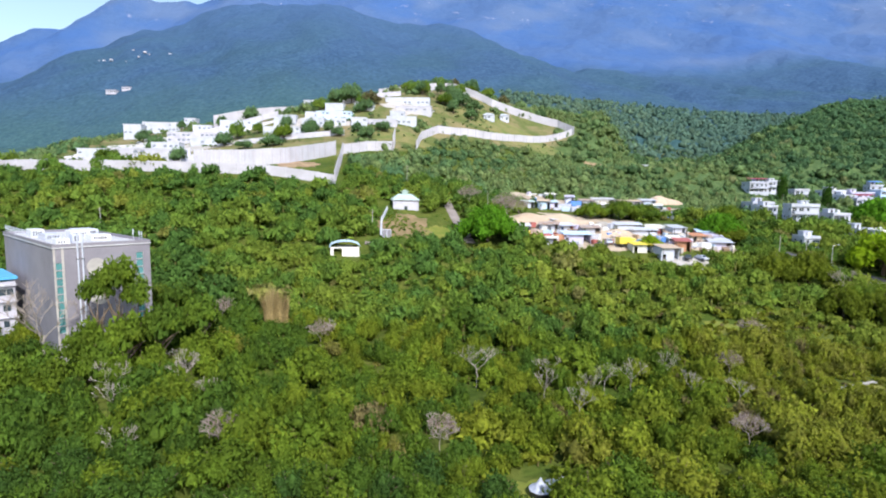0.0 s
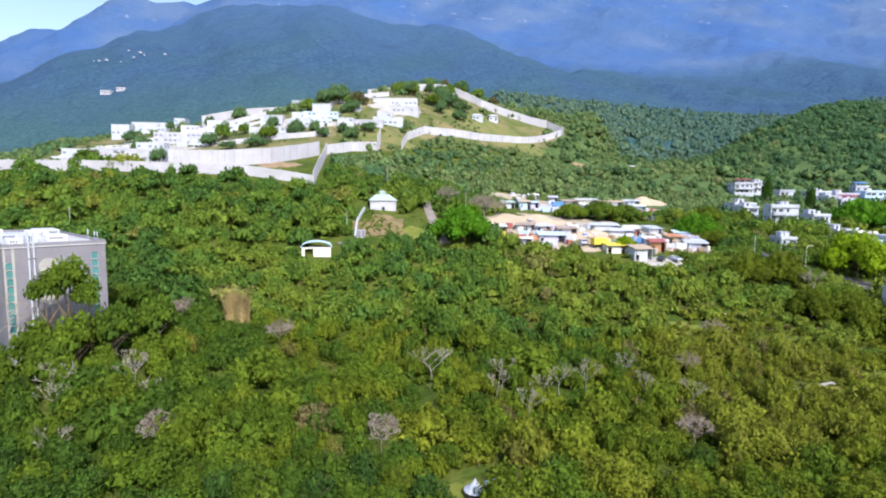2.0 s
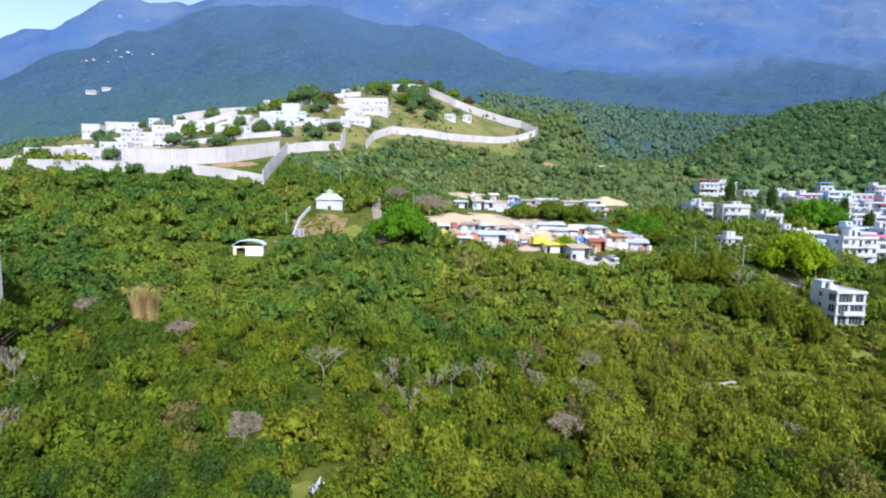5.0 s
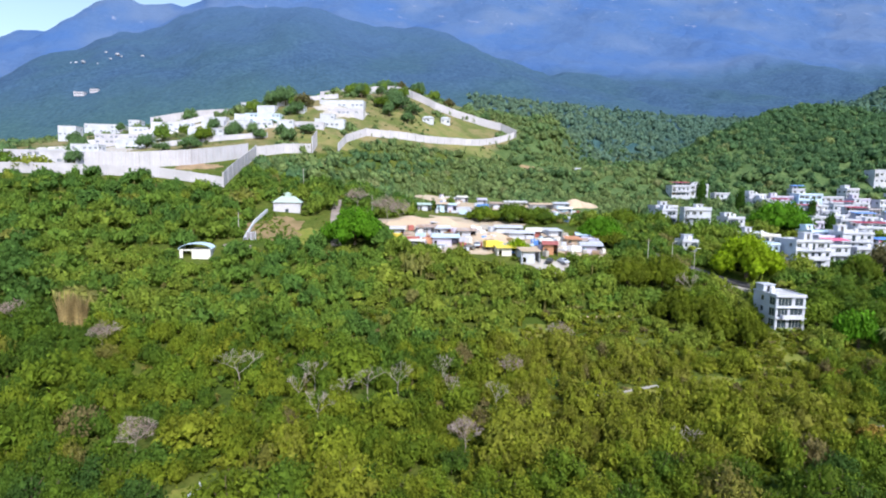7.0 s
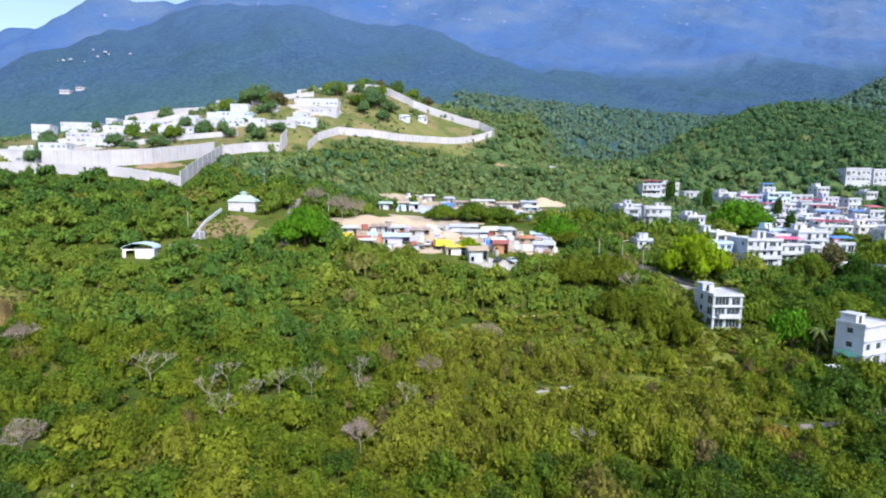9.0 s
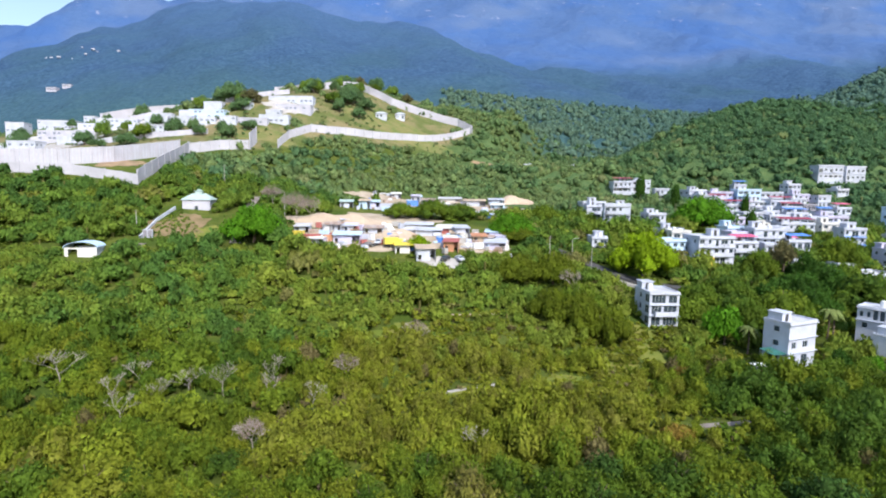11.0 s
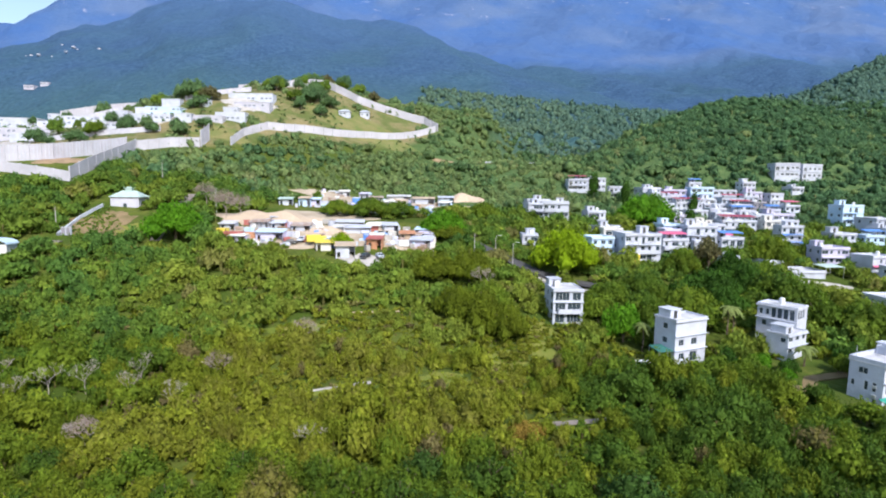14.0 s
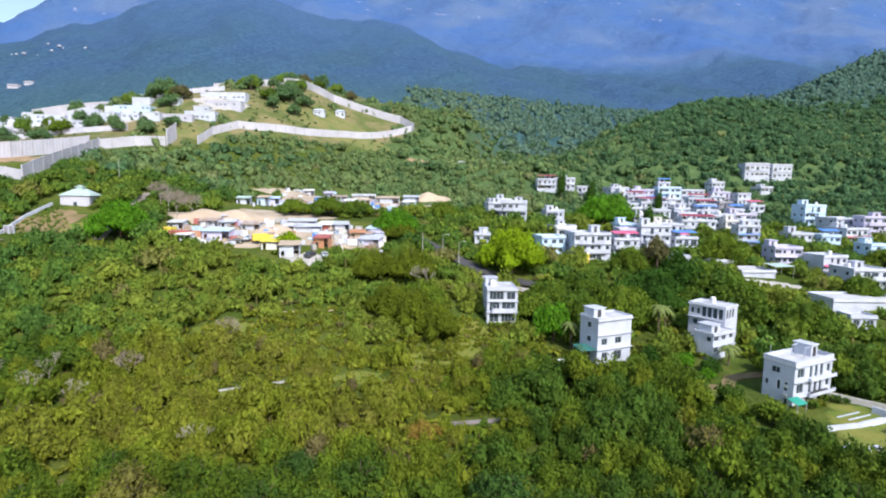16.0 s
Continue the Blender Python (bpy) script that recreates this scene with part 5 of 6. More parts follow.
# brown earth, its tone picked dark to carry the shade on it too
ribbon("drive", [(148, 93), (158, 92), (161, 96), (170, 98)], 2.4, BANK, "bare earth drive beside the tall white house", "road", lift=0.05, clear=0.8)
patch("lawn", 112.5, 113.5, 5.5, 9, LAWN, "mown green lawn beside the white house", "lawn", seed=31)
patch("lawn", 104, 103, 5.0, 5.5, LAWN, "open grass among the scrub", "lawn", seed=32)
patch("lawn", 92, 95, 5, 2.4, LAWN, "open grass among the scrub", "lawn", seed=33)
patch("lawn", 75, 89, 6, 2.6, LAWN, "open grass by the broken path", "lawn", seed=34)
patch("lawn", 62, 112, 7, 4, LAWN, "open grass among the scrub", "lawn", seed=35)
patch("lawn", 174.5, 79, 8, 6, LAWN, "garden lawn beside the tall white house", "lawn", seed=36)
patch("lawn", 113.4, 118.6, 3.4, 4.6, LAWN, "grass slope beside the white three-storey house", "lawn", seed=71)
patch("lawn", 154, 90, 3, 2, LAWN, "grass beside the drive", "lawn", seed=37)
patch("lawn", 11, 58.6, 4.2, 2.6, LAWN, "small grass clearing round the tent", "lawn", seed=38)
for _i in range(4):
    ribbon("garden_step", [(169.5 + _i * 1.1, 80.8 - _i * 0.9), (174.5 + _i * 1.1, 82.6 - _i * 0.9)], 0.32, WHITE, "white garden terrace edging on the lawn", "step", lift=0.16)
ribbon("garden_wall", [(173.0, 75.5), (181.5, 79.0)], 0.4, WHITE, "low white garden wall", "wall", lift=0.9, thick=1.0)
patch("lawn", 170.0, 73.0, 7.0, 5.0, LAWN, "garden lawn below the white wall", "lawn", seed=61)
CLEAR.extend([(161.5, 82.5, 3.0), (159.5, 85.5, 2.6), (163.0, 79.0, 2.8), (165.5, 75.0, 2.6), (168.0, 68.5, 3.0), (173.0, 69.5, 3.0), (164.0, 70.5, 2.4)])
ribbon("garden_wall", [(164.6, 76.6), (170.5, 77.6), (178.0, 80.0)], 0.35, WHITE, "low white garden wall along the lawn", "wall", lift=0.8, thick=1.0)
ribbon("garden_wall", [(176.5, 82.5), (179.0, 78.0)], 0.35, WHITE, "low white garden wall along the lawn", "wall", lift=1.2, thick=1.0)
ribbon("garden_wall", [(172.6, 88.8), (184.0, 80.0)], 0.4, CONCRETE, "grey garden boundary wall", "wall", lift=1.0, thick=1.0)


def kiosk(x, y):
    t = root("tool_shed", pose(x, y, gz(x, y), 0, 0, 6), "small pale tool shed with a flat roof", "shed")
    part("body", bevelled("body", box(-1.1, 1.1, 0, 1.8, -0.3, 2.3), WHITE, 0.03), t)
    part("roof", bevelled("roof", box(-1.3, 1.3, -0.2, 2.0, 2.3, 2.42), TANK, 0.02), t)
    part("shed_door", bevelled("shed_door", box(-0.4, 0.4, -0.05, -0.003, 0, 1.9), LILAC, 0.01), t)
    CLEAR.append((x, y, 2.5))


kiosk(130.6, 98.0)


def garden_slab(x, y, w, h, yaw, label):
    """A low pale stone block lying in the grass."""
    t = root("garden_slab", pose(x, y, gz(x, y) + 0.08, 0, 0, yaw), label, "stone")
    part("slab", bevelled("slab", box(-w / 2, w / 2, -0.35, 0.35, -0.2, h), WHITE, 0.05), t)
    part("footing", bevelled("footing", box(-w / 2 - 0.1, w / 2 + 0.1, -0.42, 0.42, -0.4, 0.06), CONCRETE, 0.03), t)


for _i, (_x, _y) in enumerate(((161.2, 71.6), (163.0, 71.2), (164.4, 71.9), (166.2, 71.0), (168.1, 71.4), (170.3, 70.6))):
    garden_slab(_x, _y, 0.8 + 0.3 * (_i % 3), 0.35 + 0.15 * (_i % 2), _i * 23, "low white stone block lying in garden grass")


def awning_shelter(x, y, w, d, h, mat, label, yaw=0):
    t = root("shelter", pose(x, y, gz(x, y), 0, 0, yaw), label, "shelter")
    CLEAR.append((x, y, w * 0.7))
    part("cover", bevelled("cover", ([(-w / 2, -d / 2, h), (w / 2, -d / 2, h), (w / 2, d / 2, h + 0.5), (-w / 2, d / 2, h + 0.5), (-w / 2, -d / 2, h + 0.07), (w / 2, -d / 2, h + 0.07), (w / 2, d / 2, h + 0.57), (-w / 2, d / 2, h + 0.57)],
         [(0, 3, 2, 1), (4, 5, 6, 7), (0, 1, 5, 4), (1, 2, 6, 5), (2, 3, 7, 6), (3, 0, 4, 7)]), mat, 0.02), t)
    for sx in (-1, 1):
        for sy, hh in ((-1, h), (1, h + 0.48)):
            part("post", mesh_of("post", *box(sx * (w / 2 - 0.15) - 0.05, sx * (w / 2 - 0.15) + 0.05, sy * (d / 2 - 0.15) - 0.05, sy * (d / 2 - 0.15) + 0.05, -0.4, hh), FRAME), t)


awning_shelter(135.6, 102.0, 4.6, 3.4, 3.4, DARK_TEAL, "teal sheet shelter beside the white house", 15)
awning_shelter(164.5, 83.0, 2.5, 1.8, 1.5, TEAL, "teal tarpaulin shelter at the house foot", 23)
def hanging_sheet(x, y, z, w, h, mat, label, yaw=0):
    t = root("hanging_sheet", pose(x, y, z, 0, 0, yaw), label, "tarpaulin")
    vs, n = [], 8
    for i in range(n + 1):
        for k in range(5):
            u = k / 4
            vs.append((w * (u - 0.5), 0.12 * math.sin(i * 1.3 + k) * (i / n), -h * i / n))
    part("sheet", mesh_of("sheet", vs, [(a * 5 + b, a * 5 + b + 1, a * 5 + b + 6, a * 5 + b + 5) for a in range(n) for b in range(4)], mat), t)
    part("rod", mesh_of("rod", *tube([(-w / 2 - 0.1, 0, 0.03), (w / 2 + 0.1, 0, 0.03)], [0.04, 0.04], 6), FRAME), t)


hanging_sheet(151.5, 159.0, gz(151.5, 160) + 3.2, 1.9, 3.0, YELLOW, "bright yellow sheet hung before a house front")
awning_shelter(213.5, 163.0, 7.0, 5.0, 3.2, PALE_GREEN, "pale open shelter roof by the low building", 10)


def tent(x, y):
    t = root("tent", pose(x, y, gz(x, y)), "white peaked canopy tent with dark sides on grass", "tent")
    CLEAR.append((x, y, 2.4))
    vs, fs, n = [], [], 12
    for i, (r, z) in enumerate(((1.35, 0.95), (0.8, 1.3), (0.35, 1.8), (0.06, 2.3))):
        vs += [(r * math.cos(6.283 * k / n), r * math.sin(6.283 * k / n), z) for k in range(n)]
        if i:
            fs += [((i - 1) * n + k, (i - 1) * n + (k + 1) % n, i * n + (k + 1) % n, i * n + k) for k in range(n)]
    part("canopy", mesh_of("canopy", vs, fs, WHITE), t)
    part("skirt", mesh_of("skirt", *tube([(0, 0, 0), (0, 0, 0.94)], [1.25, 1.3], 12), DARK_METAL), t)
    part("centre_pole", mesh_of("centre_pole", *tube([(0, 0, 0), (0, 0, 2.4)], [0.04, 0.03], 6), FRAME), t)


tent(11.8, 58.2)
CLEAR.extend([(11.8, 56.0, 3.4), (11.8, 53.0, 3.2), (11.4, 49.5, 3.0), (12.0, 60.5, 2.6)])
crate(14.4, 60.5, 2.6, 1.6, 0.5, WHITE, "white covered crate lying on the grass", 20)


def pole(x, y, h, label, lamp=False, name="utility_pole"):
    t = root(name, pose(x, y, gz(x, y)), label, "pole")
    part("shaft", mesh_of("shaft", *tube([(0, 0, -0.5), (0, 0, h)], [0.11, 0.07], 7), CONCRETE), t)
    if lamp:
        part("arm", mesh_of("arm", *tube([(0, 0, h - 0.1), (0.5, 0, h + 0.3), (1.4, 0, h + 0.4)], [0.05, 0.04, 0.03], 6), FRAME), t)
        part("lamp_head", bevelled("lamp_head", box(1.2, 1.9, -0.12, 0.12, h + 0.32, h + 0.46), FRAME, 0.03), t)
    else:
        part("crossarm", mesh_of("crossarm", *box(-0.8, 0.8, -0.05, 0.05, h - 0.6, h - 0.48), BARK), t)


pole(112.5, 150.5, 7.5, "grey street lamp beside the road", True, "street_lamp")
pole(108.0, 155.0, 7.5, "grey street lamp beside the road", True, "street_lamp")
pole(-21.0, 157.0, 6.5, "concrete pole beside the bank")
pole(15.5, 182.0, 8.0, "concrete pole behind the yard")
pole(-14.0, 205.0, 8.0, "concrete pole in the woods")
pole(102.0, 158.0, 7.0, "concrete pole beside the road")
pole(-86.0, 132.0, 8.0, "concrete pole in the woods")
pole(-19.0, 399.0, 7.0, "pale mast on the hilltop")


# ---- trees ----
rng = np.random.default_rng(5)
CORE_V = np.array([(1, 0, 0), (0, 1, 0), (-1, 0, 0), (0, -1, 0), (0, 0, 1), (0, 0, -1)], float)
CORE_T = np.array([(0, 1, 4), (1, 2, 4), (2, 3, 4), (3, 0, 4), (1, 0, 5), (2, 1, 5), (3, 2, 5), (0, 3, 5)])


def crown(clumps, leaf_count, leaf, spread=0.68, low=0.14, core=0.72, flat=0.82, loose=0.75, sizes=(0.2, 0.5), even=0.5, clump_tint=0.07):
    """A crown one unit in radius and in height: lumps of leaf sprays round dense hearts. Verts, faces, tint offsets."""
    vs, fs, ts, n = [], [], [], 0
    a = rng.uniform(0, 6.283, clumps)
    rad = np.sqrt(rng.uniform(0, 1, clumps)) * spread
    if clumps == 1:
        rad[:] = 0
    size = rng.uniform(*sizes, clumps) if clumps > 1 else np.array([0.95])
    cz = low + (1 - low - 0.25) * (1 - rad ** 1.5) * rng.uniform(even, 1.0, clumps)
    cen = np.stack([rad * np.cos(a), rad * np.sin(a), cz], 1)
    hue = rng.uniform(-clump_tint, clump_tint, clumps)
    for c, s, h in zip(cen, size, hue):
        v = CORE_V * (s * core * rng.uniform(0.8, 1.15, (len(CORE_V), 1)))
        turn = rng.uniform(0, 1.57)
        v = v @ np.array([[math.cos(turn), -math.sin(turn), 0], [math.sin(turn), math.cos(turn), 0], [0, 0, flat]])
        vs.append(v + c)
        fs.append(CORE_T + n)
        ts.append(np.full(len(v), h))
        n += len(v)
    k = rng.choice(clumps, leaf_count, p=size ** 2 / (size ** 2).sum())
    d = rng.normal(size=(leaf_count, 3))
    d[:, 2] = np.abs(d[:, 2]) * 0.9 - 0.25
    d /= np.linalg.norm(d, axis=1)[:, None]
    p = cen[k] + d * (size[k] * rng.uniform(0.66, 1.16, leaf_count) ** 1.0)[:, None] * np.array([1, 1, flat])
    nrm = d + rng.normal(size=d.shape) * loose + np.array([0, -0.1, 0.35])
    nrm /= np.linalg.norm(nrm, axis=1)[:, None]
    t = np.cross(nrm, rng.normal(size=d.shape))
    t /= np.linalg.norm(t, axis=1)[:, None]
    b = np.cross(nrm, t)
    w = (leaf * rng.uniform(0.55, 1.5, leaf_count))[:, None]
    tri = np.stack([p - t * w * 1.1, p + t * w * 0.6 + b * w * 0.66, p + t * w * 0.6 - b * w * 0.66], 1)
    vs.append(tri.reshape(-1, 3))
    fs.append(np.arange(leaf_count * 3).reshape(-1, 3) + n)
    ts.append(np.repeat(hue[k], 3))
    return np.concatenate(vs), np.concatenate(fs), np.concatenate(ts)


def trunk_mesh(limbs=5, mat=None, r=random.Random(3)):
    """A tapered trunk with limbs, one unit high."""
    out = tube([(0, 0, -0.1), (0.02, 0, 0.2), (-0.02, 0.03, 0.5), (0.02, 0, 0.85)], [0.05, 0.038, 0.026, 0.01], 6)
    for i in range(limbs):
        a, z = 6.28 * i / limbs + r.uniform(-0.4, 0.4), r.uniform(0.25, 0.5)
        e = (0.32 * math.cos(a), 0.32 * math.sin(a), z + r.uniform(0.15, 0.32))
        add_to(out, tube([(0, 0, z), (e[0] * 0.5, e[1] * 0.5, z + 0.1), e], [0.022, 0.015, 0.006], 5))
    return mesh_of("trunk", *out, mat or BARK)


def crown_mesh(name, arrays, mat, tint=0.4):
    me = bpy.data.meshes.new(name)
    fill_mesh(me, *arrays[:2], tint=np.clip(arrays[2] + tint, 0, 0.98))
    me.materials.append(mat)
    return me


def scattered(y0, y1, step, seed, margin=0.8, jitter=0.48):
    """Places for trees between y0 and y1, off the clearings, within the breadth that the valley view spans."""
    r = np.random.default_rng(seed)
    ys = np.arange(y0, y1, step)
    out = []
    for yy in ys:
        xs = np.arange(-0.865 * yy - 9, 106 + 0.865 * yy + 9, step)
        out.append(np.stack([xs + r.uniform(-jitter, jitter, len(xs)) * step, np.full(len(xs), yy) + r.uniform(-jitter, jitter, len(xs)) * step], 1))
    p = np.concatenate(out)
    c = np.array(CLEAR)
    keep = ~((p[:, 0] < -150) & (p[:, 1] > 470))
    for i in range(0, len(c), 64):
        b = c[i:i + 64]
        keep &= ~((((p[:, None, :] - b[None, :, :2]) ** 2).sum(2) < (b[None, :, 2] + margin) ** 2).any(1))
    return p[keep]


def clumpy(x, y):
    """Smooth variation over the woods, 0 to 1."""
    return 0.5 + 0.25 * (np.sin(x / 9.0 + 1.3 * np.sin(y / 14.0)) + np.sin(y / 8.0 + 1.7 * np.sin(x / 17.0) + 1.0))


def tree_tint(x, y, r):
    """Leaf tint by place: deep green on the west of the valley, olive and yellow-green to the east; a few rusty or
    grey-brown trees.
    """
    k = 0.15 + 0.22 * smooth(-45, 70, x) * smooth(240, 60, y) + 0.1 * smooth(88, 130, y) * smooth(0, 50, x)
    k = k + 0.14 * smooth(46, 62, x) * smooth(120, 104, x) * smooth(70, 82, y) * smooth(126, 112, y) + 0.2 * meadow(x, y)
    # tint lowered or raised over set regions, tuned area by area
    k = k - 0.2 * smooth(90, 60, y) * smooth(20, -20, x) - 0.27 * smooth(96, 140, x) * smooth(104, 84, y)
    k = k + 0.34 * (clumpy(x * 0.7 + 31, y * 0.8) - 0.5) + 0.26 * smooth(200, 240, y) * smooth(210, 130, x) - 0.34 * smooth(200, 270, y) * smooth(190, 290, x)
    k = k + 0.1 * smooth(-5, 15, x) * smooth(66, 46, x) * smooth(86, 74, y) - 0.12 * smooth(72, 96, x) * smooth(82, 70, y)
    k = k + 0.13 * smooth(30, 58, x) * smooth(118, 100, x) * smooth(56, 72, y) * smooth(132, 116, y)
    return np.clip(k + 0.5 * (r - 0.42), 0, 0.6) + 0.28 * (r > 0.965) + 0.2 * (r > 0.988)


def meadow(x, y):
    """Where the growth is low and grassy, 0 to 1."""
    return np.maximum.reduce([np.exp(-((x - cx) / rx) ** 2 - ((y - cy) / ry) ** 2) for cx, cy, rx, ry in ((72, 92, 17, 8), (96, 92, 17, 9), (80, 110, 13, 12), (111, 108, 9, 14), (104, 74, 14, 5))])


def of_all_ages(p, share=0.13, seed=4):
    """A size for each tree: a few tall old ones, with no young ones right beneath them."""
    r = np.random.default_rng(seed)
    old = r.uniform(size=len(p)) < share
    size = np.where(old, r.uniform(1.3, 1.75, len(p)), r.uniform(0.72, 1.12, len(p)))
    size = size * (1 - 0.5 * meadow(p[:, 0], p[:, 1]))
    keep = np.ones(len(p), bool)
    for i in np.flatnonzero(old):
        keep &= old | (((p - p[i]) ** 2).sum(1) > (2.3 * size[i]) ** 2)
    return p[keep], size[keep]


def woods(name, p, templates, mat, rmin, rmax, hmin, hmax, label, sink=0.15, size=None):
    """Many crowns on trunks joined into one object."""
    r = np.random.default_rng(len(p))
    vs, qs, ts, n = [], [], [], 0
    zs = ground(p[:, 0], p[:, 1])
    cl = clumpy(p[:, 0], p[:, 1])
    stem = np.array([(x, y, z) for z in (0, 0.6) for x, y in ((-0.05, -0.05), (0.05, -0.05), (0.05, 0.05), (-0.05, 0.05))], float)
    stem_q = np.array([(0, 1, 5), (0, 5, 4), (1, 2, 6), (1, 6, 5), (2, 3, 7), (2, 7, 6), (3, 0, 4), (3, 4, 7)])
    size = np.ones(len(p)) if size is None else size
    for (x, y), z, c, s in zip(p, zs, cl, size):
        v, q, hue = templates[r.integers(len(templates))]
        a = r.uniform(0, 6.283)
        big = 0.6 * r.uniform() + 0.4 * c
        rad, h = rmin + (rmax - rmin) * big, hmin + (hmax - hmin) * (0.5 * r.uniform() + 0.5 * c)
        rad, h = rad * s, h * (0.45 + 0.55 * s)
        m = np.array([[math.cos(a) * rad, -math.sin(a) * rad, 0], [math.sin(a) * rad, math.cos(a) * rad, 0], [0, 0, h]])
        for vv, qq in ((v, q), (stem, stem_q)):
            w = vv @ m.T
            w += (x, y, z - sink)
            vs.append(w)
            qs.append(qq + n)
            n += len(w)
        kind = float(tree_tint(x, y, r.uniform()))
        ts.append(np.clip(np.concatenate([hue + kind, np.full(8, 0.98)]), 0, 0.98))
    me = bpy.data.meshes.new(name)
    fill_mesh(me, np.concatenate(vs), np.concatenate(qs), np.concatenate(ts))
    me.materials.append(mat)
    return tagged(new(name, me), label, "woodland", kind="stuff")


def tree(x, y, radius, height, crown_me, trunk_me, label, name="tree", group="", z=None, yaw=0.0):
    top = root(name, pose(x, y, gz(x, y) - 0.1 if z is None else z, 0, 0, yaw), label, "tree", group)
    girth = 0.9 * min(height, 2.3 * radius)
    part("trunk", trunk_me, top).scale = (girth, girth, height)
    deep = height if name == "conifer" else min(height, 2.0 * radius)
    c = part("crown", crown_me, top, pose(0, 0, height - deep))
    c.scale = (radius, radius, deep)
    return top


# ---- single trees that stand out ----
BIG = [crown(46, 4600, 0.042, 0.84, 0.12, core=0.9, sizes=(0.2, 0.34), even=0.86, clump_tint=0.1) for _ in range(2)]
MID = [crown(14, 1100, 0.085, 0.66, 0.2) for _ in range(3)]
STEMS = [trunk_mesh(7, r=random.Random(40 + i)) for i in range(2)]


def big_tree(x, y, radius, height, mat, label, k=0, name="tree", big=True):
    me = shared(("bigcrown", k, mat.name, big), lambda: crown_mesh("crown", (BIG if big else MID)[k % (2 if big else 3)], mat, 0.22))
    tree(x, y, radius, height, me, STEMS[k % 2], label, name, yaw=k * 71)
    CLEAR.append((x, y, radius * 0.6))


big_tree(127.6, 150.5, 9.2, 14.6, YELLOWISH, "broad yellow-green spreading tree by the road", 0, "spreading_tree")
big_tree(172.0, 206.5, 11.4, 15.0, BRIGHT, "broad bright green spreading tree in the village", 1, "spreading_tree")
big_tree(13.5, 157.0, 9.0, 12.5, BRIGHT, "broad bright green tree beside the yard", 0, "spreading_tree")
big_tree(92.5, 176.0, 7.5, 9.5, BRIGHT, "round green tree behind the yard", 1, "spreading_tree")
big_tree(66.0, 196.0, 8.0, 8.0, GREEN, "green tree in the middle of the yard", 0, "spreading_tree")
big_tree(76.0, 200.0, 7.0, 7.0, GREEN, "green tree in the middle of the yard", 1, "spreading_tree")
big_tree(54.5, 193.0, 6.0, 6.5, GREEN, "olive green tree in the yard", 0, "spreading_tree")
big_tree(62.5, 156.5, 4.0, 4.2, YELLOWISH, "low yellow-green tree in the yard", 2, "tree", False)
for _x, _y, _r, _h in ((134.1, 131.0, 6.5, 7.5), (144.4, 137.0, 6.8, 7.5), (138.5, 125.0, 5.0, 7.0), (162.5, 135.0, 7.5, 10.0), (172.5, 139.0, 7.5, 11.0), (160.7, 127.0, 6.0, 8.5), (176.5, 131.0, 6.0, 8.5), (108.1, 200.0, 6.5, 8.0)):
    big_tree(_x, _y, _r, _h, DARK_LEAF if _x > 150 else GREEN, "broad deep green tree below the village", int(_x) % 2, "spreading_tree")
for _x, _y, _r, _h in ((89.8, 140.0, 6.5, 9.0), (100.5, 117.5, 6.0, 9.8), (99.5, 141.0, 6.0, 10.5), (106.0, 112.5, 4.5, 9.0), (93.6, 171.0, 6.0, 6.0)):
    big_tree(_x, _y, _r, _h, OLIVE_GREEN, "olive green spreading tree beside the yard road", int(_x) % 2, "spreading_tree")
big_tree(149.0, 121.0, 8.0, 11.0, GREEN, "tall green tree behind the white house", 1, "spreading_tree")
big_tree(139.0, 118.5, 6.0, 10.0, GREEN, "tall green tree between white houses", 0, "spreading_tree")
big_tree(131.5, 113.0, 4.5, 8.5, BRIGHT, "bright green tree near the white house", 1, "tree", False)
big_tree(176.0, 128.0, 9.5, 13.0, GREEN, "broad green tree above the white houses", 0, "spreading_tree")
big_tree(190.0, 118.0, 7.5, 10.0, GREEN, "green spreading tree behind the white house", 1, "spreading_tree")
big_tree(199.0, 170.0, 8.0, 12.0, GREEN, "green tree among the village houses", 1, "spreading_tree")
big_tree(162.0, 152.0, 5.0, 10.0, GREEN, "olive tree beside the village road", 0, "spreading_tree")
big_tree(172.0, 156.0, 4.0, 11.0, OLIVE, "thin olive brown tree before the village", 2, "tree", False)
big_tree(226.0, 146.0, 5.5, 8.0, GREEN, "small spreading tree by the low building", 1, "spreading_tree")
big_tree(252.0, 168.0, 7.5, 8.0, GREEN, "green tree among the village houses", 0, "spreading_tree")
big_tree(102.0, 124.0, 6.5, 9.5, GREEN, "tall olive green tree beside the lawn", 1, "spreading_tree")
big_tree(95.0, 122.0, 5.0, 8.5, OLIVE_GREEN, "yellow-green tree beside the lawn", 0, "spreading_tree")
big_tree(-49.4, 79.4, 3.1, 18.4, GREEN, "slim green tree against the grey block", 1, "tree", False)
big_tree(-47.2, 80.2, 2.4, 15.0, GREEN, "slim green tree against the grey block", 0, "tree", False)
big_tree(-52.3, 78.6, 2.7, 16.2, GREEN, "slim green tree against the grey block", 2, "tree", False)
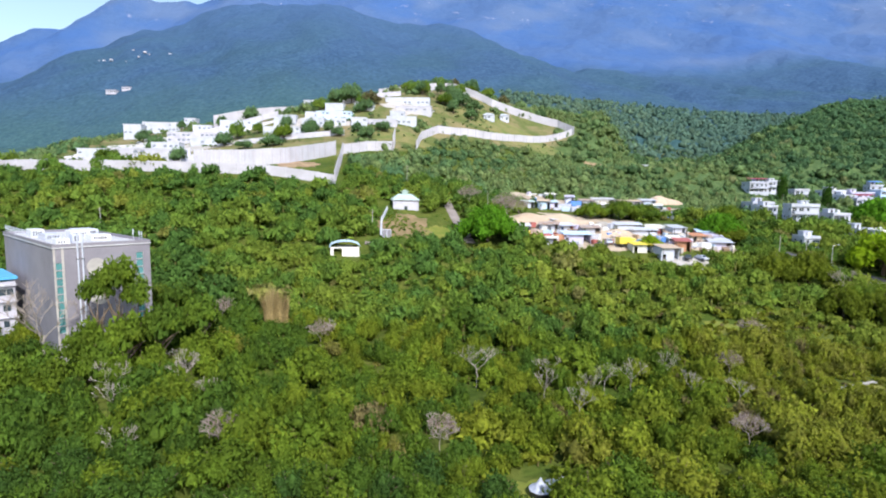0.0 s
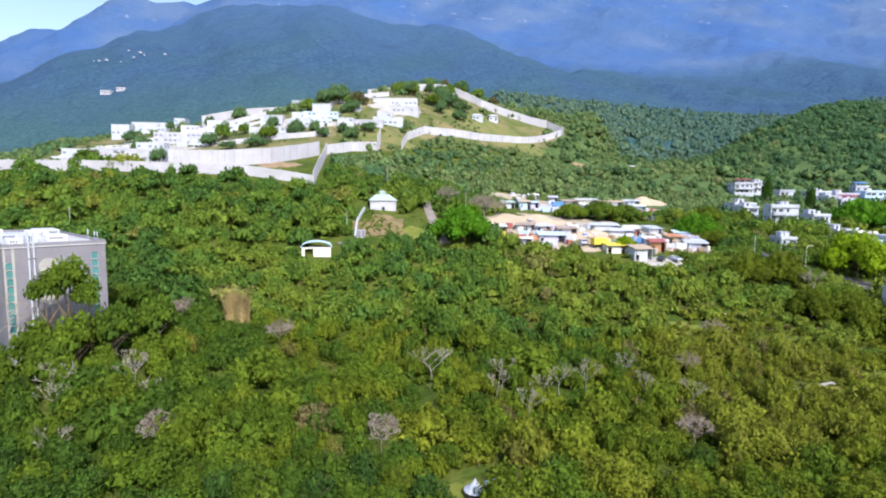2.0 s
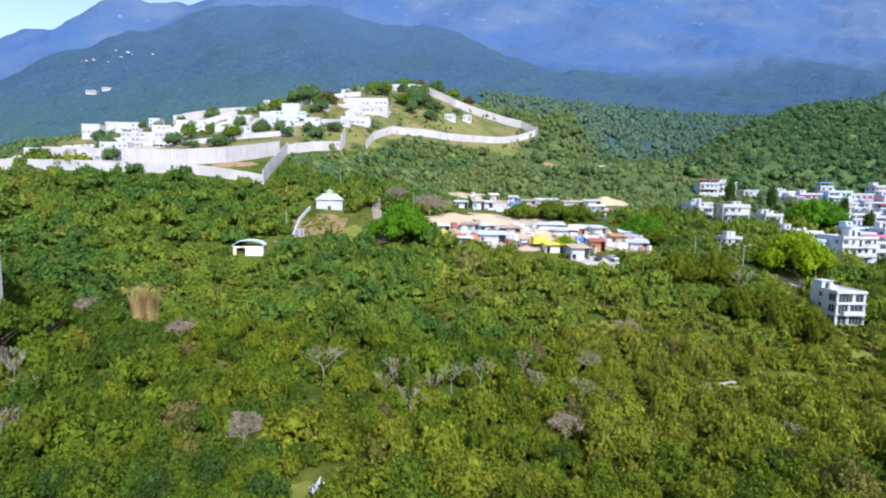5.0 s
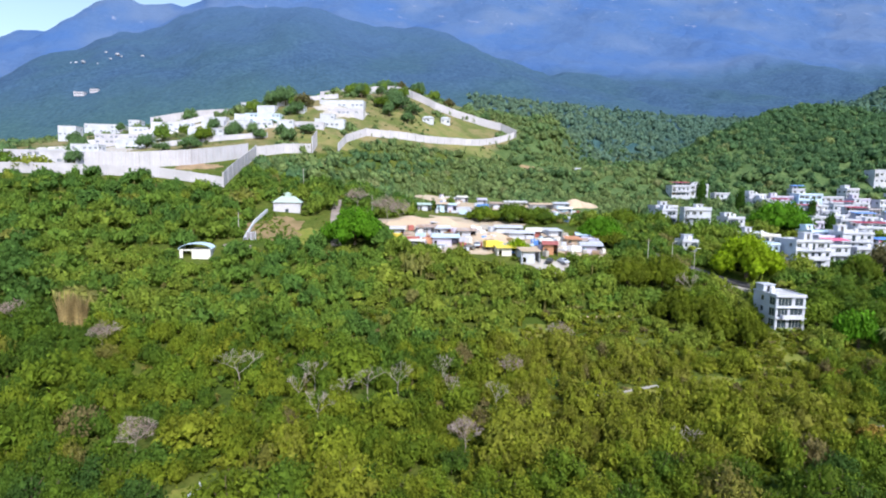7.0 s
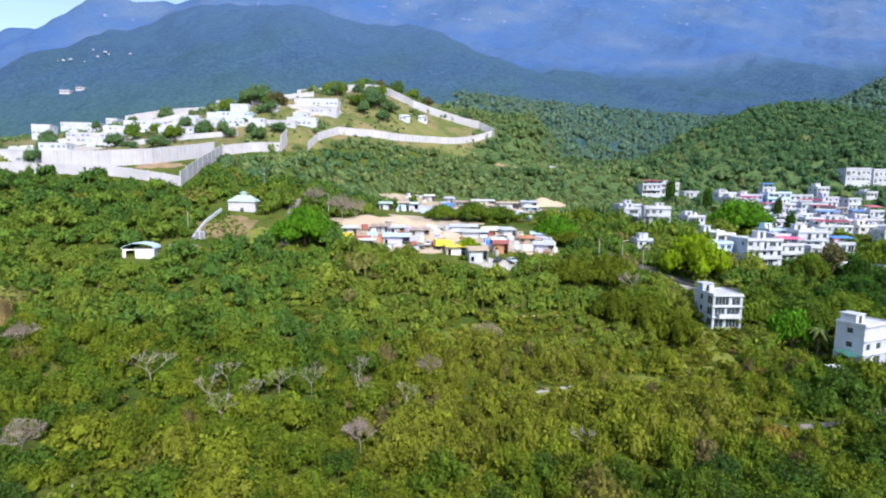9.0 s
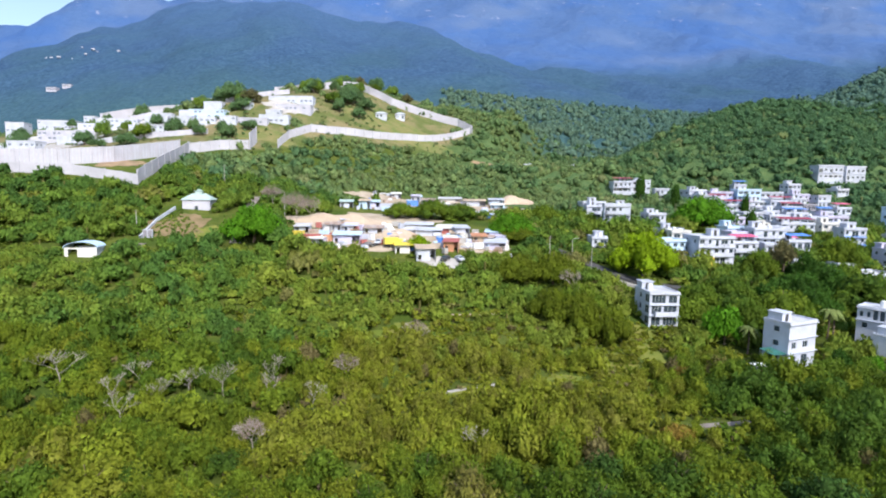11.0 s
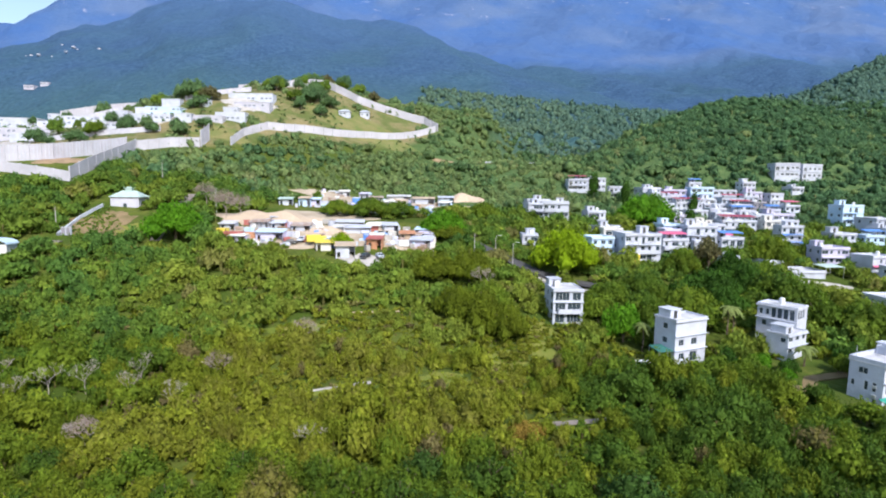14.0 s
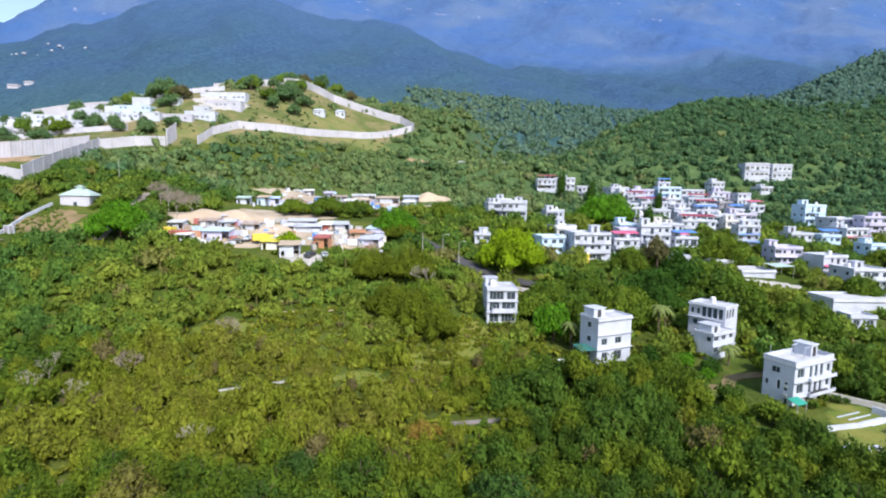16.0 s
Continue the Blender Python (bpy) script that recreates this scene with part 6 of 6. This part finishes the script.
for _x, _y, _r, _h in ((-52.5, 76.0, 3.4, 9.5), (-47.5, 77.5, 3.6, 10.5), (-44.0, 81.0, 3.6, 11.0), (-41.0, 88.0, 3.6, 10.0), (-57.0, 73.0, 3.2, 6.5), (-50.0, 74.5, 3.2, 7.0), (-54.5, 71.5, 2.8, 5.6), (-46.5, 73.5, 2.9, 5.8), (-43.0, 76.5, 2.8, 6.2), (-60.5, 70.5, 2.8, 5.2), (-39.5, 82.5, 2.8, 6.0), (-63.5, 73.0, 2.6, 5.0)):
    big_tree(_x, _y, _r, _h, GREEN, "leafy green tree below the grey block", int(_x) % 3, "tree", False)
for _x, _y, _r, _h in ((185.5, 196.5, 2.0, 12.0), (168.5, 262.0, 2.6, 14.0), (206.0, 236.0, 1.8, 12.0), (178.0, 244.0, 2.2, 13.0)):
    big_tree(_x, _y, _r, _h, DARK_LEAF, "tall dark narrow conifer by the village", 1, "conifer", False)
for _i, (_x, _y, _r, _h) in enumerate(((-128, 205, 6, 5.5), (-102, 205, 3.5, 6), (-84, 262, 6, 6), (-98, 262, 5, 4), (-82, 274, 6, 8), (-70, 282, 5, 8), (-55, 277, 4, 5), (-57, 330, 9, 12), (-44, 322, 7, 9), (-33, 288, 5, 5),
                                       (8, 352, 9, 9), (20, 357, 7, 8), (0, 345, 6, 7), (-45, 312, 6, 7), (-180, 320, 5, 8), (-165, 305, 2, 7), (-110, 392, 12, 9), (-25, 404, 9, 9), (0, 408, 9, 8), (-5, 404, 8, 9), (20, 402, 6, 6), (-52, 390, 9, 8), (-75, 385, 9, 9))):
    big_tree(_x, _y, _r, _h, HAZED_HILL if _i % 4 else OLIVE if _i == 8 else GREEN, "leafy tree inside the walled compound", _i % 3, "compound_tree", False)

for _i, (_x, _y, _r, _h) in enumerate(((-58, 402, 7, 9), (-44, 407, 6, 9.5), (-32, 404, 7, 10), (-14, 409, 6, 9), (-4, 411, 7, 10.5), (8, 407, 6, 9), (20, 409, 7, 9.5), (33, 402, 6, 8), (44, 398, 5, 7.5), (70, 392, 5, 7))):
    big_tree(_x, _y, _r, _h, (HAZED_HILL, HAZED_VALLEY, OLIVE)[_i % 3], "leafy tree behind the hilltop wall", _i % 3, "compound_tree", False)
_p = random.Random(23)
for _i in range(46):
    _x, _y = (_p.uniform(-115, -30), _p.uniform(268, 345)) if _i < 20 else (_p.uniform(-190, -100), _p.uniform(255, 360)) if _i < 29 else (_p.uniform(-30, 20), _p.uniform(335, 390))
    if all((_x - a) ** 2 + (_y - b) ** 2 > (c + 1.5) ** 2 for a, b, c in CLEAR if c in (3.4, 1.2)):
        big_tree(_x, _y, _p.uniform(3.0, 6.2), _p.uniform(5.5, 10), (HAZED_VALLEY, HAZED_HILL, HAZED_HILL)[_i % 3], "leafy tree among the compound blocks", _i % 3, "compound_tree", False)
for _i, (_x, _y, _r, _h) in enumerate(((150.5, 98.5, 2.4, 3.6), (154.5, 100.5, 2.2, 3.2), (147.0, 95.5, 2.6, 3.4), (158.5, 99.0, 2.0, 2.6), (152.0, 94.5, 1.8, 2.4), (156.5, 95.5, 1.7, 2.2), (168.5, 99.0, 2.2, 3.4), (172.5, 101.5, 2.6, 4.2), (170.0, 95.0, 1.9, 2.6), (136.5, 96.5, 2.2, 3.0), (144.0, 97.0, 2.3, 4.4), (147.5, 100.0, 2.2, 4.6), (133.5, 101.5, 2.0, 3.8), (176.0, 96.0, 2.4, 3.6))):
    big_tree(_x, _y, _r, _h, (GREEN, BRIGHT, GREEN, DARK_LEAF)[_i % 4], "round leafy garden shrub beside the white houses", _i % 3, "garden_shrub", False)
_q = random.Random(17)
for _i in range(44):
    _x, _y = _q.uniform(126, 232), _q.uniform(104, 152)
    if all((_x - a) ** 2 + (_y - b) ** 2 > (c + 3.0) ** 2 for a, b, c in CLEAR if c > 1.5) and _y > 112 + abs(_x - 150) * 0.05:
        big_tree(_x, _y, _q.uniform(3.2, 5.6), _q.uniform(5.5, 9.5) * (0.6 if _x > 192 else 1.0), (GREEN, GREEN, DARK_LEAF, BRIGHT)[_i % 4], "leafy tree among the white houses", _i % 3, "garden_tree", False)


def bare_tree(x, y, h, spread, label, seed, mat, twigs=False):
    """A leafless tree: forked limbs down to fine branches."""
    r = random.Random(seed)
    out = tube([(0, 0, -0.3), (0.03 * h, 0, h * 0.2), (0, 0.02 * h, h * 0.42)], [0.015 * h, 0.011 * h, 0.008 * h], 6)
    fine = ([], [])

    def grow(p, d, length, rad, level):
        e = p + d * length
        mid = p + d * length * 0.5 + Vector((r.uniform(-1, 1), r.uniform(-1, 1), r.uniform(-0.3, 0.5))) * length * 0.08
        add_to(out if level < 2 else fine, tube([tuple(p), tuple(mid), tuple(e)], [rad, rad * 0.8, rad * 0.55], 5 if level < 2 else 3))
        if level < (5 if twigs else 4):
            for _ in range(3 if level else 4):
                n = (d + Vector((r.uniform(-1, 1) * spread, r.uniform(-1, 1) * spread, r.uniform(-0.15, 0.45)))).normalized()
                grow(e, n, length * r.uniform(0.62, 0.82), max(rad * 0.72, 0.022), level + 1)
    for k in range(4):
        a = 6.28 * k / 4 + r.uniform(-0.4, 0.4)
        grow(Vector((0, 0, h * (0.3 + 0.04 * k))), Vector((math.cos(a) * spread, math.sin(a) * spread, 0.8)).normalized(), h * 0.21, h * 0.0066, 1)
    t = root("bare_tree", pose(x, y, gz(x, y), 0, 0, seed * 40), label, "tree", "bare trees")
    part("trunk", mesh_of("trunk", *out, mat), t)
    part("branchwork", mesh_of("branchwork", *fine, TWIGS if twigs else mat), t, kind="stuff")
    if twigs and mat is TWIGS:
        c = part("twig_spray", shared("twigspray", lambda: crown_mesh("twig_spray", crown(12, 900, 0.034, 0.7, 0.1, core=0.05, loose=1.5, sizes=(0.24, 0.42)), TWIG_HAZE, 0.4)), t, pose(0, 0, h * 0.42))
        c.scale = (h * 0.42 * spread, h * 0.42 * spread, h * 0.62)
    CLEAR.append((x, y, 1.6))
    if seed in (1, 4):
        CLEAR.append((x, y - 3.4, 2.4))


bare_tree(5.9, 85.2, 9.6, 1.1, "pale leafless tree rising from the woods", 1, PALE_BARK)
bare_tree(18.2, 87.0, 6.4, 0.8, "pale leafless tree rising from the woods", 2, PALE_BARK)
bare_tree(27.5, 85.0, 6.6, 0.9, "pale leafless tree rising from the woods", 3, PALE_BARK)
bare_tree(32.5, 86.5, 6.4, 0.8, "pale leafless tree rising from the woods", 4, PALE_BARK)
bare_tree(24.0, 82.0, 5.6, 0.9, "pale leafless tree rising from the woods", 5, PALE_BARK)
bare_tree(-46.5, 72.0, 6.5, 0.8, "pale leafless tree rising from the woods", 6, PALE_BARK)
bare_tree(-38.5, 77.0, 6.6, 0.7, "pale leafless tree rising from the woods", 7, PALE_BARK)
bare_tree(-60.0, 77.0, 15.0, 0.75, "grey leafless tree before the grey block", 8, PALE_BARK, True)
bare_tree(21.2, 175.3, 10.5, 1.0, "pinkish grey leafless tree beside the sand", 9, TWIGS, True)
bare_tree(25.6, 176.5, 9.0, 1.1, "pinkish grey leafless tree beside the sand", 10, TWIGS, True)
bare_tree(9.4, 188.5, 8.5, 1.1, "pinkish grey leafless tree by the road", 11, TWIGS, True)
bare_tree(-42.0, 99.0, 5.5, 1.0, "grey-brown leafless tree in the woods", 12, TWIGS, True)
bare_tree(-22.0, 94.0, 5.8, 1.0, "grey-brown leafless tree in the woods", 13, TWIGS, True)
bare_tree(-27.0, 62.0, 5.8, 1.0, "grey-brown leafless tree in the woods", 14, TWIGS, True)
bare_tree(0.0, 66.0, 5.5, 1.0, "grey-brown leafless tree in the woods", 15, TWIGS, True)
bare_tree(52.0, 92.0, 5.6, 1.0, "grey-brown leafless tree in the woods", 16, TWIGS, True)
bare_tree(64.0, 106.0, 6.0, 1.0, "grey-brown leafless tree in the woods", 17, TWIGS, True)
bare_tree(43.0, 70.0, 5.5, 1.0, "grey-brown leafless tree in the woods", 18, TWIGS, True)
bare_tree(-44.3, 68.1, 5.6, 0.8, "pale leafless tree rising from the woods", 20, PALE_BARK)
bare_tree(-37.8, 74.8, 6.2, 0.6, "pale leafless tree rising from the woods", 21, PALE_BARK)
bare_tree(16.9, 82.0, 6.0, 0.6, "pale leafless tree rising from the woods", 22, PALE_BARK)
bare_tree(39.9, 90.1, 6.2, 0.7, "pale leafless tree rising from the woods", 23, PALE_BARK)
bare_tree(48.6, 82.3, 5.4, 0.9, "pale leafless tree rising from the woods", 24, PALE_BARK)
bare_tree(-37.7, 58.9, 5.4, 0.8, "pale leafless tree rising from the woods", 25, PALE_BARK)
bare_tree(41.3, 83.6, 6.0, 0.6, "pale leafless tree rising from the woods", 26, PALE_BARK)
bare_tree(21.0, 76.6, 5.8, 0.8, "pale leafless tree rising from the woods", 27, PALE_BARK)
bare_tree(73.9, 69.5, 5.4, 0.9, "pale leafless tree rising from the woods", 28, PALE_BARK)
bare_tree(-32.6, 71.4, 5.6, 0.7, "pale leafless tree rising from the woods", 29, PALE_BARK)
bare_tree(103.0, 133.0, 8.5, 0.8, "pale leafless tree beside the road", 19, PALE_BARK, True)


def palm(x, y, h, label, seed):
    r = random.Random(seed)
    t = root("palm_tree", pose(x, y, gz(x, y)), label, "palm")
    part("trunk", mesh_of("trunk", *tube([(0, 0, -0.3), (0.1, 0, h * 0.5), (0, 0.1, h)], [0.2, 0.16, 0.13], 8), BARK), t)
    for k in range(16):
        a, up = 6.28 * k / 16 + r.uniform(-0.2, 0.2), r.uniform(-0.2, 0.9)
        vs, fs, n = [], [], 7
        for i in range(n + 1):
            f = i / n
            rr, z = 2.2 * f, h + up * f * 1.6 - 2.0 * f * f
            wd = 0.45 * math.sin(math.pi * min(1, f * 0.9 + 0.08))
            c, s = math.cos(a), math.sin(a)
            vs += [(c * rr - s * wd, s * rr + c * wd, z - 0.15), (c * rr, s * rr, z), (c * rr + s * wd, s * rr - c * wd, z - 0.15)]
            if i:
                b = (i - 1) * 3
                fs += [(b, b + 1, b + 4, b + 3), (b + 1, b + 2, b + 5, b + 4)]
        part("frond", mesh_of("frond", vs, fs, PALM_LEAF), t)
    CLEAR.append((x, y, 2.0))


palm(154.5, 113.5, 7.8, "palm with drooping pale fronds by the houses", 1)
palm(156.2, 114.2, 7.2, "palm with drooping pale fronds by the houses", 2)
palm(163.5, 101.5, 4.0, "low palm beside the white house", 3)
palm(134.0, 108.5, 6.0, "palm between the white houses", 4)


def reed_clump(x, y, h, rad, label, seed):
    """A clump of dry upright canes."""
    r = random.Random(seed)
    out = ([], [])
    for _ in range(170):
        a, q = r.uniform(0, 6.28), r.random() ** 0.5 * rad
        bx, by = q * math.cos(a), q * math.sin(a)
        k, hh = r.uniform(0.05, 0.8), h * r.uniform(0.45, 1.0)
        add_to(out, tube([(bx, by, -0.2), (bx * (1 + k * 0.4), by * (1 + k * 0.4), hh * 0.6), (bx * (1 + k * 1.4), by * (1 + k * 1.4), hh)], [0.04, 0.07, 0.015], 3))
    CLEAR.append((x, y, rad * 0.8))
    tagged(new("reed_clump", mesh_of("reed_clump", *out, DRY)), label, "reeds").matrix_basis = pose(x, y, gz(x, y))


reed_clump(-33.5, 101.5, 7.6, 1.3, "clump of tall dry tan canes in the woods", 1)
reed_clump(-31.6, 102.5, 6.4, 1.0, "clump of tall dry tan canes in the woods", 2)


def dry_bush(x, y, radius, height, label, k):
    top = root("dry_bush", pose(x, y, gz(x, y) - 0.1, 0, 0, k * 50), label, "bush")
    c = part("foliage", shared(("drybush", k % 2), lambda: crown_mesh("foliage", MID[k % 2], RUSSET, 0.3)), top)
    c.scale = (radius, radius, height)
    part("stem", STEMS[k % 2], top).scale = (height * 0.5, height * 0.5, height * 0.8)


dry_bush(103.2, 74.6, 2.4, 2.4, "low russet orange bush among green scrub", 0)
dry_bush(106.3, 76.0, 1.6, 1.6, "low russet orange bush among green scrub", 1)
dry_bush(115.5, 97.0, 2.4, 2.6, "olive russet bush in rough grass", 1)


def plant_woods():
    near = [crown(13, 1450, 0.05) for _ in range(6)]
    mid = [crown(8, 285, 0.11) for _ in range(9)]
    hill = [crown(6, 58, 0.165, sizes=(0.3, 0.55), core=0.85, loose=0.32) for _ in range(7)]
    remote = [crown(3, 10, 0.3, core=1.0, loose=0.4, sizes=(0.4, 0.65)) for _ in range(6)]
    bush = [crown(3, 24, 0.29, low=0.15) for _ in range(6)]
    a = scattered(44, 104, 3.4, 11, 0.8, 0.56)
    front = a[:, 1] < 66
    lone, rest = a[front], a[~front]
    order = np.argsort(lone[:, 1] + 0.1 * np.abs(lone[:, 0] - 52))
    singles, more = lone[order[:330]], lone[order[330:]]
    singles, ages = of_all_ages(singles)
    trunks = [trunk_mesh(5, r=random.Random(i)) for i in range(4)]
    crowns = {k: [crown_mesh("crown", t, GREEN, 0.14 * k) for t in near] for k in range(8)}
    r = random.Random(8)
    for (x, y), s in zip(singles, ages):
        c = float(clumpy(x, y))
        tree(x, y, s * (1.9 + 1.9 * (0.6 * r.random() + 0.4 * c)), (0.45 + 0.55 * s) * (3.0 + 2.6 * (0.5 * r.random() + 0.5 * c)), r.choice(crowns[min(7, max(0, int(float(tree_tint(x, y, r.random())) / 0.14)))]), r.choice(trunks),
             "leafy green broadleaf tree in dense woodland", "woodland_tree", "woodland trees", yaw=r.uniform(0, 360))
    p, ages = of_all_ages(np.concatenate([more, rest]))
    woods("woodland", p, [crown(11, 700, 0.07) for _ in range(8)], GREEN, 1.8, 3.6, 3.6, 6.6, "dense mixed green woodland of low broadleaf trees", sink=0.7, size=ages)
    p, ages = of_all_ages(scattered(104, 215, 3.85, 12, 1.6, 0.7))
    woods("woodland", p, mid, HAZED_VALLEY, 2.2, 4.1, 3.8, 6.6, "dense mixed green woodland on the valley floor", sink=1.1, size=ages)
    woods("undergrowth", scattered(46, 120, 2.8, 21, -0.2, 0.6), bush, GREEN, 1.4, 2.2, 1.2, 2.3, "low shrubs filling the gaps between the trees")
    woods("undergrowth", scattered(120, 215, 4.2, 22, 0.4, 0.6), bush, HAZED_VALLEY, 2.2, 3.2, 1.6, 2.8, "low shrubs filling the gaps between the trees")
    r2 = np.random.default_rng(77)
    open_ground = np.stack([r2.uniform(50, 124, 1500), r2.uniform(76, 124, 1500)], 1)
    hard = np.array([c for c in CLEAR if c[2] in (1.65, 1.6, 3.4, 2.5)])
    ok = ~((((open_ground[:, None, :] - hard[None, :, :2]) ** 2).sum(2) < hard[None, :, 2] ** 2).any(1)) & (clumpy(open_ground[:, 0] * 1.7, open_ground[:, 1] * 1.9) > 0.3)
    woods("scrub", open_ground[ok], bush, GREEN, 0.5, 1.3, 0.5, 1.6, "low green bushes scattered over rough grass")
    tufts = np.stack([r2.uniform(56, 122, 4000), r2.uniform(70, 126, 4000)], 1)
    tufts = tufts[(meadow(tufts[:, 0], tufts[:, 1]) > 0.3) & (clumpy(tufts[:, 0] * 2.3, tufts[:, 1] * 2.7) > 0.36)]
    woods("grass_tufts", tufts, [crown(2, 14, 0.4, low=0.1) for _ in range(5)], GREEN, 0.25, 0.7, 0.4, 1.0, "tufts of long grass and low weeds in the open")
    weeds = np.stack([r2.uniform(-18, 3, 330), r2.uniform(152, 175, 330)], 1)
    woods("weeds", weeds[clumpy(weeds[:, 0] * 2.0, weeds[:, 1] * 2.0) > 0.4], bush, HAZED_VALLEY, 0.3, 1.0, 0.4, 1.1, "low weeds and shrubs dotting the earth bank")
    slope = np.stack([r2.uniform(-190, 90, 1500), r2.uniform(255, 395, 1500)], 1)
    inside = (slope[:, 1] > 262 + np.abs(slope[:, 0] + 40) * 0.12) & (slope[:, 0] < 20 + (slope[:, 1] - 262) * 0.6) & (clumpy(slope[:, 0] * 0.9, slope[:, 1] * 0.9) > 0.42)
    solid = np.array([c for c in CLEAR if c[2] in (3.4, 1.2)])
    inside &= ~((((slope[:, None, :] - solid[None, :, :2]) ** 2).sum(2) < solid[None, :, 2] ** 2).any(1))
    woods("scrub", slope[inside], bush, HAZED_HILL, 0.6, 2.2, 0.6, 2.4, "olive shrubs dotting the compound slopes")
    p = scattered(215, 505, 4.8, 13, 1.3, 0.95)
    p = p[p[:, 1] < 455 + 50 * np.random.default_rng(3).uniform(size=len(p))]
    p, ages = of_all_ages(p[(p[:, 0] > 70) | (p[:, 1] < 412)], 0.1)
    woods("hill_woodland", p, hill, HAZED_HILL, 2.7, 4.9, 4.6, 7.6, "woodland covering the hillside, its green paled for haze", sink=2.2, size=ages)
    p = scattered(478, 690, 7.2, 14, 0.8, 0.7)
    woods("hill_woodland", p[p[:, 0] > 70], remote, HAZED_REMOTE, 4.4, 7.2, 7.0, 11.0, "far woods at the mountain foot, leaves tinted bluish for haze", sink=4.0)


plant_woods()
